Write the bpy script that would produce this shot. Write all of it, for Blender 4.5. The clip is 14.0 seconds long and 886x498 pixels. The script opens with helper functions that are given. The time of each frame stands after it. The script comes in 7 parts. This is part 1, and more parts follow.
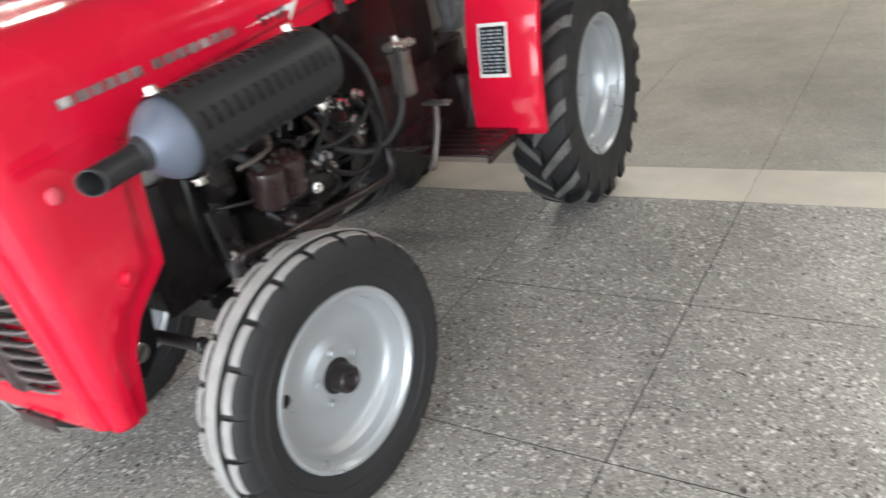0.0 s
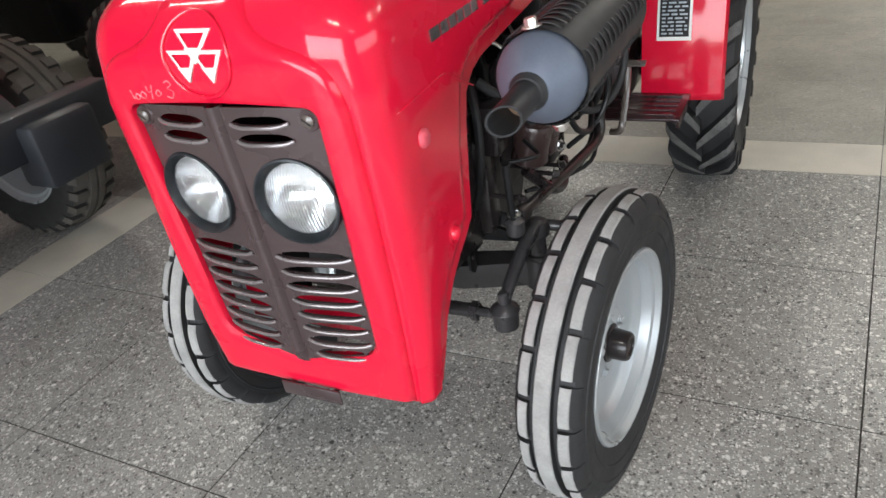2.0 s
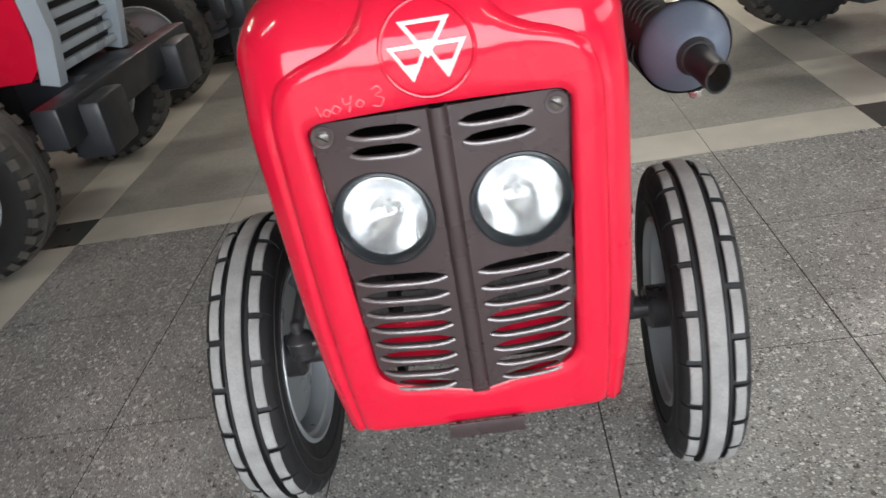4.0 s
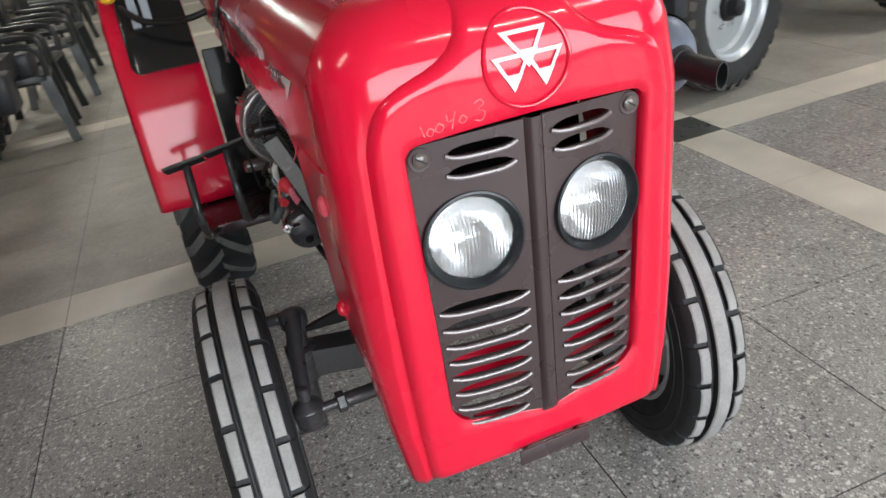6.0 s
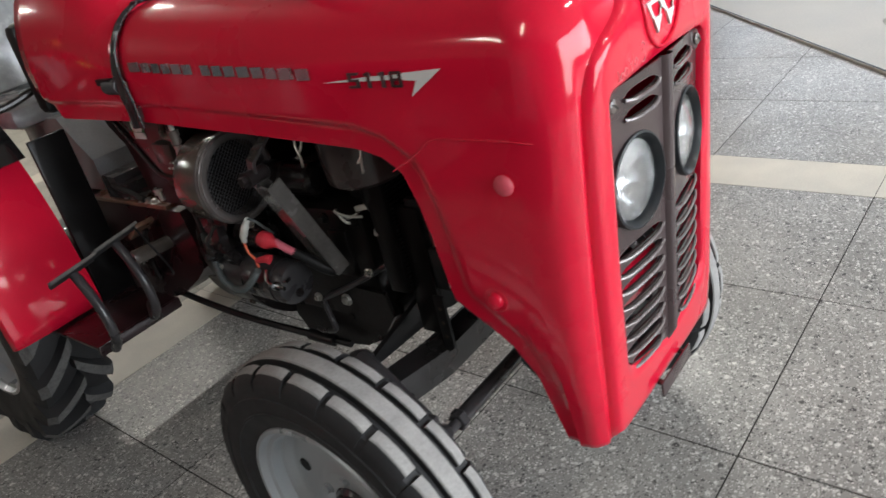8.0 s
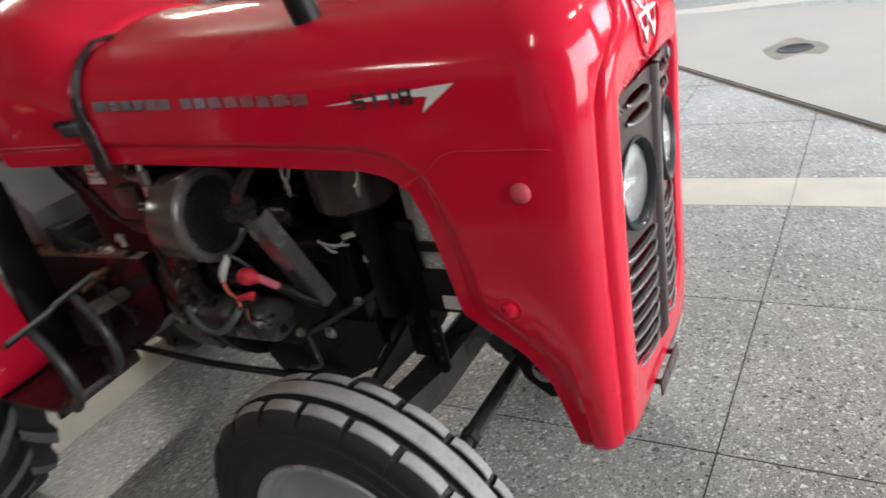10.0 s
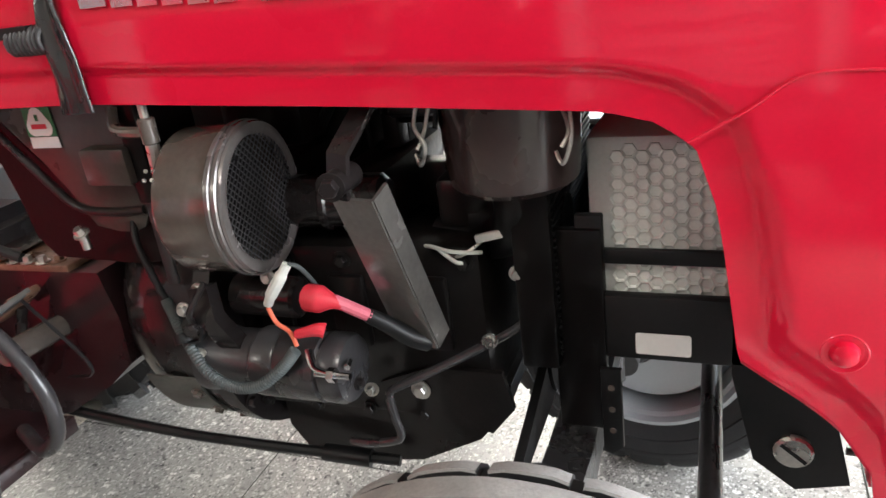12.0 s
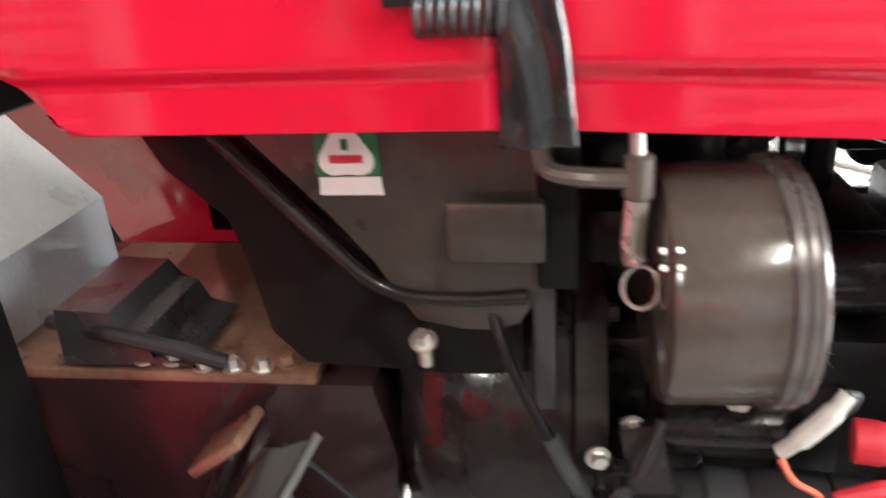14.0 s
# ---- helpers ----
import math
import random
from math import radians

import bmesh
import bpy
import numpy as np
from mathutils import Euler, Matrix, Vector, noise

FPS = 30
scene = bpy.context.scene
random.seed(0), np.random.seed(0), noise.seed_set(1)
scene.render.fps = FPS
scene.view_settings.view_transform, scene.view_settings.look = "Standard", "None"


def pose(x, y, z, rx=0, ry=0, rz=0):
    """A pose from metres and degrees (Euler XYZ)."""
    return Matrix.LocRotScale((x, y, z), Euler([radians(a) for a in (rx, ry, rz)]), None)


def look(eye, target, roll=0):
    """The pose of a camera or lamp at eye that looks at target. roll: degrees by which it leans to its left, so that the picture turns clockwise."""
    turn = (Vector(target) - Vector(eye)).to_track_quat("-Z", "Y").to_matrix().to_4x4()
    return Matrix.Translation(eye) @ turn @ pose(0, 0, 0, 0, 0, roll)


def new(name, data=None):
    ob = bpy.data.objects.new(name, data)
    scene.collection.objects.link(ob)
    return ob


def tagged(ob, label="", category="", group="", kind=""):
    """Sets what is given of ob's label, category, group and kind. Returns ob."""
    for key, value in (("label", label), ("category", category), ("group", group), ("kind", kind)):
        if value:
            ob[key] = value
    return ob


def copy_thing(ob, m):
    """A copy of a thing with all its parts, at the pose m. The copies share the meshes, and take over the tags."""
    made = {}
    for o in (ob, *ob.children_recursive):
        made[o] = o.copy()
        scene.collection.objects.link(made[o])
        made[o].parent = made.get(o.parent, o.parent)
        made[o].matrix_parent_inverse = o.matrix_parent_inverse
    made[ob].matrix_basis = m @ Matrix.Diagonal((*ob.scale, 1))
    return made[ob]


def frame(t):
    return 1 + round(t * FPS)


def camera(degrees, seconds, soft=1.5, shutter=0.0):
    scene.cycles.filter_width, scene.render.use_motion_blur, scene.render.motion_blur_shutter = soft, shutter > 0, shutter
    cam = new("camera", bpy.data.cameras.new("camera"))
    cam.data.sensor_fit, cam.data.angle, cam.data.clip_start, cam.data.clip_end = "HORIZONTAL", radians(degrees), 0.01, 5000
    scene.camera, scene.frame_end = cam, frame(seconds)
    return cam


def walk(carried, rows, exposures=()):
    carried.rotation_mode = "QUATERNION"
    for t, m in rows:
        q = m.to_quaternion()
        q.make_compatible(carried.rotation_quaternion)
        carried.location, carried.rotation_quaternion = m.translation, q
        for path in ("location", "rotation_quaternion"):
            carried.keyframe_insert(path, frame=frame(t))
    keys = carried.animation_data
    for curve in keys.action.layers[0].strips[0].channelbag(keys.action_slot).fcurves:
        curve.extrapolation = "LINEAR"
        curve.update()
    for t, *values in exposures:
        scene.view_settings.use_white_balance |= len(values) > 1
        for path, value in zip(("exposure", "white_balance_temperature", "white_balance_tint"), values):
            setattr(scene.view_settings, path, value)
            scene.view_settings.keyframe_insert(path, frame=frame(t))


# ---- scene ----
cam = camera(61.5, 14.0, shutter=0.5)
PATH = [
    (0, (1.396, -0.809, 1.208), (0.325, 0.594, 0.267), -12.8),
    (0.5, (1.226, -0.959, 1.263), (0.173, 0.457, 0.321), -9.0),
    (1, (1.119, -1.044, 1.245), (0.221, 0.455, 0.272), -8.4),
    (1.5, (0.917, -1.078, 1.265), (-0.052, 0.351, 0.254), -10.7),
    (2, (0.766, -1.095, 1.24), (-0.139, 0.375, 0.23), -9.4),
    (2.5, (0.603, -1.187, 1.232), (-0.113, 0.415, 0.272), -8.8),
    (3, (0.46, -1.29, 1.227), (-0.035, 0.402, 0.283), -8.8),
    (3.5, (0.286, -1.312, 1.19), (-0.034, 0.416, 0.236), -9.1),
    (4, (0.065, -1.262, 1.217), (-0.106, 0.486, 0.261), -9.7),
    (4.2, (0.01, -1.245, 1.217), (-0.101, 0.513, 0.27), -9.9),
    (6.3, (-0.429, -1.181, 1.206), (0.168, 0.509, 0.318), -9.5),
    (6.5, (-0.479, -1.164, 1.202), (0.191, 0.49, 0.299), -9.9),
    (7, (-0.672, -1.037, 1.206), (0.231, 0.493, 0.287), -11.5),
    (7.5, (-0.775, -0.924, 1.216), (0.389, 0.422, 0.304), -12.8),
    (7.7, (-0.858, -0.874, 1.213), (0.364, 0.43, 0.315), -13.3),
    (9.8, (-1.105, -0.75, 1.234), (0.167, 0.282, 0.485), -14.4),
    (10, (-1.064, -0.715, 1.21), (0.414, 0.35, 0.384), -14.2),
    (10.5, (-0.926, -0.558, 1.16), (0.581, 0.388, 0.247), -14.6),
    (11, (-0.843, -0.392, 1.13), (0.631, 0.516, 0.129), -11.8),
    (11.5, (-0.872, -0.249, 1.065), (0.712, 0.644, 0.233), -10.4),
    (12, (-0.898, -0.139, 1.036), (0.796, 0.611, 0.281), -7.7),
    (12.5, (-0.893, -0.035, 1.015), (0.849, 0.593, 0.258), -6.2),
    (13, (-0.813, 0.174, 1.017), (0.927, 0.756, 0.221), -5.7),
    (13.5, (-0.747, 0.343, 1.02), (1.0, 0.889, 0.214), -5.6),
    (14, (-0.722, 0.505, 1.045), (1.058, 0.902, 0.223), -4.5),
]
EXPOSURES = [(0, 0.74, 6250, 10), (1, 0.62, 6250, 10), (2.5, 0.34, 6250, 10), (4, 0.24, 6250, 10), (6.5, 0.30, 6250, 10), (7.5, 0.34, 6250, 10), (10, 0.48, 6300, 10), (10.5, 0.70, 6300, 10), (11, 1.1, 6300, 10), (11.5, 1.74, 6300, 10), (12.5, 2.05, 6300, 10), (13, 2.28, 6300, 10), (14, 2.6, 6300, 10)]
walk(cam, [(t, look(eye, target, roll)) for t, eye, target, roll in PATH], EXPOSURES)

# ---- light ----
world = bpy.data.worlds.new("world")
scene.world = world
world.use_nodes = True
wn = world.node_tree.nodes
sky = wn.new("ShaderNodeTexSky")
sky.sky_type = "NISHITA"
sky.sun_disc = False
sky.sun_elevation = radians(50)
sky.sun_rotation = radians(180)
wn["Background"].inputs[1].default_value = 0.12
world.node_tree.links.new(sky.outputs[0], wn["Background"].inputs[0])


def area_lamp(name, m, sx, sy, watts, colour):
    data = bpy.data.lights.new(name, "AREA")
    data.shape, data.size, data.size_y, data.energy, data.color = "RECTANGLE", sx, sy, watts, colour
    ob = new(name, data)
    ob.matrix_world = m
    return ob


# daylight through the wide shop front behind the walk, and unseen ceiling tubes added to fill in the light
area_lamp("shopfront_daylight", look((0.9, -4.9, 1.75), (0.2, 0.6, 0.7)), 6.0, 2.6, 300, (0.96, 0.985, 1.0))
area_lamp("side_daylight", look((7.9, -0.5, 1.9), (0.6, 0.2, 0.5)), 6.4, 1.7, 78, (0.96, 0.985, 1.0))
TUBES = [(-2.3, -0.6), (1.5, -2.0), (4.2, -2.0), (-4.4, 2.6), (4.2, 1.6), (1.5, 5.2), (4.2, 5.2), (-2.3, 7.6), (1.5, 9.2), (-2.3, 12.2), (1.5, 13.6)]
for tx, ty in TUBES:
    area_lamp("added_tube_lamp", look((tx, ty, 3.30), (tx, ty, 0.0)), 1.2, 0.06, (11 if ty < 0 else 22) if tx < 0 and ty < 5 else 46 if ty in (5.2, 7.6) else 30 if ty > 3 else 42 if ty > 0 else 15, (1.0, 0.94, 0.83))

# ---- materials ----


def material(name, colour, rough=0.5, metal=0.0, coat=0.0, vary=0.12, scale=9.0, bump=0.05, fine=160.0, dirt=None, dirt_at=0.62, rough_vary=0.12, per=0.0, spec=0.5):
    m = bpy.data.materials.new(name)
    m.use_nodes = True
    n, l = m.node_tree.nodes, m.node_tree.links
    b = n["Principled BSDF"]
    geo = n.new("ShaderNodeNewGeometry")
    big = n.new("ShaderNodeTexNoise")
    big.inputs["Scale"].default_value, big.inputs["Detail"].default_value = scale, 5.0
    small = n.new("ShaderNodeTexNoise")
    small.inputs["Scale"].default_value, small.inputs["Detail"].default_value = fine, 3.0
    l.new(geo.outputs["Position"], big.inputs["Vector"])
    l.new(geo.outputs["Position"], small.inputs["Vector"])
    ramp = n.new("ShaderNodeMapRange")
    ramp.inputs["From Min"].default_value, ramp.inputs["From Max"].default_value = 0.3, 0.7
    ramp.inputs["To Min"].default_value, ramp.inputs["To Max"].default_value = 1.0 - vary, 1.0 + vary
    l.new(big.outputs["Fac"], ramp.inputs["Value"])
    ramp2 = n.new("ShaderNodeMapRange")
    ramp2.inputs["From Min"].default_value, ramp2.inputs["From Max"].default_value = 0.25, 0.75
    ramp2.inputs["To Min"].default_value, ramp2.inputs["To Max"].default_value = 1.0 - vary * 0.6, 1.0 + vary * 0.6
    l.new(small.outputs["Fac"], ramp2.inputs["Value"])
    mul = n.new("ShaderNodeMath")
    mul.operation = "MULTIPLY"
    l.new(ramp.outputs[0], mul.inputs[0])
    l.new(ramp2.outputs[0], mul.inputs[1])
    fac = mul.outputs[0]
    if per:
        info = n.new("ShaderNodeObjectInfo")
        pr = n.new("ShaderNodeMapRange")
        pr.inputs["To Min"].default_value, pr.inputs["To Max"].default_value = 1.0 - per, 1.0 + per
        l.new(info.outputs["Random"], pr.inputs["Value"])
        mul2 = n.new("ShaderNodeMath")
        mul2.operation = "MULTIPLY"
        l.new(fac, mul2.inputs[0])
        l.new(pr.outputs[0], mul2.inputs[1])
        fac = mul2.outputs[0]
    sc = n.new("ShaderNodeVectorMath")
    sc.operation = "SCALE"
    sc.inputs[0].default_value = colour
    l.new(fac, sc.inputs["Scale"])
    out = sc.outputs[0]
    if dirt:
        dn = n.new("ShaderNodeTexNoise")
        dn.inputs["Scale"].default_value, dn.inputs["Detail"].default_value, dn.inputs["Roughness"].default_value = scale * 2.3, 8.0, 0.7
        l.new(geo.outputs["Position"], dn.inputs["Vector"])
        dm = n.new("ShaderNodeMapRange")
        dm.inputs["From Min"].default_value, dm.inputs["From Max"].default_value = dirt_at, dirt_at + 0.30
        dm.clamp = True
        l.new(dn.outputs["Fac"], dm.inputs["Value"])
        mix = n.new("ShaderNodeMixRGB")
        l.new(dm.outputs[0], mix.inputs[0])
        l.new(out, mix.inputs[1])
        mix.inputs[2].default_value = (*dirt, 1)
        out = mix.outputs[0]
    l.new(out, b.inputs["Base Color"])
    rr = n.new("ShaderNodeMapRange")
    rr.inputs["From Min"].default_value, rr.inputs["From Max"].default_value = 0.3, 0.7
    rr.inputs["To Min"].default_value, rr.inputs["To Max"].default_value = max(0.02, rough - rough_vary), min(1.0, rough + rough_vary)
    l.new(big.outputs["Fac"], rr.inputs["Value"])
    l.new(rr.outputs[0], b.inputs["Roughness"])
    b.inputs["Metallic"].default_value = metal
    b.inputs["Coat Weight"].default_value = coat
    b.inputs["Specular IOR Level"].default_value = spec
    b.inputs["Coat Roughness"].default_value = 0.06
    if bump:
        bp = n.new("ShaderNodeBump")
        bp.inputs["Strength"].default_value, bp.inputs["Distance"].default_value = bump, 0.004
        l.new(small.outputs["Fac"], bp.inputs["Height"])
        l.new(bp.outputs[0], b.inputs["Normal"])
    return m


def terrazzo(name, ground, chip_light, chip_dark, gloss, per):
    """Cast chips of light and dark stone in a grey cement ground."""
    m = bpy.data.materials.new(name)
    m.use_nodes = True
    n, l = m.node_tree.nodes, m.node_tree.links
    b = n["Principled BSDF"]
    geo = n.new("ShaderNodeNewGeometry")
    info = n.new("ShaderNodeObjectInfo")
    col = None
    base = n.new("ShaderNodeTexNoise")
    base.inputs["Scale"].default_value, base.inputs["Detail"].default_value, base.inputs["Roughness"].default_value = 3.0, 6.0, 0.65
    l.new(geo.outputs["Position"], base.inputs["Vector"])
    r = n.new("ShaderNodeMapRange")
    r.inputs["From Min"].default_value, r.inputs["From Max"].default_value = 0.3, 0.7
    r.inputs["To Min"].default_value, r.inputs["To Max"].default_value = 0.76, 1.20
    l.new(base.outputs["Fac"], r.inputs["Value"])
    pr = n.new("ShaderNodeMapRange")
    pr.inputs["To Min"].default_value, pr.inputs["To Max"].default_value = 1.0 - per, 1.0 + per
    l.new(info.outputs["Random"], pr.inputs["Value"])
    mu = n.new("ShaderNodeMath")
    mu.operation = "MULTIPLY"
    l.new(r.outputs[0], mu.inputs[0])
    l.new(pr.outputs[0], mu.inputs[1])
    sc = n.new("ShaderNodeVectorMath")
    sc.operation = "SCALE"
    sc.inputs[0].default_value = ground
    l.new(mu.outputs[0], sc.inputs["Scale"])
    col = sc.outputs[0]
    for k, (scale, share, colour) in enumerate(((54.0, 0.16, chip_light), (58.0, 0.15, chip_dark), (84.0, 0.22, chip_light), (92.0, 0.22, chip_dark), (130.0, 0.30, chip_light), (140.0, 0.34, chip_dark), (215.0, 0.34, chip_light), (240.0, 0.32, chip_dark))):
        off = n.new("ShaderNodeVectorMath")
        off.operation = "ADD"
        off.inputs[1].default_value = (3.7 * k, 1.3 * k, 0.4 * k)
        warp = n.new("ShaderNodeTexNoise")
        warp.inputs["Scale"].default_value = scale * 0.9
        l.new(geo.outputs["Position"], warp.inputs["Vector"])
        wsc = n.new("ShaderNodeVectorMath")
        wsc.operation = "SCALE"
        wsc.inputs["Scale"].default_value = 0.9 / scale
        l.new(warp.outputs["Color"], wsc.inputs[0])
        l.new(geo.outputs["Position"], off.inputs[0])
        add = n.new("ShaderNodeVectorMath")
        add.operation = "ADD"
        l.new(off.outputs[0], add.inputs[0])
        l.new(wsc.outputs[0], add.inputs[1])
        v = n.new("ShaderNodeTexVoronoi")
        v.inputs["Scale"].default_value = scale
        l.new(add.outputs[0], v.inputs["Vector"])
        pick = n.new("ShaderNodeSeparateColor")
        l.new(v.outputs["Color"], pick.inputs[0])
        lt = n.new("ShaderNodeMath")
        lt.operation = "LESS_THAN"
        lt.inputs[1].default_value = share
        l.new(pick.outputs[0], lt.inputs[0])
        near = n.new("ShaderNodeMapRange")
        near.inputs["From Min"].default_value, near.inputs["From Max"].default_value = 0.30, 0.42
        near.inputs["To Min"].default_value, near.inputs["To Max"].default_value = 1.0, 0.0
        l.new(v.outputs["Distance"], near.inputs["Value"])
        mk = n.new("ShaderNodeMath")
        mk.operation = "MULTIPLY"
        l.new(lt.outputs[0], mk.inputs[0])
        l.new(near.outputs[0], mk.inputs[1])
        st = n.new("ShaderNodeMath")
        st.operation = "MULTIPLY"
        pw = n.new("ShaderNodeMapRange")
        pw.inputs["To Min"].default_value, pw.inputs["To Max"].default_value = 0.35, 1.0
        l.new(pick.outputs[1], pw.inputs["Value"])
        l.new(pw.outputs[0], st.inputs[0])
        l.new(mk.outputs[0], st.inputs[1])
        mix = n.new("ShaderNodeMixRGB")
        l.new(st.outputs[0], mix.inputs[0])
        l.new(col, mix.inputs[1])
        mix.inputs[2].default_value = (*colour, 1)
        col = mix.outputs[0]
    stain = n.new("ShaderNodeTexNoise")
    stain.inputs["Scale"].default_value, stain.inputs["Detail"].default_value, stain.inputs["Roughness"].default_value = 1.7, 9.0, 0.75
    l.new(geo.outputs["Position"], stain.inputs["Vector"])
    sm = n.new("ShaderNodeMapRange")
    sm.inputs["From Min"].default_value, sm.inputs["From Max"].default_value = 0.5, 0.8
    sm.inputs["To Min"].default_value, sm.inputs["To Max"].default_value = 0.0, 0.55
    l.new(stain.outputs["Fac"], sm.inputs["Value"])
    dust = n.new("ShaderNodeMixRGB")
    l.new(sm.outputs[0], dust.inputs[0])
    l.new(col, dust.inputs[1])
    dust.inputs[2].default_value = (ground[0] * 0.75, ground[1] * 0.74, ground[2] * 0.70, 1)
    l.new(dust.outputs[0], b.inputs["Base Color"])
    rr = n.new("ShaderNodeMapRange")
    rr.inputs["From Min"].default_value, rr.inputs["From Max"].default_value = 0.3, 0.7
    rr.inputs["To Min"].default_value, rr.inputs["To Max"].default_value = gloss, gloss + 0.25
    l.new(stain.outputs["Fac"], rr.inputs["Value"])
    l.new(rr.outputs[0], b.inputs["Roughness"])
    return m


RED = material("red_paint", (0.66, 0.007, 0.036), 0.30, 0.0, 0.9, 0.05, 4.0, 0.006, 260.0, spec=0.10)
RED.node_tree.nodes["Principled BSDF"].inputs["Coat Roughness"].default_value = 0.085
BROWN = material("grille_brown", (0.050, 0.033, 0.034), 0.28, 0.0, 0.35, 0.10, 10.0, 0.03, 300.0)
DARK = material("engine_enamel", (0.016, 0.013, 0.013), 0.30, 0.0, 0.35, 0.25, 9.0, 0.10, 120.0, dirt=(0.013, 0.011, 0.010), dirt_at=0.60, spec=0.24)
GREYENG = material("grey_enamel", (0.098, 0.081, 0.070), 0.21, 0.0, 0.5, 0.15, 12.0, 0.06, 150.0)
BLACK = material("satin_black", (0.0095, 0.0095, 0.010), 0.45, 0.0, 0.05, 0.2, 10.0, 0.06, 160.0, spec=0.28)
RUBBER = material("black_rubber", (0.016, 0.016, 0.017), 0.66, 0.0, 0.0, 0.22, 14.0, 0.12, 220.0, dirt=(0.05, 0.047, 0.043), dirt_at=0.64)
TREAD = material("talc_grey_tread", (0.29, 0.285, 0.275), 0.85, 0.0, 0.0, 0.18, 22.0, 0.2, 260.0, dirt=(0.16, 0.155, 0.15), dirt_at=0.58)
SILVER = material("silver_rim_paint", (0.43, 0.455, 0.47), 0.36, 0.45, 0.15, 0.05, 8.0, 0.02, 240.0)
STEEL = material("zinc_steel", (0.62, 0.60, 0.56), 0.32, 0.9, 0.0, 0.15, 30.0, 0.05, 240.0)
CHROME = material("bright_steel", (0.75, 0.75, 0.76), 0.16, 1.0, 0.0, 0.05, 30.0, 0.02, 240.0)
ALU = material("muffler_end_grey", (0.110, 0.130, 0.172), 0.40, 0.2, 0.0, 0.08, 9.0, 0.04, 220.0)
HEATBLACK = material("heat_shield_black", (0.024, 0.025, 0.027), 0.50, 0.0, 0.0, 0.15, 9.0, 0.05, 260.0, spec=0.35)
RUST = material("scorched_pipe", (0.20, 0.12, 0.07), 0.7, 0.2, 0.0, 0.4, 40.0, 0.1, 200.0)
WHITE = material("white_decal", (0.78, 0.78, 0.76), 0.4, 0.0, 0.0, 0.04, 14.0, 0.0)
CHALK = material("chalk_mark", (0.68, 0.19, 0.21), 0.9, 0.0, 0.0, 0.35, 120.0, 0.0)
SILVERDECAL = material("silver_decal", (0.50, 0.49, 0.49), 0.24, 0.9, 0.0, 0.05, 14.0, 0.0)
DARKDECAL = material("dark_decal", (0.16, 0.13, 0.13), 0.28, 0.8, 0.0, 0.05, 14.0, 0.0)
# lighter copy of the grille brown: the lips' shine is put into the colour
LIP = material("lip_shine_brown", (0.20, 0.175, 0.175), 0.22, 0.3, 0.3, 0.10, 10.0, 0.02, 300.0)
BATT = material("battery_case_plastic", (0.74, 0.76, 0.72), 0.45, 0.0, 0.0, 0.08, 10.0, 0.02, 200.0)
GREEN = material("green_sticker", (0.02, 0.16, 0.06), 0.5, 0.0, 0.0, 0.05, 10.0, 0.0)
REDBOOT = material("red_rubber", (0.62, 0.03, 0.05), 0.5, 0.0, 0.0, 0.1, 30.0, 0.05, 200.0)
PINKWIRE = material("pink_wire", (0.68, 0.16, 0.22), 0.5, 0.0, 0.0, 0.1, 30.0, 0.02, 200.0)
ORANGEWIRE = material("orange_wire", (0.75, 0.16, 0.09), 0.5, 0.0, 0.0, 0.1, 30.0, 0.02, 200.0)
NYLON = material("white_nylon", (0.68, 0.69, 0.64), 0.5, 0.0, 0.0, 0.08, 30.0, 0.02, 200.0)
HOSE = material("grey_conduit", (0.075, 0.088, 0.088), 0.5, 0.0, 0.0, 0.2, 30.0, 0.05, 200.0)
YELLOW = material("yellow_plastic", (0.80, 0.48, 0.02), 0.35, 0.0, 0.2, 0.05, 30.0, 0.0)
ORANGE = material("orange_plastic", (0.80, 0.16, 0.02), 0.35, 0.0, 0.2, 0.05, 30.0, 0.0)
MAROON = material("maroon_enamel", (0.025, 0.0115, 0.0130), 0.30, 0.0, 0.4, 0.22, 7.0, 0.05, 120.0, dirt=(0.030, 0.020, 0.017), dirt_at=0.60, spec=0.3)
LUGTOP = material("scuffed_lug", (0.105, 0.103, 0.10), 0.8, 0.0, 0.0, 0.3, 26.0, 0.2, 220.0, dirt=(0.03, 0.03, 0.03), dirt_at=0.5)
PANEL = material("dull_brown_panel", (0.046, 0.038, 0.033), 0.34, 0.0, 0.35, 0.2, 9.0, 0.05, 140.0, spec=0.4)
AXLE = material("axle_grey", (0.038, 0.036, 0.038), 0.32, 0.0, 0.2, 0.2, 12.0, 0.08, 150.0)
STRAP = material("strap_vinyl", (0.016, 0.016, 0.017), 0.26, 0.0, 0.5, 0.2, 30.0, 0.05, 60.0)
KNOB = material("worn_red_rubber", (0.66, 0.085, 0.12), 0.6, 0.0, 0.0, 0.15, 40.0, 0.05, 200.0)
SHROUD = material("grey_shroud_paint", (0.36, 0.365, 0.37), 0.36, 0.0, 0.2, 0.12, 10.0, 0.03, 200.0)
BLOCK = material("block_black", (0.0085, 0.0072, 0.0070), 0.38, 0.0, 0.2, 0.3, 9.0, 0.12, 120.0, spec=0.2)
WRAP = material("plastic_wrap", (0.36, 0.38, 0.39), 0.22, 0.0, 0.3, 0.2, 18.0, 0.6, 26.0)
GLOSSBLACK = material("glossy_moulding", (0.010, 0.0105, 0.011), 0.24, 0.0, 0.3, 0.15, 10.0, 0.03, 200.0)
COVERDARK = material("brown_enamel", (0.034, 0.020, 0.019), 0.28, 0.0, 0.35, 0.2, 12.0, 0.05, 150.0)
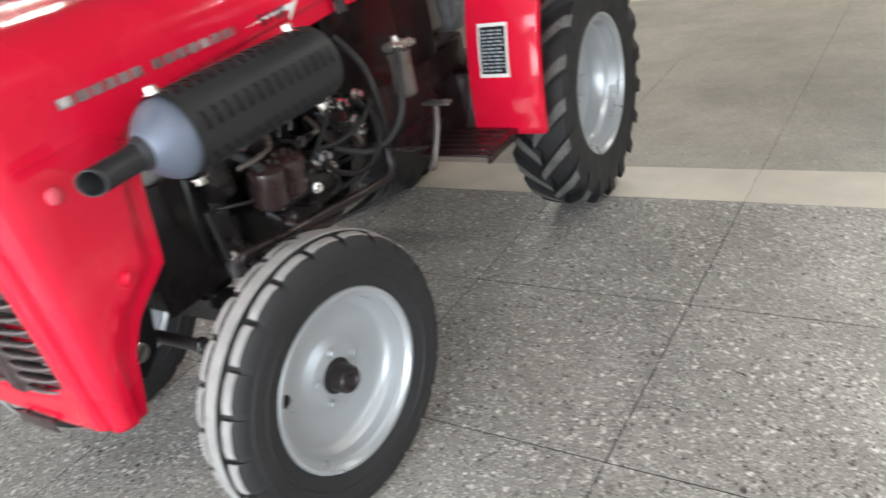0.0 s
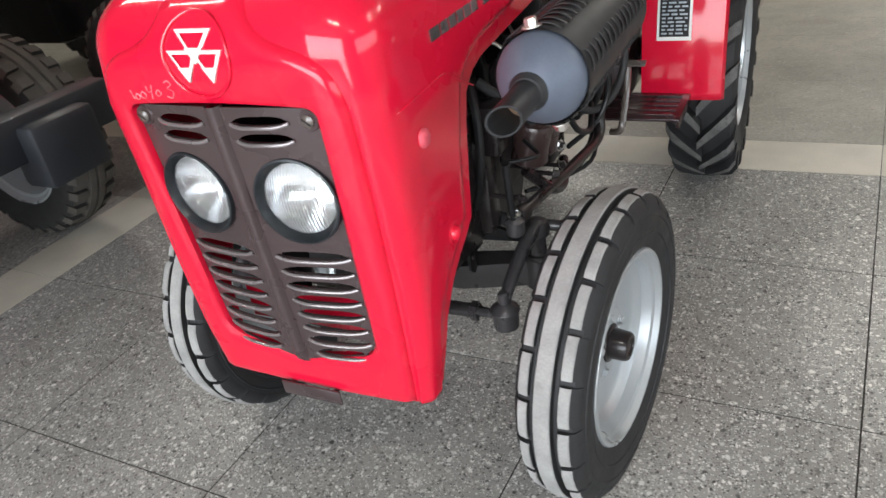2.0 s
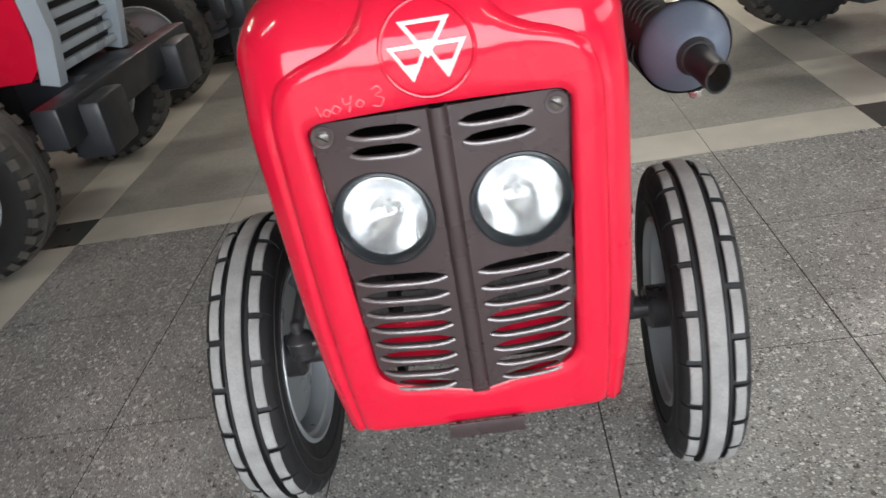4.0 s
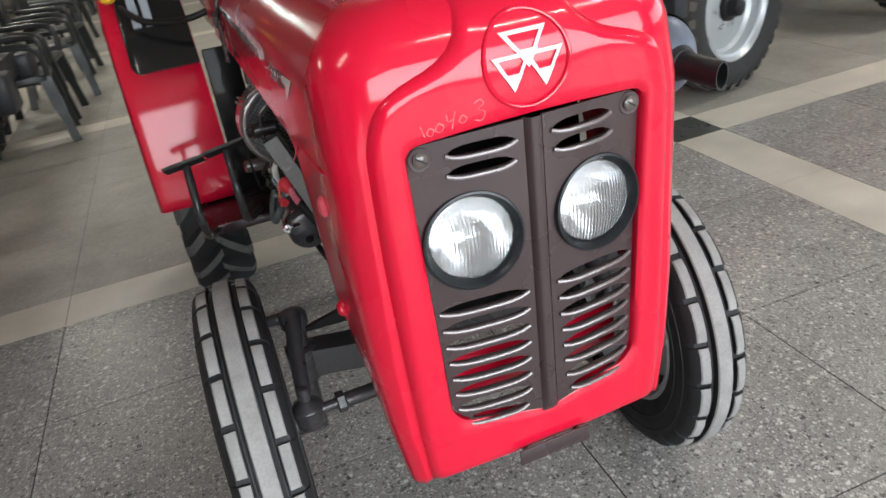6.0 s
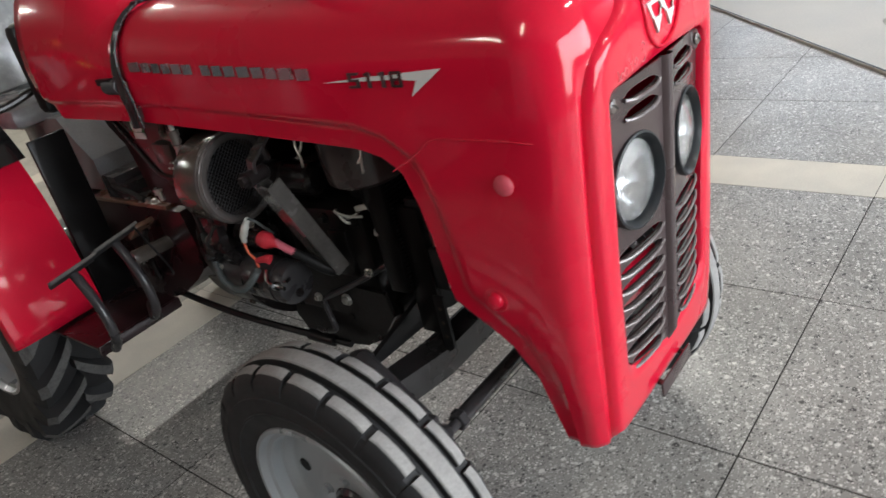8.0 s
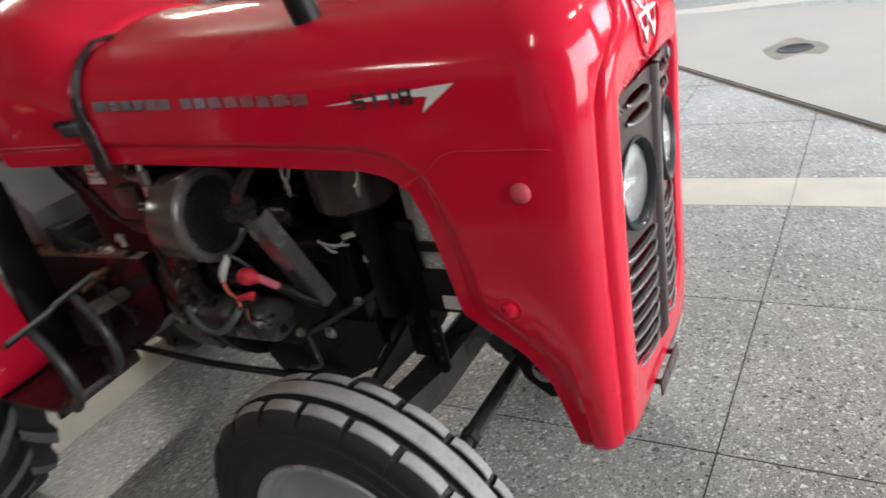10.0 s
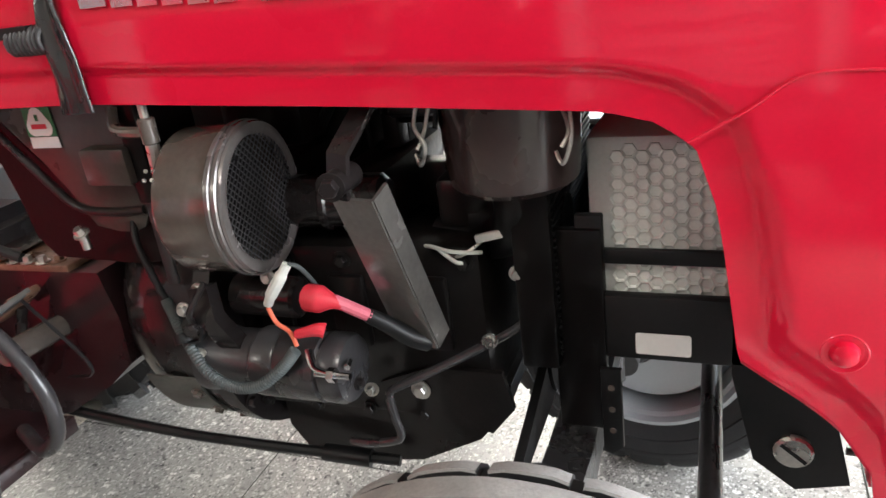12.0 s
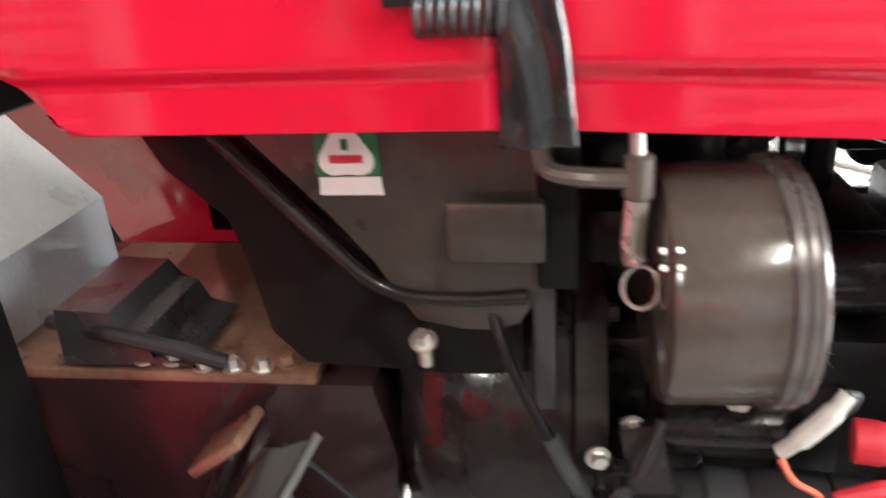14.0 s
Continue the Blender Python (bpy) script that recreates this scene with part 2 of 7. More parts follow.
COVER = material("oily_brown_cover", (0.18, 0.098, 0.064), 0.36, 0.0, 0.3, 0.35, 14.0, 0.08, 120.0)
GREYPAINT = material("grey_cab_paint", (0.34, 0.38, 0.42), 0.36, 0.0, 0.2, 0.06, 8.0, 0.02, 200.0)
SLATE = material("slate_weights", (0.014, 0.016, 0.020), 0.5, 0.0, 0.1, 0.12, 8.0, 0.05, 200.0)
OLDRUBBER = material("dusty_rubber", (0.016, 0.0155, 0.015), 0.75, 0.0, 0.0, 0.25, 10.0, 0.15, 200.0, dirt=(0.045, 0.040, 0.034), dirt_at=0.60)
SANDRUBBER = material("sandy_tread", (0.075, 0.067, 0.057), 0.85, 0.0, 0.0, 0.25, 16.0, 0.2, 220.0, dirt=(0.08, 0.07, 0.06), dirt_at=0.56)
CHAIRBLACK = material("chair_plastic", (0.020, 0.024, 0.024), 0.4, 0.0, 0.1, 0.15, 8.0, 0.05, 200.0)
TERRAZZO = terrazzo("terrazzo_grey", (0.292, 0.281, 0.260), (0.74, 0.72, 0.68), (0.040, 0.038, 0.037), 0.24, 0.09)
TERRAZZO_FAR = terrazzo("terrazzo_buff", (0.350, 0.333, 0.285), (0.46, 0.445, 0.395), (0.24, 0.23, 0.20), 0.36, 0.06)
BAND = material("cream_band_tile", (0.58, 0.54, 0.455), 0.42, 0.0, 0.0, 0.12, 5.0, 0.03, 180.0, dirt=(0.36, 0.33, 0.28), dirt_at=0.64, per=0.05)
DARKTILE = material("green_black_tile", (0.075, 0.080, 0.072), 0.35, 0.0, 0.0, 0.15, 6.0, 0.03, 180.0, per=0.05)
GROUT = material("dark_grout", (0.036, 0.033, 0.029), 0.9, 0.0, 0.0, 0.2, 30.0, 0.1)
PLASTER = material("cream_plaster", (0.38, 0.355, 0.305), 0.85, 0.0, 0.0, 0.05, 2.0, 0.05, 60.0)
CEILING = material("dull_ceiling_paint", (0.25, 0.23, 0.20), 0.9, 0.0, 0.0, 0.04, 2.0, 0.03, 60.0)
BRACKETGREY = material("dull_bracket_grey", (0.098, 0.091, 0.085), 0.22, 0.1, 0.5, 0.2, 16.0, 0.06, 150.0)
STAIN = material("drain_stain", (0.25, 0.225, 0.185), 0.6, 0.0, 0.0, 0.3, 14.0, 0.02, 90.0)
LIPSTEEL = material("polished_lip_steel", (0.150, 0.135, 0.130), 0.22, 0.4, 0.0, 0.10, 20.0, 0.03, 240.0)
# darker copy of the satin black: the shade of enclosed places put into colour
DEEP = material("shade_black", (0.0050, 0.0042, 0.0042), 0.42, 0.0, 0.15, 0.25, 9.0, 0.08, 130.0, spec=0.12)
PLATEGREY = material("dull_plate_grey", (0.115, 0.118, 0.105), 0.45, 0.3, 0.0, 0.2, 14.0, 0.05, 160.0)
WHITEMAT = material("white_marble_floor", (0.40, 0.375, 0.325), 0.45, 0.0, 0.0, 0.12, 1.6, 0.02, 90.0, rough_vary=0.05)

tubem = bpy.data.materials.new("tube_light_glow")
tubem.use_nodes = True
tb = tubem.node_tree.nodes["Principled BSDF"]
tb.inputs["Emission Color"].default_value = (1, 0.98, 0.95, 1)
tb.inputs["Emission Strength"].default_value = 5.0
TUBEGLOW = tubem

# ---- mesh helpers ----


def finish(name, bm, mats, parent=None, label="", smooth=True, angle=35):
    me = bpy.data.meshes.new(name)
    bmesh.ops.recalc_face_normals(bm, faces=bm.faces)
    if smooth:
        for f in bm.faces:
            f.smooth = True
        for e in bm.edges:
            if len(e.link_faces) == 2 and e.calc_face_angle(0) > radians(angle):
                e.smooth = False
    bm.to_mesh(me)
    bm.free()
    for m in mats if isinstance(mats, (list, tuple)) else [mats]:
        me.materials.append(m)
    ob = new(name, me)
    if parent is not None:
        ob.parent = parent
    if label:
        tagged(ob, label)
    return ob


def part(name, bm, mat, parent, label="", smooth=True, angle=35):
    return finish(name, bm, mat, parent, label, smooth, angle)


def thing(name, label, category, group="", at=(0, 0, 0)):
    ob = new(name)
    ob.empty_display_size = 0.1
    ob.location = at
    return tagged(ob, label, category, group)


def B():
    return bmesh.new()


def box(bm, c, s, bevel=0.0, rot=None, seg=2):
    g = bmesh.ops.create_cube(bm, size=1.0)["verts"]
    m = Matrix.Translation(c) @ (rot.to_4x4() if rot is not None else Matrix.Identity(4)) @ Matrix.Diagonal((*s, 1))
    bmesh.ops.transform(bm, matrix=m, verts=g)
    if bevel:
        es = list({e for v in g for e in v.link_edges})
        bmesh.ops.bevel(bm, geom=es, offset=bevel, segments=seg, affect="EDGES", profile=0.5)
    return bm


def frame_of(d):
    d = Vector(d).normalized()
    return d.to_track_quat("Z", "Y").to_matrix()


def lathe(bm, base, axis, profile, n=32, mats=None, closed=False):
    """Turn (along, radius) pairs about an axis."""
    q = frame_of(axis)
    rows = []
    for a, r in profile:
        if r < 1e-5:
            rows.append([bm.verts.new(Vector(base) + q @ Vector((0, 0, a)))])
        else:
            rows.append([bm.verts.new(Vector(base) + q @ Vector((r * math.cos(2 * math.pi * i / n), r * math.sin(2 * math.pi * i / n), a))) for i in range(n)])
    pairs = list(zip(rows, rows[1:]))
    if closed:
        pairs.append((rows[-1], rows[0]))
    for k, (p, s) in enumerate(pairs):
        for i in range(n):
            j = (i + 1) % n
            if len(p) == 1 and len(s) == 1:
                continue
            if len(p) == 1:
                f = bm.faces.new((p[0], s[j], s[i]))
            elif len(s) == 1:
                f = bm.faces.new((p[i], p[j], s[0]))
            else:
                f = bm.faces.new((p[i], p[j], s[j], s[i]))
            if mats:
                f.material_index = mats[k]
    return bm


def rod(bm, a, b, r, n=16, r2=None, chamfer=0.0):
    a, b = Vector(a), Vector(b)
    h = (b - a).length
    r2 = r if r2 is None else r2
    ch = chamfer
    prof = [(0, 0), (0, r - ch), (ch, r), (h - ch, r2), (h, r2 - ch), (h, 0)] if ch else [(0, 0), (0, r), (h, r2), (h, 0)]
    return lathe(bm, a, b - a, prof, n)


def smooth_path(pts, steps=6):
    pts = [Vector(p) for p in pts]
    out = []
    for i in range(len(pts) - 1):
        p0, p1, p2, p3 = pts[max(i - 1, 0)], pts[i], pts[i + 1], pts[min(i + 2, len(pts) - 1)]
        for k in range(steps):
            t = k / steps
            out.append(0.5 * ((2 * p1) + (p2 - p0) * t + (2 * p0 - 5 * p1 + 4 * p2 - p3) * t * t + (3 * p1 - p0 - 3 * p2 + p3) * t ** 3))
    out.append(pts[-1])
    return out


def sweep(bm, pts, r, n=10, smooth=True, steps=6, ribs=0.0, flat=1.0):
    """A round or flattened bar along a path."""
    path = smooth_path(pts, steps) if smooth else [Vector(p) for p in pts]
    rows, up = [], None
    for i, p in enumerate(path):
        d = (path[min(i + 1, len(path) - 1)] - path[max(i - 1, 0)]).normalized()
        if up is None:
            up = d.orthogonal().normalized()
        up = (up - d * up.dot(d)).normalized()
        side = d.cross(up)
        rr = r * (1 + ribs * (i % 2)) if not callable(r) else r(i / (len(path) - 1))
        rows.append([bm.verts.new(p + (up * math.cos(2 * math.pi * k / n) + side * math.sin(2 * math.pi * k / n) * flat) * rr) for k in range(n)])
    for p, s in zip(rows, rows[1:]):
        for k in range(n):
            bm.faces.new((p[k], p[(k + 1) % n], s[(k + 1) % n], s[k]))
    bm.faces.new(rows[0][::-1])
    bm.faces.new(rows[-1])
    return bm


def bar(bm, pts, w, h, side=(1, 0, 0)):
    """A flat bar of width w (along side) and thickness h along a path of straight runs."""
    rows = []
    pts = [Vector(p) for p in pts]
    sd = Vector(side).normalized()
    for i, p in enumerate(pts):
        d = (pts[min(i + 1, len(pts) - 1)] - pts[max(i - 1, 0)]).normalized()
        s = (sd - d * sd.dot(d)).normalized()
        u = d.cross(s)
        rows.append([bm.verts.new(p + s * a * w / 2 + u * b * h / 2) for a, b in ((-1, -1), (1, -1), (1, 1), (-1, 1))])
    for p, s in zip(rows, rows[1:]):
        for k in range(4):
            bm.faces.new((p[k], p[(k + 1) % 4], s[(k + 1) % 4], s[k]))
    bm.faces.new(rows[0][::-1])
    bm.faces.new(rows[-1])
    return bm


def plate(bm, outline, depth, put, bevel=0.0):
    """An outline in (u, v) given thickness; put(u, v, w) sets it in the world."""
    lo = [bm.verts.new(put(u, v, 0)) for u, v in outline]
    hi = [bm.verts.new(put(u, v, depth)) for u, v in outline]
    n = len(outline)
    bm.faces.new(lo[::-1])
    f2 = bm.faces.new(hi)
    for i in range(n):
        bm.faces.new((lo[i], lo[(i + 1) % n], hi[(i + 1) % n], hi[i]))
    if bevel:
        bmesh.ops.bevel(bm, geom=list(f2.edges), offset=bevel, segments=2, affect="EDGES", profile=0.5)
    return bm


def bolt(bm, c, d, r=0.009, h=0.007, washer=True):
    """A six-sided head on a washer."""
    d = Vector(d).normalized()
    if washer:
        rod(bm, Vector(c), Vector(c) + d * 0.002, r * 1.5, 16)
    lathe(bm, Vector(c) + d * 0.0015, d, [(0, 0), (0, r), (h * 0.8, r), (h, r * 0.85), (h, 0)], 6)
    return bm


def round_rect(w, h, r, n=6, cx=0.0, cy=0.0):
    out = []
    for sx, sy, a0 in ((1, 1, 0), (-1, 1, 90), (-1, -1, 180), (1, -1, 270)):
        for i in range(n + 1):
            a = radians(a0 + 90 * i / n)
            out.append((cx + sx * (w - r) + r * math.cos(a), cy + sy * (h - r) + r * math.sin(a)))
    return out


def lerp(x, xs, ys):
    return float(np.interp(x, xs, ys))

# ---- the room ----
ROOM_X0, ROOM_X1, ROOM_Y0, ROOM_Y1, ROOM_H = -7.0, 8.0, -5.0, 18.6, 3.4


def setting(name, c, s, mat, label, category):
    ob = finish(name, box(B(), c, s), mat, None, "", False)
    return tagged(ob, label, category, "", "structure")


def wall_with_opening():
    """The shop front: a wide opening to the daylight with piers and a lintel."""
    bm = B()
    x0, x1, y = ROOM_X0, ROOM_X1, ROOM_Y0 - 0.1
    ox0, ox1, oz = -2.2, 4.1, 3.1
    box(bm, ((x0 + ox0) / 2, y, ROOM_H / 2), (ox0 - x0, 0.2, ROOM_H))
    box(bm, ((x1 + ox1) / 2, y, ROOM_H / 2), (x1 - ox1, 0.2, ROOM_H))
    box(bm, ((ox0 + ox1) / 2, y, (oz + ROOM_H) / 2), (ox1 - ox0, 0.2, ROOM_H - oz))
    return bm


setting("wall_west", (ROOM_X0 - 0.1, (ROOM_Y0 + ROOM_Y1) / 2, ROOM_H / 2), (0.2, ROOM_Y1 - ROOM_Y0 + 0.4, ROOM_H), PLASTER, "plain cream plastered showroom wall", "wall")
bm_east = B()
box(bm_east, (ROOM_X1 + 0.1, (ROOM_Y0 - 4.1) / 2, ROOM_H / 2), (0.2, -4.1 - ROOM_Y0, ROOM_H))
box(bm_east, (ROOM_X1 + 0.1, (ROOM_Y1 + 3.1) / 2, ROOM_H / 2), (0.2, ROOM_Y1 - 3.1, ROOM_H))
box(bm_east, (ROOM_X1 + 0.1, -0.5, ROOM_H - 0.14), (0.2, 7.2, 0.28))
box(bm_east, (ROOM_X1 + 0.1, -0.5, 0.32), (0.2, 7.2, 0.64))
tagged(finish("wall_east", bm_east, PLASTER, None, "", False), "cream plastered side wall with a wide window opening", "wall", "", "structure")
setting("wall_north", ((ROOM_X0 + ROOM_X1) / 2, ROOM_Y1 + 0.1, ROOM_H / 2), (ROOM_X1 - ROOM_X0, 0.2, ROOM_H), PLASTER, "plain cream plastered showroom back wall", "wall")
tagged(finish("wall_south", wall_with_opening(), PLASTER, None, "", False), "cream plastered front wall with a wide open shopfront", "wall", "", "structure")
setting("ceiling", ((ROOM_X0 + ROOM_X1) / 2, (ROOM_Y0 + ROOM_Y1) / 2, ROOM_H + 0.1), (ROOM_X1 - ROOM_X0 + 0.4, ROOM_Y1 - ROOM_Y0 + 0.4, 0.2), CEILING, "plain dull painted showroom ceiling", "ceiling")

# fixtures with glowing tubes, modelled for the added, unseen ceiling lamps
for tx, ty in TUBES:
    tl = thing("tube_light", "white tube light added to the unseen ceiling", "ceiling light", "ceiling tube lights", (tx, ty, ROOM_H))
    part("body", box(B(), (0, 0, -0.022), (1.26, 0.06, 0.04), 0.006), CEILING, tl)
    part("tube", rod(B(), (-0.60, 0, -0.058), (0.60, 0, -0.058), 0.014, 12), TUBEGLOW, tl, "glowing white tube of the added light")

# ---- the floor: bays of square terrazzo tiles between cream bands ----
TX = 0.631


def warp(x, y):
    """Bends the rows of tiles to fit the camera's view."""
    k = lerp(y, [-0.4, 1.6], [0.014, 0.045])
    return Vector((x + 0.006 * (y - 0.2) + 0.012 * x * (y + 0.4), y + k * x, 0))


xs = []
x = -1.640 - 0.25 - TX * 8
for n_tiles, is_band in ((8, False), (1, True), (5, False), (1, True), (5, False), (1, True), (4, False)):
    for i in range(n_tiles):
        w = 0.25 if is_band else TX
        xs.append((x, x + w, is_band))
        x += w
MID = {-1.009: -1.020, -0.378: -0.392, 0.253: 0.233, 0.884: 0.874}
xs = [(MID.get(round(a, 3), a), MID.get(round(b, 3), b), is_band) for a, b, is_band in xs]
ys = []
y = 1.445 - 0.605 * 5
y -= 0.25 + 0.605 * 5
for n_tiles, is_band in ((5, False), (1, True), (5, False), (1, True), (4, False), (1, True), (5, False), (1, True), (5, False), (1, True), (5, False), (1, True), (5, False)):
    for i in range(n_tiles):
        w = 0.25 if is_band else (0.605 if y < 1.4 else 0.665)
        ys.append((y, y + w, is_band))
        y += w

floor = setting("floor", (0.5, 6.6, -0.0516), (16.0, 24.6, 0.1), GROUT, "grey terrazzo tiled showroom floor with cream bands", "floor")


def tile_mesh(bm, x0, x1, y0, y1, z, g):
    cs = [warp(x0 + g, y0 + g), warp(x1 - g, y0 + g), warp(x1 - g, y1 - g), warp(x0 + g, y1 - g)]
    mid = sum(cs, Vector()) / 4
    top = [bm.verts.new(Vector((c.x, c.y, z))) for c in cs]
    low = [bm.verts.new(Vector((c.x + (c.x - mid.x) * 0.002, c.y + (c.y - mid.y) * 0.002, -0.010))) for c in cs]
    bm.faces.new(top)
    for i in range(4):
        bm.faces.new((low[i], low[(i + 1) % 4], top[(i + 1) % 4], top[i]))


rng = random.Random(4)
rest = {}
for x0, x1, bx in xs:
    for y0, y1, by in ys:
        cx, cy = (x0 + x1) / 2, (y0 + y1) / 2
        mat = DARKTILE if bx and by else BAND if bx or by else TERRAZZO if (cy < 1.5 or cx > 1.6 and cy < 1.7) else TERRAZZO_FAR
        z = -0.0005 * rng.random()
        gap = 0.0021 if mat is TERRAZZO else 0.0011
        if -3.2 < cx < 3.4 and -1.8 < cy < 4.6:
            bm = B()
            tile_mesh(bm, x0, x1, y0, y1, z, gap)
            finish("band_tile" if bx or by else "floor_tile", bm, mat, floor, "", False)
        else:
            tile_mesh(rest.setdefault(mat.name, B()), x0, x1, y0, y1, z, gap)
for key, bm in rest.items():
    ob = finish("far_tiles", bm, bpy.data.materials[key], floor, "", False)
    ob["kind"] = "stuff"


# a pale marble strip that crosses the tiles aslant, with a black edge
def slab():
    bm = B()
    pts = [(1.9, -0.90), (4.40, 1.385), (5.16, 1.385), (3.92, -2.6), (1.9, -2.6)]
    plate(bm, pts, 0.010, lambda u, v, w: Vector((u, v, 0.002 + w)))
    return bm


marble = tagged(finish("marble_strip", slab(), WHITEMAT, None, "", False), "pale marble floor strip with a black edge", "floor strip", "", "structure")
part("edge_trim", bar(B(), [(1.9, -0.915, 0.008), (4.40, 1.37, 0.008)], 0.011, 0.013, (1, -1, 0)), BLACK, marble, "thin black edge")

bm = B()
rim_pts = [(3.60 + (0.20 + 0.05 * math.sin(3 * a + 1) + 0.03 * math.sin(5 * a)) * math.cos(a), -0.11 + (0.17 + 0.03 * math.sin(2 * a)) * math.sin(a)) for a in np.linspace(0, 2 * math.pi, 36, endpoint=False)]
plate(bm, rim_pts, 0.0006, lambda u, v, w: Vector((u, v, 0.0122 + w)))
part("stained_patch", bm, STAIN, marble, "brown water stain round the drain", smooth=False)
bm = B()
lathe(bm, (3.60, -0.11, 0.0130), (0, 0, 1), [(0, 0.100), (0.003, 0.097), (0.003, 0.082), (0.001, 0.078), (0.001, 0)], 28)
part("drain_cover", bm, RUBBER, marble, "small round floor drain")

# ---- the tractor ----
tractor = thing("tractor", "small red compact tractor with silver wheels on the terrazzo", "tractor")

SHOULDER, RT, RC = 0.992, 0.104, 0.080
EDGE_Y = [-0.330, -0.268, -0.250, -0.215, -0.183, -0.127, -0.121, -0.114, -0.106, -0.089, -0.070, -0.054, -0.012, 0.23, 0.55, 0.90, 1.1]
EDGE_Z = [0.388, 0.390, 0.515, 0.573, 0.601, 0.642, 0.690, 0.745, 0.796, 0.849, 0.864, 0.874, 0.885, 0.902, 0.921, 0.926, 0.93]


def half_width(z, y=0.0):
    return lerp(z, [0.38, 0.50, 0.62, 0.80, 0.92, 1.0, 1.2], [0.222, 0.240, 0.250, 0.253, 0.252, 0.247, 0.243])


def front_y(z):
    return lerp(z, [0.38, 0.48, 0.69, 0.92, 1.1], [-0.338, -0.347, -0.360, -0.375, -0.382])


def corner_r(z):
    """The corner of the nose tightens towards its foot."""
    return lerp(z, [0.38, 0.60, 0.80], [0.046, 0.068, RC])


def ease(t):
    t = max(0.0, min(1.0, t))
    return t * t * (3 - 2 * t)


EDGE_PTS = [Vector((a, b)) for a, b in zip(EDGE_Y, EDGE_Z)][1:]


def edge_distance(y, z):
    p, best = Vector((y, z)), 9.0
    for a, b in zip(EDGE_PTS, EDGE_PTS[1:]):
        t = max(0.0, min(1.0, (p - a).dot(b - a) / (b - a).length_squared))
        best = min(best, (p - a - (b - a) * t).length)
    return best


def crown_lift(y):
    """How far the top stands above that of the nose: the bonnet climbs a little, the tank behind it a lot."""
    return lerp(y, [-0.10, 0.20, 0.555, 0.565, 0.60, 0.66, 0.74, 0.82, 0.95], [0.0, 0.006, 0.024, 0.026, 0.040, 0.080, 0.110, 0.122, 0.120])


def bonnet_shell(y_back, y_from=None):
    """A U of skin round the nose and along both flanks, folded over into a crowned top."""
    bm = B()
    ys_side = [v for v in np.linspace(y_back, -0.02, 40)] + [v for v in np.linspace(-0.03, -0.145, 30)] + [v for v in np.linspace(-0.155, -0.29, 14)]
    if y_from is not None:
        ys_side = [v for v in np.linspace(y_back, y_from, 14)]
    cols = [("s", v) for v in ys_side]
    if y_from is None:
        cols += [("c", a) for a in np.linspace(4, 86, 30)]
        cols += [("f", v) for v in np.linspace(1.0, 0.0, 12)]
    levels_low, levels_sh, levels_top = 26, 9, 6

    def place(col, z, inset):
        kind, v = col
        w = half_width(z, v if kind == "s" else 0.0) - inset
        fy = front_y(z) + inset
        r = max(0.012, corner_r(z) - 0.35 * inset)
        if kind == "s":
            return w, max(v, fy + r)
        if kind == "c":
            a = radians(v)
            bead = 0.0065 * ease((v - 6) / 34) * ease((63 - v) / 6) * ease((0.985 - z) / 0.05)
            return w - r + (r + bead) * math.cos(a), fy + r - (r + bead) * math.sin(a)
        return (w - r) * v, fy

    rows = []
    for col in cols:
        y_ref = col[1] if col[0] == "s" else -0.30
        zb = lerp(y_ref, EDGE_Y, EDGE_Z) if col[0] == "s" else lerp(col[1], [4, 86], [0.391, 0.401]) if col[0] == "c" else 0.402
        if col[0] == "f":
            zb = 0.402
        line = []
        for i in range(levels_low):
            t = i / (levels_low - 1)
            z = zb + (SHOULDER - zb) * (t ** 1.35)
            xx, yy = place(col, z, 0.0)
            if col[0] == "s":
                d = edge_distance(yy, z)
                k = max(0.0, min(1.0, 1.0 - (d - 0.030) / 0.014))
                xx -= 0.009 * k * k * (3 - 2 * k)
            line.append((xx, yy, z))
        for i in range(1, levels_sh + 1):
            a = radians(90 * i / levels_sh)
            xx, yy = place(col, SHOULDER, RT * (1 - math.cos(a)))
            line.append((xx, yy, SHOULDER + (RT + (crown_lift(yy) if col[0] == "s" else 0.0)) * math.sin(a)))
        x1, y1, z1 = line[-1]
        for i in range(1, levels_top + 1):
            t = i / levels_top
            xx = x1 * (1 - t)
            yy = y1 if col[0] == "s" else y1 + (-0.17 - y1) * t * 0.0
            line.append((xx, yy, z1 + 0.024 * (1 - (1 - t) ** 2)))
        rows.append(line)
    if y_from is not None:
        rows = [[(p[0], min(p[1], 0.86 + max(0.0, p[2] - 0.926) * 0.9), p[2]) for p in line] for line in rows]
    for sgn in (1, -1):
        grid = [[bm.verts.new((sgn * p[0], p[1], p[2])) for p in line] for line in rows]
        for a, b in zip(grid, grid[1:]):
            for i in range(len(a) - 1):
                try:
                    bm.faces.new((a[i], b[i], b[i + 1], a[i + 1]) if sgn > 0 else (a[i], a[i + 1], b[i + 1], b[i]))
                except ValueError:
                    pass
    gone = []
    for f in bm.faces:
        c = f.calc_center_median()
        if c.y < -0.27 and abs(c.x) < 0.172 and 0.44 < c.z < 0.955:
            gone.append(f)
    bmesh.ops.delete(bm, geom=gone, context="FACES")
    bmesh.ops.remove_doubles(bm, verts=bm.verts, dist=0.0004)
    bmesh.ops.dissolve_degenerate(bm, dist=0.0002, edges=bm.edges)
    return bm


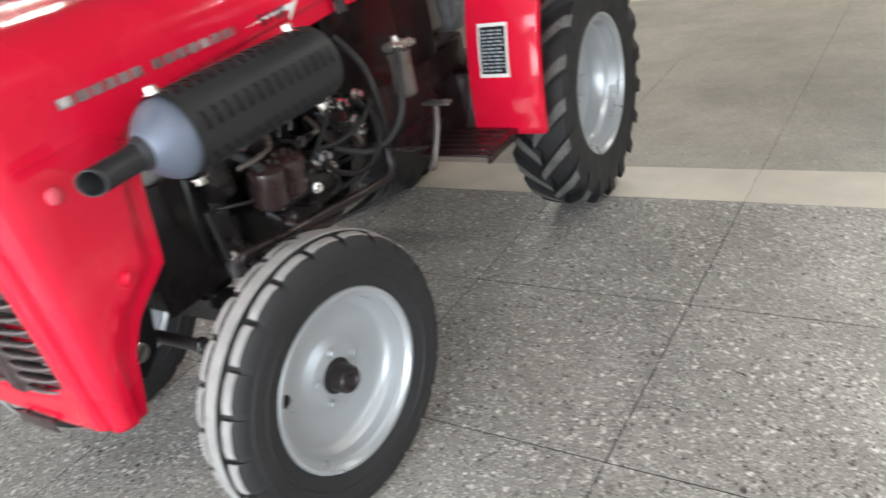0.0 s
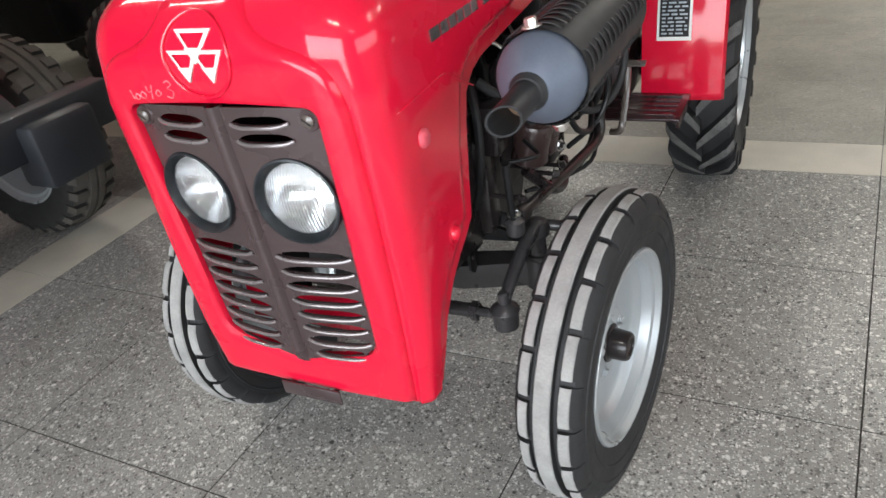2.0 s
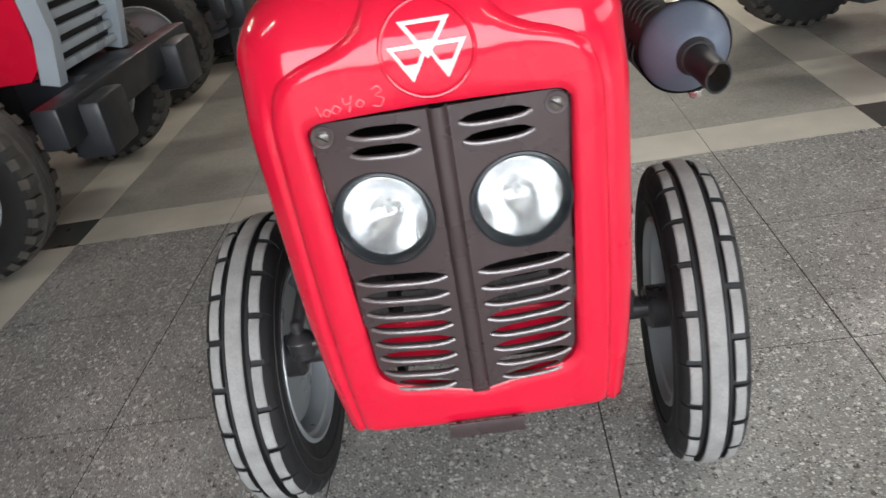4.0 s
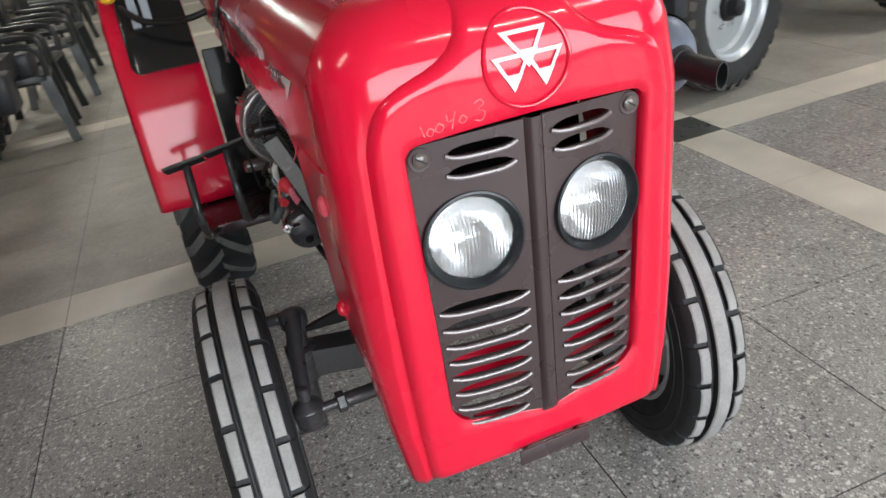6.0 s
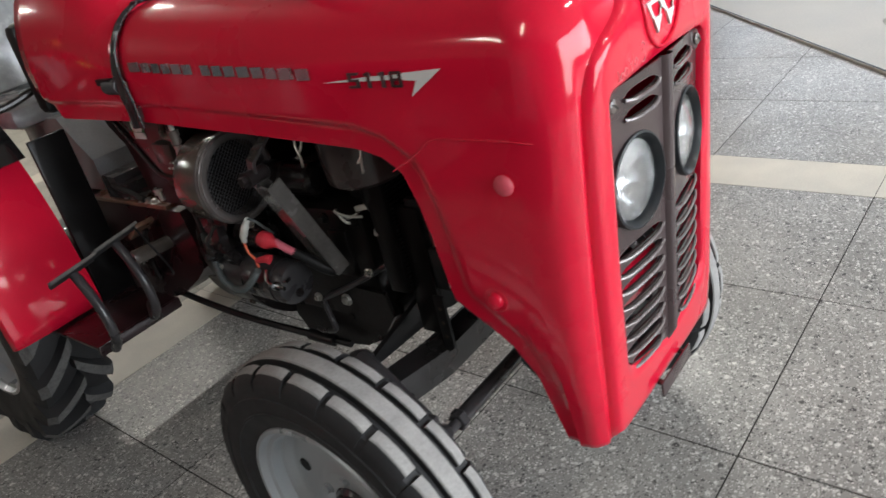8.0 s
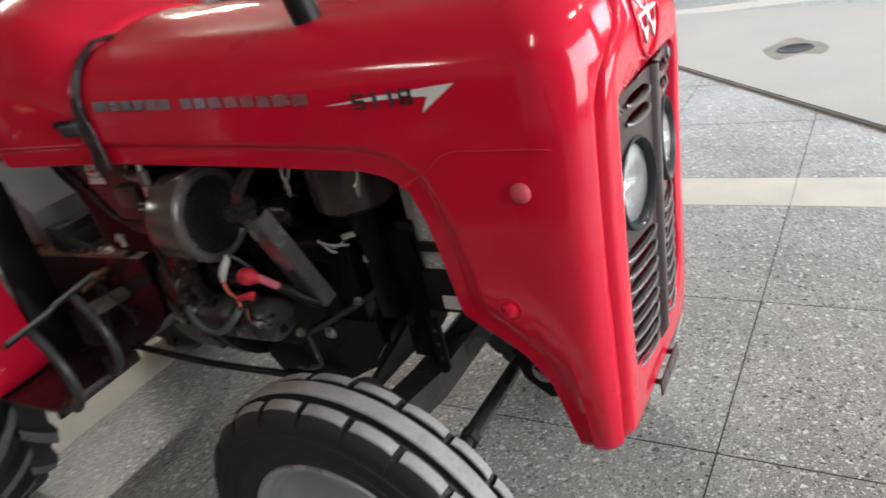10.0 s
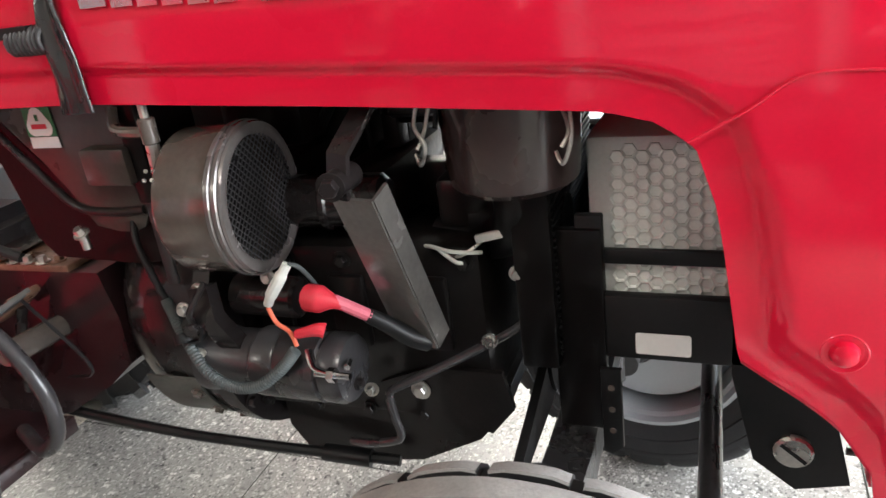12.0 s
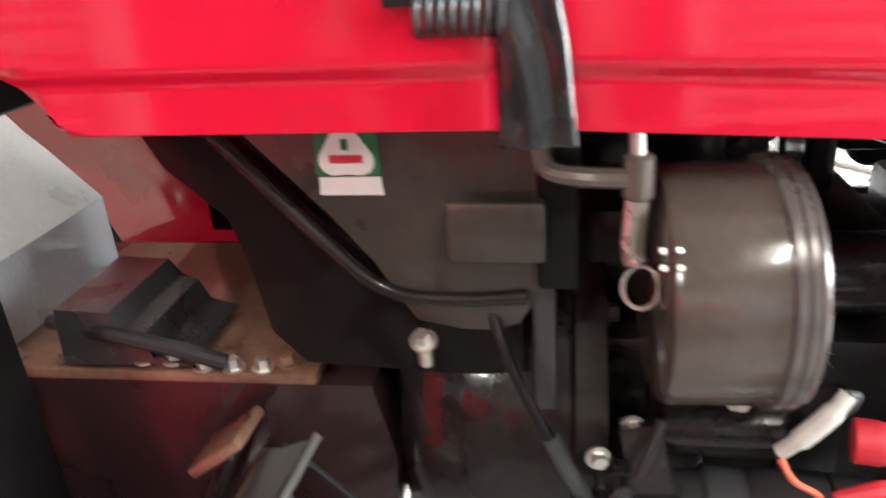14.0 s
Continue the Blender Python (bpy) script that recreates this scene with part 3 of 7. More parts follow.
bonnet = part("bonnet", bonnet_shell(0.552), RED, tractor, "glossy red sheet-metal bonnet", angle=50)
sol = bonnet.modifiers.new("skin", "SOLIDIFY")
sol.thickness, sol.offset = 0.004, -1
cowl = part("tank_cowl", bonnet_shell(0.93, 0.560), RED, tractor, "red fuel tank cowl behind the bonnet", angle=50)
sol = cowl.modifiers.new("skin", "SOLIDIFY")
sol.thickness, sol.offset = 0.004, -1


# the pressed nose panel, its opening for the grille, and the boss for the badge
def grille_outline(n_side=10, grow=0.0):
    """Corner-rounded outline of the grille opening, from the top middle round."""
    w, top, bot = 0.166 + grow, 0.938 + grow, 0.466 - grow
    pts = []
    for i in range(12):
        pts.append((w - 0.018 if i == 11 else (w - 0.018) * i / 11, top - 0.004 * (i / 11) ** 2))
    for i in range(1, 6):
        a = radians(90 - 18 * i)
        pts.append((w - 0.018 + 0.018 * math.cos(a), top - 0.022 + 0.018 * math.sin(a)))
    for i in range(1, 24):
        t = i / 24
        pts.append((w - 0.012 * t, top - 0.022 - (top - 0.022 - 0.535) * t))
    for i in range(0, 9):
        a = radians(-90 * i / 8)
        pts.append((w - 0.012 - 0.045 + 0.045 * math.cos(a), 0.535 - grow * 0.5 + 0.045 * math.sin(a)))
    for i in range(1, 9):
        t = i / 8
        pts.append(((w - 0.057) * (1 - t), lerp(t, [0, 1], [0.490 - grow * 0.5, bot])))
    return pts


def nose_outline(n):
    """The outer outline of the nose panel with as many points."""
    ctrl = [(0, 1.092), (0.060, 1.090), (0.072, 1.066), (0.085, 1.040), (0.115, 1.020), (0.160, 1.005), (0.190, 0.985), (0.206, 0.945), (0.210, 0.90), (0.211, 0.80), (0.209, 0.65), (0.204, 0.50), (0.200, 0.430), (0.197, 0.402), (0.186, 0.397), (0.14, 0.395), (0.07, 0.393), (0, 0.393)]
    pts = [Vector((a, 0, b)) for a, b in ctrl]
    fine = smooth_path(pts, 12)
    lens = [0.0]
    for a, b in zip(fine, fine[1:]):
        lens.append(lens[-1] + (b - a).length)
    return fine, lens


def nose_y(x, z):
    y = front_y(min(z, 1.0))
    if z > SHOULDER:
        s = min(1.0, (z - SHOULDER) / RT)
        y += RT * (1 - math.sqrt(max(0.0, 1 - s * s)))
    r = corner_r(z)
    w = half_width(z) - r
    if abs(x) > w:
        d = min(r * 0.98, abs(x) - w)
        y += r - math.sqrt(r * r - d * d)
    return y


def nose_panel():
    bm = B()
    inner = grille_outline()
    fine, lens = nose_outline(0)
    # match by direction from the middle
    c = Vector((0, 0.70))
    fa = [math.atan2(p.x, p.z - c.y) for p in fine]
    rings = 9
    for sgn in (1, -1):
        grid = []
        for u, v in inner:
            a = math.atan2(u, v - c.y)
            k = min(range(len(fa)), key=lambda i: abs(fa[i] - a))
            o = fine[k]
            line = []
            for r in range(rings + 1):
                t = r / rings
                x, z = u + (o.x - u) * t, v + (o.z - v) * t
                e = (1 - t) * math.hypot(o.x - u, o.z - v)
                lift = 0.011 - 0.010 * max(0.0, 1 - e / 0.012) ** 2
                e2 = t * math.hypot(o.x - u, o.z - v)
                lift -= 0.006 * max(0.0, 1 - e2 / 0.012) ** 2
                line.append((sgn * x, nose_y(x, z) - lift, z))
            first = (sgn * u, line[0][1] + 0.016, v)
            last = (line[-1][0], line[-1][1] + 0.012, line[-1][2])
            grid.append([bm.verts.new(p) for p in [first] + line + [last]])
        for a, b in zip(grid, grid[1:]):
            for i in range(len(a) - 1):
                bm.faces.new((a[i], a[i + 1], b[i + 1], b[i]) if sgn > 0 else (a[i], b[i], b[i + 1], a[i + 1]))
    bmesh.ops.remove_doubles(bm, verts=bm.verts, dist=0.0003)
    return bm


nose = part("nose_panel", nose_panel(), RED, tractor, "red pressed nose panel round the grille", angle=50)


# badge: three triangles in a ring, as plain shapes
def badge_ring():
    bm = B()
    pts = [Vector((0.0 + 0.056 * math.cos(a), 0, 1.005 + 0.056 * math.sin(a))) for a in np.linspace(0, 2 * math.pi, 49)]
    pts = [Vector((p.x, nose_y(p.x, p.z) - 0.0125, p.z)) for p in pts]
    sweep(bm, pts, 0.0028, 8, False)
    return bm


def tri_frame(bm, a, b, c, wide, solid=False):
    """A triangle, or its outline, raised from the boss."""
    p = [Vector(q) for q in (a, b, c)]
    mid = sum(p, Vector((0, 0))) / 3

    def put(q, lift):
        return Vector((q.x, nose_y(q.x, q.y) - 0.0125 - lift, q.y))
    if solid:
        lo, hi = [bm.verts.new(put(q, -0.002)) for q in p], [bm.verts.new(put(q, 0.002)) for q in p]
        bm.faces.new(hi)
        for i in range(3):
            bm.faces.new((lo[i], lo[(i + 1) % 3], hi[(i + 1) % 3], hi[i]))
        return
    q2 = [mid + (q - mid) * (1 - wide) for q in p]
    o = [bm.verts.new(put(q, 0.002)) for q in p]
    i_ = [bm.verts.new(put(q, 0.002)) for q in q2]
    lo = [bm.verts.new(put(q, -0.002)) for q in p]
    for k in range(3):
        j = (k + 1) % 3
        bm.faces.new((o[k], o[j], i_[j], i_[k]))
        bm.faces.new((lo[k], lo[j], o[j], o[k]))


part("badge", badge_ring(), RED, nose, "round raised badge ring")
for cx, top_z, half, deep in ((0.0, 1.040, 0.031, 0.044), (-0.021, 1.014, 0.026, 0.044), (0.021, 1.014, 0.026, 0.044)):
    bm = B()
    tri_frame(bm, (cx - half, top_z), (cx + half, top_z), (cx, top_z - deep), 0.30)
    k = 0.52
    tri_frame(bm, (cx - half * (1 - k), top_z - deep * k), (cx + half * (1 - k), top_z - deep * k), (cx, top_z - deep), 0.3, True)
    part("badge_triangle", bm, WHITE, nose, "white outlined triangle of the badge", smooth=False)


# chalked lot number on the nose
def chalk():
    strokes = [
        [(-0.138, 0.958), (-0.134, 0.944)],
        [(-0.127, 0.953), (-0.131, 0.947), (-0.126, 0.943), (-0.122, 0.949), (-0.127, 0.953)],
        [(-0.115, 0.956), (-0.120, 0.949), (-0.114, 0.945), (-0.109, 0.951), (-0.115, 0.956)],
        [(-0.104, 0.964), (-0.103, 0.955), (-0.095, 0.957)], [(-0.093, 0.966), (-0.099, 0.945)],
        [(-0.084, 0.959), (-0.089, 0.953), (-0.084, 0.949), (-0.079, 0.954), (-0.084, 0.959)],
        [(-0.068, 0.969), (-0.060, 0.972), (-0.056, 0.966), (-0.064, 0.961), (-0.055, 0.956), (-0.060, 0.947), (-0.069, 0.949)],
    ]
    bm = B()
    for s in strokes:
        pts = [Vector((u - 0.006, nose_y(u, v) - 0.0112, v)) for u, v in s]
        sweep(bm, pts, lambda t: 0.0007 + 0.0003 * math.sin(9 * t), 5, True, 5)
    return bm


part("chalk_number", chalk(), CHALK, nose, "chalked number 100403")


# the grille: two halves on a middle ridge, with slots that go through
def lens_slot(cx, cz, half, h, skew=0.0, n=9):
    top = [(cx - half + 2 * half * i / (n - 1), cz + h * (1 - (2 * i / (n - 1) - 1) ** 4) + skew * (i / (n - 1) - 0.5)) for i in range(n)]
    low = [(cx + half - 2 * half * i / (n - 1), cz - h * 0.55 * (1 - (1 - 2 * i / (n - 1)) ** 4) + skew * (0.5 - i / (n - 1))) for i in range(1, n - 1)]
    return top + low


def grille_y(x, z):
    return front_y(z) + 0.004 + 0.018 * (abs(x) / 0.166) ** 1.5 - 0.008


SLOTS = [(0.070, 0.9125, 0.046, 0.0085), (0.072, 0.8865, 0.045, 0.0085)]
SLOTS += [(0.086, 0.690 - 0.0282 * i, 0.064 - 0.0012 * i - (0.006 if i == 7 else 0), 0.0085) for i in range(8)]
LAMP_X, LAMP_Z, LAMP_R = 0.092, 0.789, 0.066


def grille_half(sg):
    bm = B()
    outline = [(max(0.013, u), v) for u, v in grille_outline(grow=-0.003)]
    outline = outline[1:-1] + [(0.013, 0.472)]
    outline = [(0.013, 0.9345)] + [p for p in outline if p[0] > 0.0131] + [(0.013, 0.470)]
    loops = [outline] + [lens_slot(*s) for s in SLOTS] + [[(LAMP_X + LAMP_R * math.cos(a), LAMP_Z + LAMP_R * math.sin(a)) for a in np.linspace(0, 2 * math.pi, 36, endpoint=False)]]
    edges = []
    for lp in loops:
        vs = [bm.verts.new((u, 0, v)) for u, v in lp]
        edges += [bm.edges.new((vs[i], vs[(i + 1) % len(vs)])) for i in range(len(vs))]
    bmesh.ops.triangle_fill(bm, use_beauty=True, use_dissolve=False, edges=edges)
    ext = bmesh.ops.extrude_face_region(bm, geom=bm.faces[:])
    back = {e for e in ext["geom"] if isinstance(e, bmesh.types.BMVert)}
    for v in bm.verts:
        x, z = v.co.x, v.co.z
        v.co = Vector((sg * x, grille_y(x, z) + (0.0035 if v in back else 0.0), z))
    return bm


grille = part("grille", grille_half(1), BROWN, tractor, "dark brown slotted metal grille", angle=25)
part("grille_half", grille_half(-1), BROWN, grille, angle=25)
bm = B()
vs = []
for z in [0.466, 0.474, 0.482] + list(np.linspace(0.50, 0.937, 11)):
    vs.append([bm.verts.new((xx, grille_y(0, z) - yy * min(1.0, 0.15 + max(0.0, (z - 0.466)) / 0.020), z)) for xx, yy in ((-0.0135, -0.003), (-0.011, 0.001), (-0.008, 0.007), (-0.005, 0.009), (0.005, 0.009), (0.008, 0.007), (0.011, 0.001), (0.0135, -0.003))])
for a, b in zip(vs, vs[1:]):
    for i in range(7):
        bm.faces.new((a[i], a[i + 1], b[i + 1], b[i]))
part("grille_ridge", bm, BROWN, grille)
for sg in (1, -1):
    for cx, cz, half, h in SLOTS:
        bm = B()
        pts = []
        for i in range(11):
            t = i / 10
            xx = cx - half + 2 * half * t
            zz = cz - h * 0.55 * (1 - (2 * t - 1) ** 4) - 0.002
            pts.append(Vector((sg * xx, grille_y(xx, zz) - 0.0015 - 0.0045 * (1 - (2 * t - 1) ** 4), zz)))
        sweep(bm, pts, 0.0030, 8, False)
        part("louvre_lip", bm, LIP, grille)
    sx, sz = sg * 0.147, 0.914
    sy = grille_y(0.147, sz)
    bm = B()
    lathe(bm, (sx, sy + 0.002, sz), (0, -1, 0), [(0, 0.0155), (0.004, 0.0155), (0.005, 0.0145), (0.0045, 0.011), (0.0045, 0)], 24)
    part("screw_cup", bm, BROWN, grille)
    bm = B()
    lathe(bm, (sx, sy - 0.002, sz), (0, -1, 0), [(0, 0.0095), (0.004, 0.0095), (0.0065, 0.006), (0.007, 0)], 20)
    part("screw_head", bm, GREYENG, grille)
    part("screw_slot", box(B(), (sx, sy - 0.009, sz), (0.0155, 0.0012, 0.002), 0, Euler((0, radians(35), 0)).to_matrix()), BLACK, grille)


# headlamps: rubber bezel, reflector bowl and fluted lens
def headlamp(sg):
    x = sg * LAMP_X
    y = grille_y(LAMP_X, LAMP_Z)
    d = Vector((sg * 0.10, -1, 0.0)).normalized()
    c = Vector((x, y, LAMP_Z))
    bm = B()
    lathe(bm, c + d * -0.012, d, [(0, 0.0665), (0.014, 0.0695), (0.019, 0.0685), (0.020, 0.0655), (0.013, 0.0605), (0.004, 0.0575), (-0.010, 0.0565), (-0.012, 0.062)], 48, closed=True)
    lamp = part("headlamp", bm, BLACKBEZEL, tractor, "round headlamp in a black rubber bezel")
    bm = B()
    prof = []
    for i in range(12):
        a = i / 11
        prof.append((-0.055 + 0.045 * a * a, 0.003 + 0.0535 * a))
    lathe(bm, c, d, prof, 40)
    part("reflector", bm, MIRROR, lamp, "bright reflector bowl")
    bm = B()
    n, rn = 48, 12
    rows = []
    q = frame_of(d)
    for side in (0, 1):
        for i in (range(rn + 1) if side == 0 else range(rn, -1, -1)):
            r = 0.0565 * i / rn
            row = []
            for k in range(n):
                a = 2 * math.pi * k / n
                px, pz = r * math.cos(a), r * math.sin(a)
                dome = 0.012 * (1 - (r / 0.0565) ** 2)
                rows_here = -0.004 + dome - (0.0035 if side else 0.0)
                row.append(bm.verts.new(c + q @ Vector((px, pz, rows_here))) if i else None)
            if i == 0:
                v = bm.verts.new(c + q @ Vector((0, 0, -0.004 + 0.012 - (0.0035 if side else 0.0))))
                row = [v] * n
            rows.append(row)
    for a, b in zip(rows, rows[1:]):
        for k in range(n):
            f = [a[k], a[(k + 1) % n], b[(k + 1) % n], b[k]]
            u = []
            for v in f:
                if v not in u:
                    u.append(v)
            if len(u) > 2:
                try:
                    bm.faces.new(u)
                except ValueError:
                    pass
    part("lens", bm, LENS, lamp, "fluted clear glass lens")
    bm = B()
    lathe(bm, c + d * -0.045, d, [(0, 0), (0.0, 0.006), (0.016, 0.008), (0.022, 0.005), (0.024, 0)], 16)
    part("bulb", bm, WHITE, lamp)


BLACKBEZEL = material("bezel_rubber", (0.009, 0.012, 0.015), 0.42, 0.0, 0.1, 0.15, 20.0, 0.05, 200.0)
MIRROR = bpy.data.materials.new("reflector_silver")
MIRROR.use_nodes = True
mb = MIRROR.node_tree.nodes["Principled BSDF"]
mb.inputs["Base Color"].default_value, mb.inputs["Metallic"].default_value, mb.inputs["Roughness"].default_value = (0.90, 0.91, 0.92, 1), 1.0, 0.20
LENS = bpy.data.materials.new("fluted_lens")
LENS.use_nodes = True
ln, ll = LENS.node_tree.nodes, LENS.node_tree.links
lb = ln["Principled BSDF"]
lb.inputs["Roughness"].default_value, lb.inputs["Transmission Weight"].default_value, lb.inputs["IOR"].default_value = 0.03, 0.95, 1.45
lb.inputs["Base Color"].default_value = (0.96, 0.97, 0.97, 1)
tc = ln.new("ShaderNodeNewGeometry")
wv = ln.new("ShaderNodeTexWave")
wv.bands_direction = "X"
wv.inputs["Scale"].default_value, wv.inputs["Distortion"].default_value = 62.0, 0.0
ll.new(tc.outputs["Position"], wv.inputs["Vector"])
bpn = ln.new("ShaderNodeBump")
bpn.inputs["Strength"].default_value, bpn.inputs["Distance"].default_value = 0.34, 0.002
ll.new(wv.outputs["Fac"], bpn.inputs["Height"])
ll.new(bpn.outputs[0], lb.inputs["Normal"])
for sg in (1, -1):
    headlamp(sg)
for ob in tractor.children:
    if ob.name.split(".")[0] in ("grille", "headlamp"):
        ob.matrix_basis = pose(0, -0.009, 0)

# bonnet furniture
for sg in (1, -1):
    kz, ky = 0.848, -0.268
    bm = B()
    lathe(bm, (sg * 0.248, ky, kz), (sg, 0, 0), [(0, 0.011), (0.003, 0.0135), (0.006, 0.0148), (0.009, 0.0138), (0.012, 0.0105), (0.0135, 0.0062), (0.014, 0)], 28)
    part("rubber_stop", bm, KNOB, tractor, "round faded red stop button")
    bz, by = 0.662, -0.213
    bm = B()
    lathe(bm, (sg * 0.247, by, bz), (sg, 0, 0), [(0, 0.021), (0.003, 0.021), (0.0045, 0.019), (0.003, 0.013), (0.005, 0.012), (0.010, 0.011), (0.013, 0.007), (0.014, 0)], 24)
    part("side_screw", bm, RED, tractor, "red painted cup washer and screw")
    # the seam that bounds the nose corner
    pts = [(-0.082, 0.858), (-0.130, 0.884), (-0.168, 0.908), (-0.230, 0.909), (-0.285, 0.908), (-0.315, 0.905), (-0.345, 0.900), (-0.360, 0.900)]
    bm = B()
    line = []
    for yy, zz in pts:
        w = half_width(zz)
        fy = front_y(zz)
        if yy < fy + RC:
            d = min(RC, fy + RC - yy)
            w = w - RC + math.sqrt(max(0, RC * RC - d * d))
        line.append(Vector((sg * (w + 0.0010), yy, zz)))
    sweep(bm, line, 0.0014, 6, True, 4)
    part("seam", bm, RED, tractor)

# lettering: the maker's name and model stand as plain bars, with the arrow; it reads towards the nose on the right and towards the cowl on the left
for sg in (1, -1):
    def put(u, v, w, sg=sg):
        return Vector((sg * (half_width(v, u) + 0.0012 + w), u, v))

    def along(u, sg=sg):
        return (u if u > 0.03 else u + 0.012) if sg < 0 else -0.198 + (0.512 - u) * 0.92 if u > 0.05 else 0.245 - 0.80 * u

    def zrow(u):
        return lerp(u, [-0.22, 0.0, 0.52], [0.990, 0.993, 1.024]) - 0.004

    def strip(outline, depth, lift=0.0, sg=sg):
        """A thin raised piece; u runs from the name's first letter towards the arrow's tip."""
        bm = B()
        for path_ in outline:
            pts = [(along(u), v) for u, v in path_]
            plate(bm, pts if sg < 0 else pts[::-1], depth, put)
        return bm
    u = 0.512
    widths = [0.040, 0.033, 0.030, 0.030, 0.030, 0.032, -0.020, 0.030, 0.030, 0.033, 0.035, 0.033, 0.030, 0.038, 0.034]
    for wd in widths:
        if wd < 0:
            u += wd
            continue
        z = zrow(u) if sg < 0 else 0.962
        part("name_bar", strip([[(u, z), (u - wd + 0.006, z), (u - wd + 0.006, z + 0.017), (u, z + 0.017)]], 0.0015), SILVERDECAL, bonnet, "silver bar of the raised maker name", smooth=False)
        u -= wd
    dz = -0.009 if sg < 0 else -0.032
    part("arrow_decal", strip([[(a, b + dz) for a, b in p] for p in ([(0.0, 0.997), (-0.150, 0.999), (-0.150, 1.006), (-0.085, 1.004)], [(-0.150, 1.0075), (-0.215, 1.011), (-0.160, 0.976), (-0.172, 0.997), (-0.150, 0.998)])], 0.0012), WHITE, bonnet, "white arrow decal", smooth=False)
    FIGURES = {"5": "abgde", "1": "ch", "8": "abcdefg"}
    STROKE = {"a": (0, 0.85, 1, 1), "g": (0, 0.43, 1, 0.57), "d": (0, 0, 1, 0.15), "b": (0, 0.43, 0.26, 1), "f": (0, 0, 0.26, 0.57), "c": (0.5, 0, 0.78, 1), "e": (0.74, 0, 1, 0.57), "h": (0.26, 0.78, 0.78, 0.94)}
    for i, fig in enumerate("5118"):
        u0 = -0.050 - 0.026 * i
        boxes = []
        for k in FIGURES[fig]:
            c0, d0, c1, d1 = STROKE[k]
            boxes.append([(u0 - 0.020 * p, 0.989 + dz + 0.021 * q) for p, q in ((c0, d0), (c1, d0), (c1, d1), (c0, d1))])
        if fig == "8":
            boxes.append([(u0 - 0.020 * p, 0.989 + dz + 0.021 * q) for p, q in ((0.74, 0.5), (1, 0.5), (1, 1), (0.74, 1))])
            boxes.pop(2)
        part("model_figure", strip(boxes, 0.0022), DARKDECAL, bonnet, "grey raised figure of the model number", smooth=False)

# the strap over the joint of bonnet and cowl, with the air intake cap on the bonnet
bm = B()
path = []
for sg in (1, -1):
    side = []
    for z in np.linspace(0.914, SHOULDER, 8):
        side.append(Vector((sg * (half_width(z, 0.55) + 0.005), 0, z)))
    for i in range(1, 10):
        a = radians(10 * i)
        side.append(Vector((sg * (half_width(1.0, 0.55) - RT + (RT + 0.005) * math.cos(a)), 0, SHOULDER + (RT + 0.029) * math.sin(a))))
    path += side if sg > 0 else side[::-1]
path = smooth_path(path, 4)
prev = None
N_ST = 11
for k, c in enumerate(path):
    d = (path[min(k + 1, len(path) - 1)] - path[max(k - 1, 0)]).normalized()
    out = Vector((d.z, 0, -d.x))
    if out.dot(Vector((c.x, 0, c.z - 0.7))) < 0:
        out = -out
    wob = 0.0010 * math.sin(k * 0.21) + 0.0008 * math.sin(k * 0.11 + 1)
    row = []
    for j in range(N_ST):
        v = j / (N_ST - 1) - 0.5
        fold = 0.0026 * math.sin(v * 9 + 0.7 * math.sin(k * 0.11)) + 0.0008 * math.sin(k * 0.23 + v * 5) + (0.0012 if j not in (0, N_ST - 1) else -0.001)
        row.append(bm.verts.new(Vector((0, 0.548 + 0.010 * min(1.0, max(0.0, (c.z - 0.93) / 0.1)) + wob + lerp(c.z, [0.92, 1.0, 1.07], [0.046, 0.040, 0.018]) * v, 0)) + c + out * (0.0015 + fold)))
    if prev:
        for j in range(N_ST - 1):
            bm.faces.new((prev[j], prev[j + 1], row[j + 1], row[j]))
    prev = row
strap_ob = part("strap", bm, STRAP, tractor, "crinkled black vinyl strap round the bonnet", angle=60)
strap_ob.modifiers.new("skin", "SOLIDIFY").thickness = 0.003
# coil spring of the bonnet catch on the cowl
bm = B()
coil = [Vector((-0.284 + 0.014 * math.cos(a), 0.554 + 0.0026 * a / (2 * math.pi) * 2.6, 0.994 + 0.014 * math.sin(a))) for a in np.linspace(0, 2 * math.pi * 8, 97)]
sweep(bm, coil, 0.0028, 6, False)
part("latch_spring", bm, AXLE, tractor, "coiled spring of the bonnet catch")
bm = B()
bar(bm, [(-0.252, 0.585, 1.004), (-0.252, 0.635, 1.004)], 0.012, 0.010, (0, 0, 1))
part("latch_plate", bm, BLACK, tractor)
bm = B()
lathe(bm, (-0.150, 0.075, 1.084), (-0.22, 0, 1), [(-0.012, 0.046), (0.0, 0.047), (0.004, 0.044), (0.008, 0.030), (0.012, 0.0235), (0.06, 0.0225), (0.10, 0.0225), (0.11, 0.030), (0.13, 0.030), (0.14, 0.02), (0.14, 0)], 32)
part("intake_cap", bm, BLACK, tractor, "black air intake stack on the bonnet")


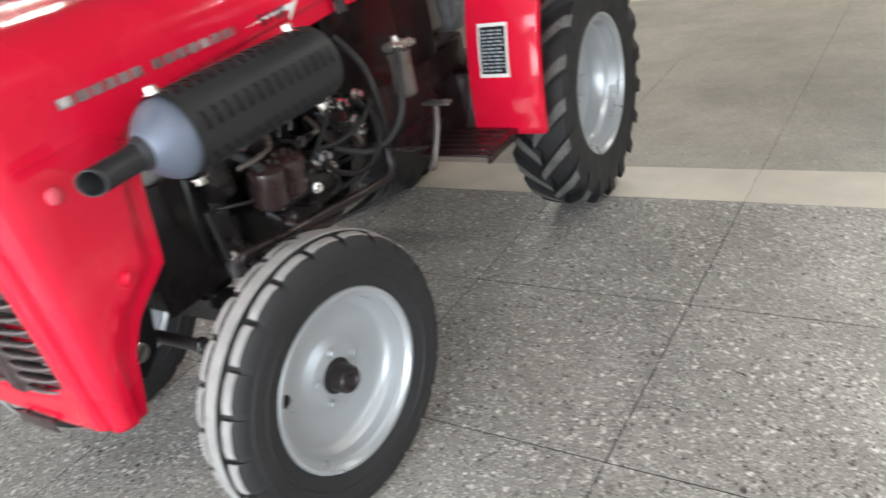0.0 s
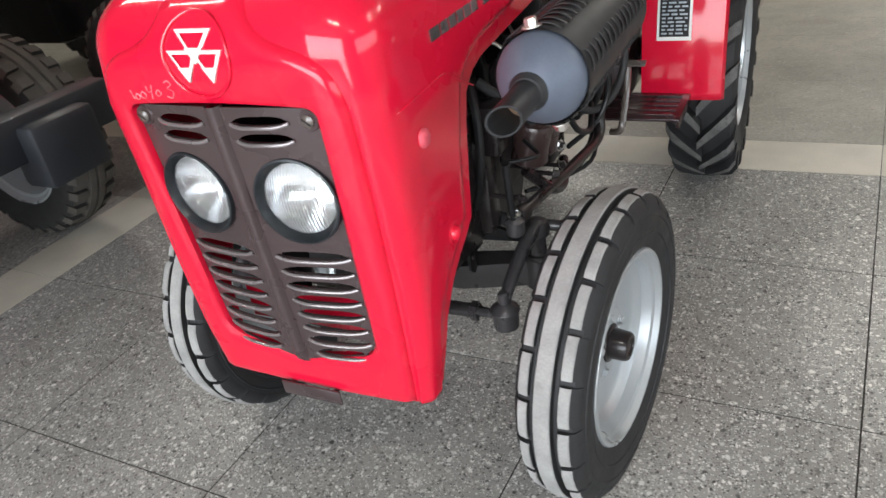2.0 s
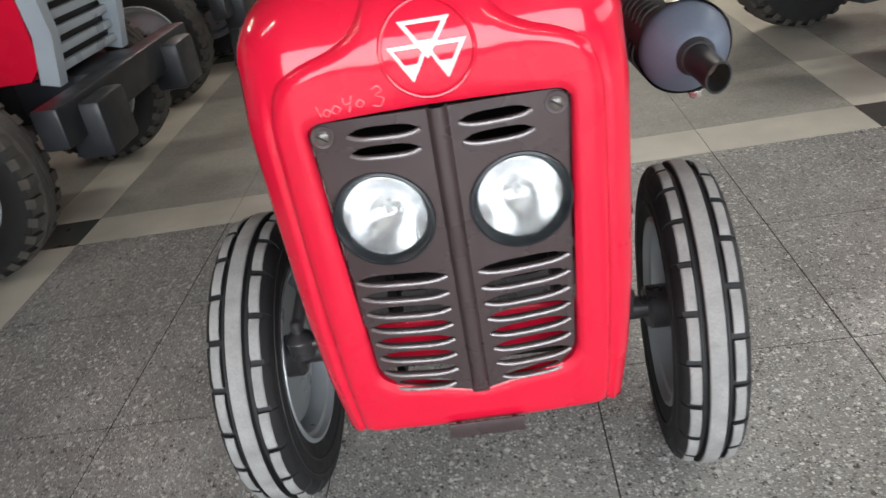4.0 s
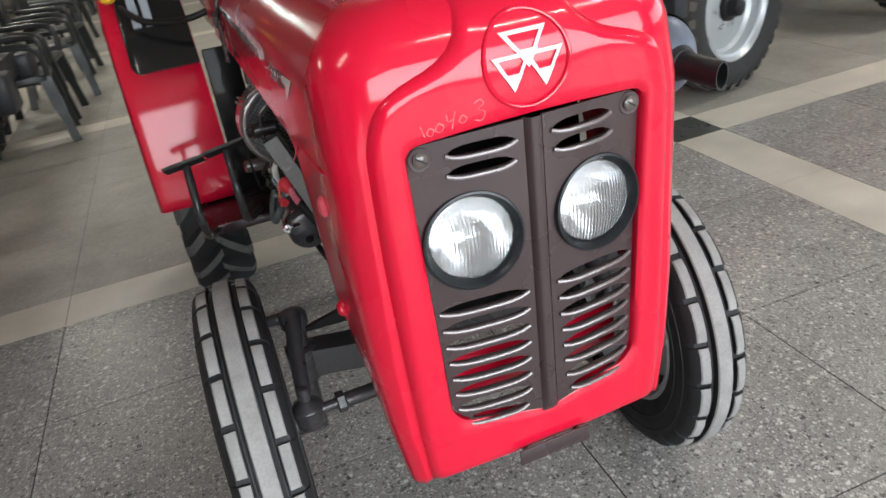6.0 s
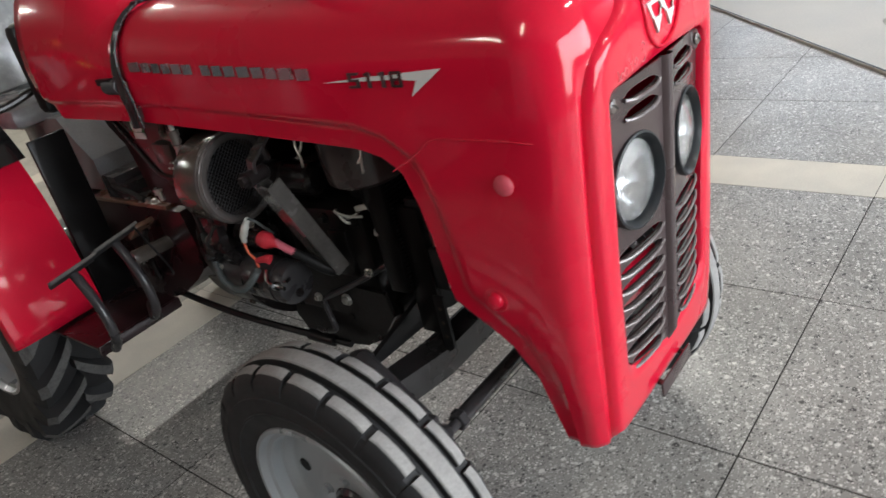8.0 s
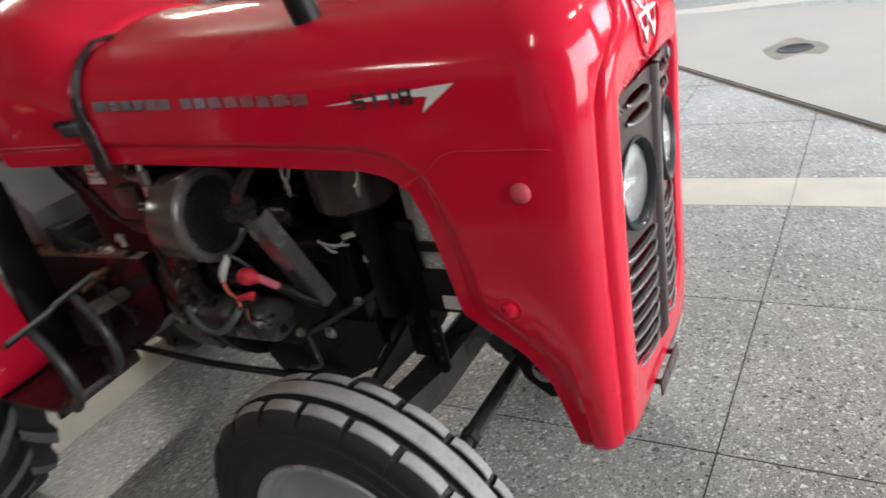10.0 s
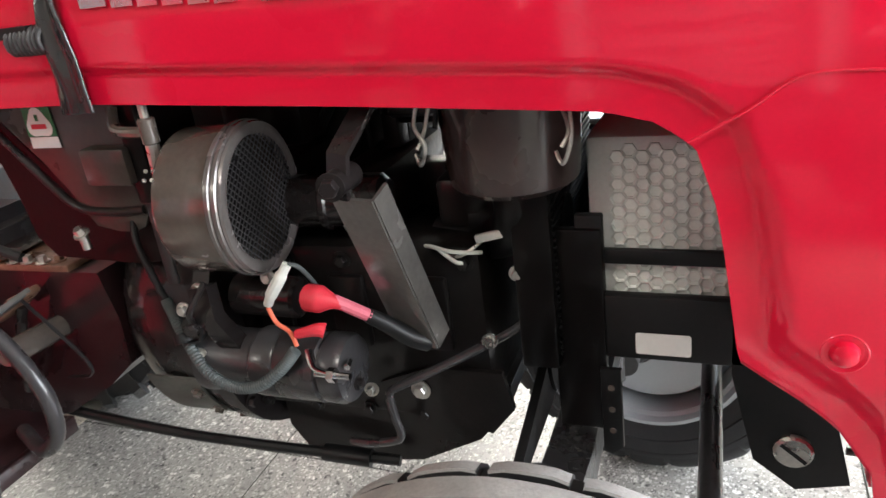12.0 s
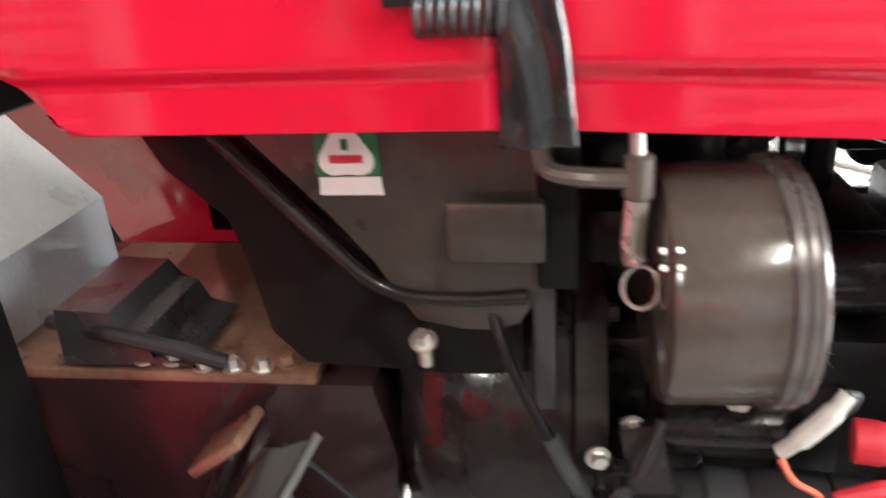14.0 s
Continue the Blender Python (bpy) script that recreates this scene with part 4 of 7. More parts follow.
# ---- wheels ----
def front_tyre():
    """Three-rib tyre: a plain middle rib, two grooves and notched shoulder ribs; about x, centred."""
    bm = B()
    prof = [(-0.040, 0.186), (-0.050, 0.190), (-0.060, 0.215), (-0.064, 0.245), (-0.061, 0.270), (-0.056, 0.281), (-0.050, 0.287), (-0.026, 0.290), (-0.0245, 0.2925), (-0.0205, 0.2925), (-0.0195, 0.290), (-0.0165, 0.290), (-0.0155, 0.303), (-0.0135, 0.306), (0.0135, 0.306), (0.0155, 0.303), (0.0165, 0.290), (0.0195, 0.290), (0.0205, 0.2925), (0.0245, 0.2925), (0.026, 0.290), (0.050, 0.287), (0.056, 0.281), (0.061, 0.270), (0.064, 0.245), (0.060, 0.215), (0.050, 0.190), (0.040, 0.186)]
    mats = [0] * (len(prof) - 1)
    for k in (12, 13, 14):
        mats[k] = 1
    lathe(bm, (0, 0, 0), (1, 0, 0), prof, 96, mats)
    return bm


def side_ring(s, r0, xw):
    """A moulded ring on the tyre's side wall."""
    bm = B()
    lathe(bm, (0, 0, 0), (1, 0, 0), [(s * (xw - 0.003), r0 - 0.004), (s * (xw + 0.0022), r0 - 0.0015), (s * (xw + 0.0022), r0 + 0.0015), (s * (xw - 0.003), r0 + 0.004)], 64)
    return bm


BLOCKS = 22


def tread_block(s):
    """One shoulder block at the top of the wheel, on the side s."""
    bm = B()
    wid = 2 * math.pi / BLOCKS * 0.86
    sec = [(0.0275, 0.284), (0.0280, 0.300), (0.0295, 0.3025), (0.045, 0.2995), (0.0475, 0.297), (0.057, 0.286), (0.0615, 0.272), (0.0600, 0.262)]
    cols = []
    for j in range(6):
        t = j / 5
        a = wid * (t - 0.5)
        pull = 0.003 if j in (0, 5) else 0.0
        cols.append([bm.verts.new((s * xx, (rr - pull * (rr > 0.29)) * math.sin(a), (rr - pull * (rr > 0.29)) * math.cos(a))) for xx, rr in sec])
    for p, q in zip(cols, cols[1:]):
        for m in range(len(sec) - 1):
            f = bm.faces.new((p[m], p[m + 1], q[m + 1], q[m]))
            f.material_index = 1 if 1 <= m < 4 else 0
    for c in (cols[0], cols[-1]):
        bm.faces.new(c)
    return bm


def spread(ob, count, phase, parent):
    """Copies of a piece round the axle, on one mesh."""
    for i in range(count):
        o = ob if i == 0 else new(ob.name.split(".")[0], ob.data)
        o.parent = parent
        o.matrix_basis = Matrix.Rotation(2 * math.pi * (i + phase) / count, 4, "X")


def front_rim():
    """Pressed disc, deep rim and hub; the outer face towards +x."""
    bm = B()
    lathe(bm, (0, 0, 0), (1, 0, 0), [(0.050, 0.196), (0.056, 0.193), (0.056, 0.186), (0.044, 0.180), (0.040, 0.172), (0.018, 0.168), (0.012, 0.160), (0.004, 0.156), (0.000, 0.152), (-0.004, 0.140), (-0.004, 0.090), (-0.001, 0.082), (0.008, 0.070), (0.010, 0.064), (0.010, 0.0)], 64)
    lathe(bm, (0, 0, 0), (1, 0, 0), [(0.018, 0.168), (-0.010, 0.166), (-0.040, 0.172), (-0.044, 0.180), (-0.056, 0.186), (-0.056, 0.193), (-0.050, 0.196)], 64)
    lathe(bm, (0, 0, 0), (1, 0, 0), [(-0.012, 0.150), (-0.014, 0.10), (-0.004, 0.06), (-0.004, 0.0)], 48)
    return bm


def wheel_front(sg, cx, cy, cz, steer=0.0):
    w = thing("front_wheel", "", "")
    w.parent = tractor
    del_tags(w)
    w.matrix_basis = pose(cx, cy, cz, 0, 0, steer + (0 if sg > 0 else 180)) @ Matrix.Diagonal((0.97, 1, 1, 1))
    tagged(w, "silver front wheel with a ribbed grey tread")
    tyre = part("tyre", front_tyre(), [RUBBER, TREAD], w, "black tyre with talc-grey ribbed tread", angle=28)
    for s in (-1, 1):
        for r0, xw in ((0.228, 0.0622), (0.258, 0.0618)):
            part("side_ring", side_ring(s, r0, xw), RUBBER, tyre)
    for s in (-1, 1):
        spread(part("tread_block", tread_block(s), [RUBBER, TREAD], w, angle=28), BLOCKS, 0.5 if s > 0 else 0.0, w)
    part("rim", front_rim(), SILVER, w, "silver painted steel rim", angle=28)
    bm = B()
    lathe(bm, (0, 0, 0), (1, 0, 0), [(0.008, 0.040), (0.014, 0.038), (0.016, 0.031), (0.046, 0.0295), (0.052, 0.026), (0.053, 0.019), (0.049, 0.017), (0.047, 0.011), (0.050, 0.008), (0.050, 0)], 28)
    part("hub_cap", bm, DARK, w, "dark hub cap")
    for i in range(5):
        a = 2 * math.pi * i / 5 + 0.3
        bm = B()
        bolt(bm, (0.010, 0.058 * math.cos(a), 0.058 * math.sin(a)), (1, 0, 0), 0.008, 0.007)
        part("wheel_nut", bm, SILVER, w)
    bm = B()
    lathe(bm, (-0.0035, -0.128, 0.030), (1, 0, 0), [(0, 0.014), (0.0015, 0.0135), (0.0015, 0)], 18)
    part("valve_hole", bm, BLACK, w)
    return w


def del_tags(ob):
    for k in ("label", "category", "group"):
        if k in ob:
            del ob[k]


def rear_tyre(R=0.405, hw=0.105, lugs=19):
    bm = B()
    Rb = R - 0.030
    prof = [(-0.080, 0.222), (-0.092, 0.232), (-0.104, 0.262), (-0.108, 0.302), (-0.104, 0.345), (-0.095, Rb - 0.010), (-0.05, Rb), (0.05, Rb), (0.095, Rb - 0.010), (0.104, 0.345), (0.108, 0.302), (0.104, 0.262), (0.092, 0.232), (0.080, 0.222)]
    mats = [0] * (len(prof) - 1)
    lathe(bm, (0, 0, 0), (1, 0, 0), prof, 96, mats)
    return bm


LUGS = 19


def rear_lug(s, R=0.405):
    """One angled bar from the middle of the tread to the shoulder."""
    bm = B()
    Rb = R - 0.030
    secs = []
    for t in np.linspace(0, 1, 7):
        x = -0.006 + 0.116 * t
        a = 0.30 * t ** 0.9
        wid = 0.016 + 0.006 * t
        top = R - 0.012 * t * t
        base = Rb - 0.012 if t < 0.85 else Rb - 0.060
        if t > 0.95:
            top = R - 0.030
        row = []
        for da, rr in ((-1.5, base), (-1.0, top), (1.0, top), (1.5, base)):
            b = a + da * wid / R
            row.append(bm.verts.new((s * x, rr * math.sin(b), rr * math.cos(b))))
        secs.append(row)
    for p, q in zip(secs, secs[1:]):
        for m in range(3):
            f = bm.faces.new((p[m], p[m + 1], q[m + 1], q[m]))
            f.material_index = 1 if m == 1 else 0
    bm.faces.new(secs[0])
    bm.faces.new(secs[-1])
    return bm


def rear_rim():
    bm = B()
    lathe(bm, (0, 0, 0), (1, 0, 0), [(0.088, 0.262), (0.094, 0.258), (0.094, 0.250), (0.078, 0.243), (0.074, 0.232), (0.040, 0.226), (0.030, 0.214), (0.020, 0.208), (-0.030, 0.200), (-0.036, 0.185), (-0.036, 0.13), (-0.028, 0.11), (-0.022, 0.0)], 64)
    lathe(bm, (0, 0, 0), (1, 0, 0), [(0.040, 0.226), (-0.074, 0.232), (-0.078, 0.243), (-0.094, 0.250), (-0.094, 0.258), (-0.088, 0.262)], 64)
    return bm


def wheel_rear(sg, cx, cy, cz, parent, tyre_mats=None, name="rear_wheel"):
    w = new(name)
    w.parent = parent
    w.matrix_basis = pose(cx, cy, cz, 11, 0, 0 if sg > 0 else 180) @ Matrix.Diagonal((0.92, 1, 1, 1))
    tagged(w, "silver rear wheel with a lugged tyre")
    part("tyre", rear_tyre(), tyre_mats or [RUBBER, TREAD], w, "black tractor tyre with angled lugs", angle=28)
    for s in (-1, 1):
        spread(part("tyre_lug", rear_lug(s), [RUBBER, LUGTOP], w, angle=28), LUGS, 0.5 if s > 0 else 0.0, w)
    rim = part("rim", rear_rim(), SILVER, w, "silver painted steel rim", angle=28)
    rim.matrix_basis = Matrix.Diagonal((1, 0.90, 0.90, 1))
    bm = B()
    lathe(bm, (0, 0, 0), (1, 0, 0), [(-0.026, 0.075), (-0.010, 0.072), (-0.006, 0.060), (-0.004, 0.040), (0.014, 0.036), (0.018, 0.028), (0.018, 0)], 28)
    part("hub", bm, SILVER, w)
    for i in range(6):
        a = 2 * math.pi * i / 6
        bm = B()
        bolt(bm, (-0.010, 0.056 * math.cos(a), 0.056 * math.sin(a)), (1, 0, 0), 0.010, 0.014)
        part("wheel_nut", bm, SILVER, w)
    return w


FW_X, FW_Z = 0.425, 0.305
RW_X, RW_Y, RW_Z = 0.440, 1.470, 0.404
wheel_front(1, FW_X, 0.010, FW_Z, -6)
wheel_front(-1, -0.416, 0.046, FW_Z, -2.5)
wheel_rear(1, RW_X, RW_Y, RW_Z, tractor)
wheel_rear(-1, -0.388, RW_Y, RW_Z, tractor)


# ---- front axle and steering ----
bm = B()
plate(bm, [(-0.335, 0.402), (-0.30, 0.398), (-0.12, 0.366), (0.12, 0.366), (0.27, 0.398), (0.305, 0.402), (0.305, 0.450), (0.27, 0.452), (0.12, 0.422), (-0.12, 0.422), (-0.30, 0.455), (-0.335, 0.452)], 0.056, lambda u, v, w: Vector((u, 0.036 + w, v)), 0.005)
beam = part("axle_beam", bm, AXLE, tractor, "dark grey front axle beam")
bm = B()
plate(bm, [(-0.30, 0.462), (-0.08, 0.452), (0.08, 0.452), (0.27, 0.462), (0.25, 0.470), (0.06, 0.520), (-0.06, 0.520), (-0.28, 0.470)], 0.012, lambda u, v, w: Vector((u, 0.096 + w, v)), 0.002)
part("beam_web", bm, BLACK, beam)
for sg, kx, reach in ((1, 0.283, -0.012), (-1, 0.306, 0.028)):
    bm = B()
    rod(bm, (sg * (kx + 0.004), 0.060, 0.265), (sg * kx, 0.060, 0.520), 0.018, 20, chamfer=0.004)
    rod(bm, (sg * kx, 0.060, 0.385), (sg * kx, 0.060, 0.462), 0.029, 20, chamfer=0.006)
    rod(bm, (sg * kx, 0.045, 0.303), (sg * (kx + 0.12), 0.035, 0.303), 0.026, 20, r2=0.022)
    rod(bm, (sg * (kx + 0.07), 0.035, 0.303), (sg * (kx + 0.13), 0.035, 0.303), 0.046, 24, chamfer=0.006)
    kp = part("kingpin", bm, AXLE, tractor, "dark grey kingpin and stub axle")
    bm = B()
    sweep(bm, [(sg * kx, 0.058, 0.524), (sg * (kx + 0.2 * reach), 0.030, 0.520), (sg * (kx + 0.55 * reach), -0.02, 0.500), (sg * (kx + 0.85 * reach), -0.070, 0.474), (sg * (kx + reach), -0.100, 0.456)], lambda u: 0.0195 - 0.005 * u, 14, flat=0.75)
    part("steering_arm", bm, AXLE, kp)
    bm = B()
    lathe(bm, (sg * kx, 0.060, 0.506), (0, 0, 1), [(0, 0.026), (0.020, 0.026), (0.027, 0.022), (0.030, 0.010), (0.030, 0)], 22)
    part("arm_eye", bm, AXLE, kp)
    bm = B()
    rod(bm, (sg * (kx + 0.012), 0.078, 0.518), (sg * (kx + 0.046), 0.084, 0.514), 0.0115, 14, chamfer=0.002)
    rod(bm, (sg * (kx + 0.046), 0.084, 0.514), (sg * (kx + 0.056), 0.086, 0.513), 0.016, 6, chamfer=0.002)
    part("clamp_bolt", bm, AXLE, kp)
    bm = B()
    rod(bm, (sg * (kx + reach), -0.104, 0.440), (sg * (kx + reach), -0.104, 0.476), 0.010, 16, chamfer=0.003)
    lathe(bm, (sg * (kx + reach), -0.104, 0.398), (0, 0, 1), [(0, 0), (0, 0.020), (0.003, 0.024), (0.030, 0.025), (0.040, 0.028), (0.044, 0.026), (0.050, 0.016), (0.054, 0.012), (0.054, 0)], 22)
    part("ball_joint", bm, AXLE, kp, "grey ball joint on the steering arm")
bm = B()
rod(bm, (-0.334, -0.104, 0.424), (0.271, -0.104, 0.424), 0.0095, 14)
rod(bm, (-0.270, -0.104, 0.424), (0.205, -0.104, 0.424), 0.0140, 16, chamfer=0.003)
for cx in (-0.276, 0.210):
    rod(bm, (cx - 0.008, -0.104, 0.424), (cx + 0.008, -0.104, 0.424), 0.019, 6, chamfer=0.002)
part("tie_rod", bm, AXLE, tractor, "dark grey steering tie rod")
bm = B()
sweep(bm, [(0.283, 0.075, 0.512), (0.22, 0.090, 0.510), (0.165, 0.110, 0.512)], 0.0145, 12)
rod(bm, (0.165, 0.090, 0.500), (0.165, 0.130, 0.525), 0.018, 14, chamfer=0.003)
part("drag_lever", bm, AXLE, tractor, "dark grey steering lever on the kingpin")
# front support frame
bm = B()
box(bm, (0, -0.15, 0.60), (0.27, 0.02, 0.09), 0.003)
support = part("front_support", bm, BLACK, tractor, "black welded front support frame")
bm = B()
box(bm, (0, -0.21, 0.46), (0.27, 0.05, 0.06), 0.006)
part("cross_bar", bm, BLACK, support)
for sg in (1, -1):
    bm = B()
    box(bm, (sg * 0.140, -0.055, 0.610), (0.012, 0.190, 0.080), 0.003)
    part("side_rail", bm, BLACK, support)
    bm = B()
    box(bm, (sg * 0.143, 0.035, 0.600), (0.014, 0.060, 0.260), 0.003)
    part("upright", bm, DEEP, support)
    bm = B()
    plate(bm, [(-0.13, 0.62), (-0.235, 0.52), (-0.255, 0.43), (-0.20, 0.415), (-0.155, 0.45), (-0.13, 0.56)], 0.014, lambda u, v, w, sg=sg: Vector((sg * (0.132 + w), u, v)))
    part("pivot_plate", bm, BLACK, support)
    bm = B()
    plate(bm, [(0.012, 0.560), (-0.012, 0.560), (-0.012, 0.452), (0.002, 0.440), (0.012, 0.445)], 0.006, lambda u, v, w, sg=sg: Vector((sg * (0.151 + w), u, v)), 0.001)
    part("drilled_plate", bm, BLACK, support)
    for hz in (0.475, 0.505, 0.535):
        bm = B()
        lathe(bm, (sg * 0.1572, 0.0, hz), (sg, 0, 0), [(0, 0.0042), (0.0006, 0.004), (0.0006, 0)], 10)
        part("bolt_head", bm, GREYENG, support)
for sg in (1, -1):
    bm = B()
    lathe(bm, (sg * 0.146, -0.196, 0.469), (sg, 0, 0), [(0, 0.021), (0.004, 0.021), (0.007, 0.018), (0.007, 0)], 26)
    part("pivot_screw", bm, STEEL, support, "zinc slotted pivot screw")
    part("pivot_slot", box(B(), (sg * 0.1535, -0.196, 0.469), (0.002, 0.034, 0.004), 0, Euler((radians(40), 0, 0)).to_matrix()), BLACK, support)
bm = B()
plate(bm, round_rect(0.030, 0.0135, 0.003, 3, -0.058, 0.592), 0.001, lambda u, v, w: Vector((-0.1465 - w, u, v)))
part("plate_label", bm, WHITE, support, "white blank type plate", smooth=False)
bm = B()
box(bm, (0.0, -0.362, 0.395), (0.122, 0.004, 0.028), 0.0015)
for sg in (1, -1):
    rod(bm, (sg * 0.045, -0.362, 0.398), (sg * 0.045, -0.26, 0.404), 0.005, 10)
part("hitch_tag", bm, BROWN, tractor, "dark brown plate hanging under the nose")

# battery in its tray, with a comb of ribs on the case
bm = B()
box(bm, (0.0, -0.055, 0.730), (0.250, 0.155, 0.195), 0.006)
battery = part("battery", bm, BATT, tractor, "grey-white battery case with honeycomb sides")
for sg in (1, -1):
    bm = B()
    hexr = 0.0088
    for i in range(10):
        for j in range(12):
            cy = -0.118 + hexr * 1.5 * i + 0.002
            cz = 0.652 + hexr * 1.732 * (j + (0.5 if i % 2 else 0))
            if not (0.648 < cz < 0.815) or cy > 0.000:
                continue
            o = [(cy + hexr * 0.98 * math.cos(a), cz + hexr * 0.98 * math.sin(a)) for a in [k * math.pi / 3 for k in range(6)]]
            n_ = [(cy + hexr * 0.74 * math.cos(a), cz + hexr * 0.74 * math.sin(a)) for a in [k * math.pi / 3 for k in range(6)]]
            vo = [bm.verts.new((sg * 0.1285, u, v)) for u, v in o]
            vi = [bm.verts.new((sg * 0.1270, u, v)) for u, v in n_]
            vb = [bm.verts.new((sg * 0.1245, u, v)) for u, v in o]
            for k in range(6):
                m_ = (k + 1) % 6
                bm.faces.new((vo[k], vo[m_], vi[m_], vi[k]))
                bm.faces.new((vb[k], vb[m_], vo[m_], vo[k]))
            ob_ = [bm.verts.new((sg * 0.1252, u, v)) for u, v in n_]
            for k in range(6):
                m_ = (k + 1) % 6
                bm.faces.new((vi[k], vi[m_], ob_[m_], ob_[k]))
    part("honeycomb_ribs", bm, BATT, battery, smooth=False)
bm = B()
box(bm, (0, -0.055, 0.628), (0.27, 0.18, 0.010), 0.002)
tray = part("battery_tray", bm, BLACK, tractor, "black steel battery tray and hold-down")
for sg in (1, -1):
    part("hold_down", box(B(), (sg * 0.136, -0.055, 0.695), (0.008, 0.17, 0.018), 0.002), BLACK, tray)
    part("tray_side", box(B(), (sg * 0.138, -0.06, 0.636), (0.010, 0.20, 0.030), 0.002), BLACK, tray)
    part("tray_post", box(B(), (sg * 0.138, 0.020, 0.69), (0.012, 0.03, 0.11), 0.002), BLACK, tray)

# radiator and fan behind it
bm = B()
box(bm, (0, 0.085, 0.70), (0.30, 0.045, 0.28), 0.004)
box(bm, (0, 0.085, 0.847), (0.29, 0.05, 0.03), 0.01)
radiator = part("radiator", bm, DEEP, tractor, "black radiator core behind the battery")
fin_me = part("fin", box(B(), (0, 0, 0), (0.28, 0.003, 0.0025)), BLACK, radiator, smooth=False)
fin_me.matrix_basis = pose(0, 0.0615, 0.575)
for i in range(1, 30):
    fin = new("fin", fin_me.data)
    fin.parent = radiator
    fin.matrix_basis = pose(0, 0.0615, 0.575 + i * 0.0085)
# two sheets added for the red gleam and the dark behind the grille slots
bm = B()
box(bm, (0.0, -0.26, 0.505), (0.36, 0.004, 0.085), 0.001)
part("inner_baffle", bm, RED, tractor, "red sheet standing in for the bonnet's red inside")
bm = B()
box(bm, (0, -0.17, 0.78), (0.38, 0.006, 0.34), 0.001)
part("nose_screen", bm, DEEP, tractor, "black sheet standing in for the dark inside of the nose")

# ---- engine ----
bm = B()
box(bm, (0, 0.345, 0.585), (0.27, 0.390, 0.25), 0.015)
# the upper boxes are sized along the camera's sight lines under the bonnet
box(bm, (0.02, 0.460, 0.768), (0.24, 0.14, 0.09), 0.018)
box(bm, (0.03, 0.460, 0.865), (0.17, 0.13, 0.11), 0.02)
box(bm, (0.02, 0.225, 0.895), (0.18, 0.13, 0.10), 0.02)
box(bm, (0.02, 0.182, 0.745), (0.22, 0.066, 0.065), 0.012)
box(bm, (0.01, 0.308, 0.750), (0.22, 0.076, 0.085), 0.012)
for i in range(3):
    box(bm, (-0.137, 0.22 + 0.11 * i, 0.62), (0.014, 0.05, 0.10), 0.005)
for i in range(5):
    bolt(bm, (-0.136, 0.17 + 0.08 * i, 0.690), (-1, 0, 0), 0.008, 0.008)
    bolt(bm, (0.136, 0.17 + 0.08 * i, 0.690), (1, 0, 0), 0.008, 0.008)
    bolt(bm, (-0.136, 0.17 + 0.08 * i, 0.47), (-1, 0, 0), 0.007, 0.006)
engine = part("engine_block", bm, BLOCK, tractor, "dark enamelled engine block")
bm = B()
prof = [(0.14, 0.50), (0.146, 0.462), (0.19, 0.408), (0.28, 0.362), (0.45, 0.338), (0.49, 0.40), (0.49, 0.50)]
plate(bm, prof, 0.20, lambda u, v, w: Vector((-0.10 + w, u, v)), 0.01)
part("sump", bm, BLOCK, engine, "dark oil sump")
# black filler blocks added to fit the camera's view, with two gaps that let the daylight of the other side through
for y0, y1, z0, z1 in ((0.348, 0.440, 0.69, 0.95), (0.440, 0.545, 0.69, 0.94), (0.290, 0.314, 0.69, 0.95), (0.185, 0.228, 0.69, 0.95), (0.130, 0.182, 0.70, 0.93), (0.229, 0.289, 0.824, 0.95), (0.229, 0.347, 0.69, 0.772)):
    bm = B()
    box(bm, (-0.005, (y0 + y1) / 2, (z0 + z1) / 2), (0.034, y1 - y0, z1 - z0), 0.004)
    part("gap_filler", bm, BLOCK, tractor, "black filler block around the gaps in the engine")
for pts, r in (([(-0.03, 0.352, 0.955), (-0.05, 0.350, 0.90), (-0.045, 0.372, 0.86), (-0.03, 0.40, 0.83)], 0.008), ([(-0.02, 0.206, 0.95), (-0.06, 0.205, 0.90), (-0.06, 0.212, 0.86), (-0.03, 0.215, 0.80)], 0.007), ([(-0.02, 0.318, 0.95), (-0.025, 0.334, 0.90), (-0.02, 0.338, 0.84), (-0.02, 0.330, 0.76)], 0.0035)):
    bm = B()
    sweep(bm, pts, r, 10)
    part("filler_pipe", bm, BLACK, tractor, "thin black pipe added on the filler blocks")
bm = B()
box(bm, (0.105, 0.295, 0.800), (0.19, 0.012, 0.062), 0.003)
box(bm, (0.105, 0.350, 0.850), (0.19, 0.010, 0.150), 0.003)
part("filler_plate", bm, BLOCK, tractor, "black filler plates that narrow the gaps in the engine")
# crank pulley, fan belt cover
bm = B()
lathe(bm, (0, 0.115, 0.52), (0, -1, 0), [(0, 0), (0, 0.075), (0.006, 0.075), (0.012, 0.066), (0.018, 0.075), (0.024, 0.075), (0.024, 0)], 36)
part("crank_pulley", bm, BLACK, engine)
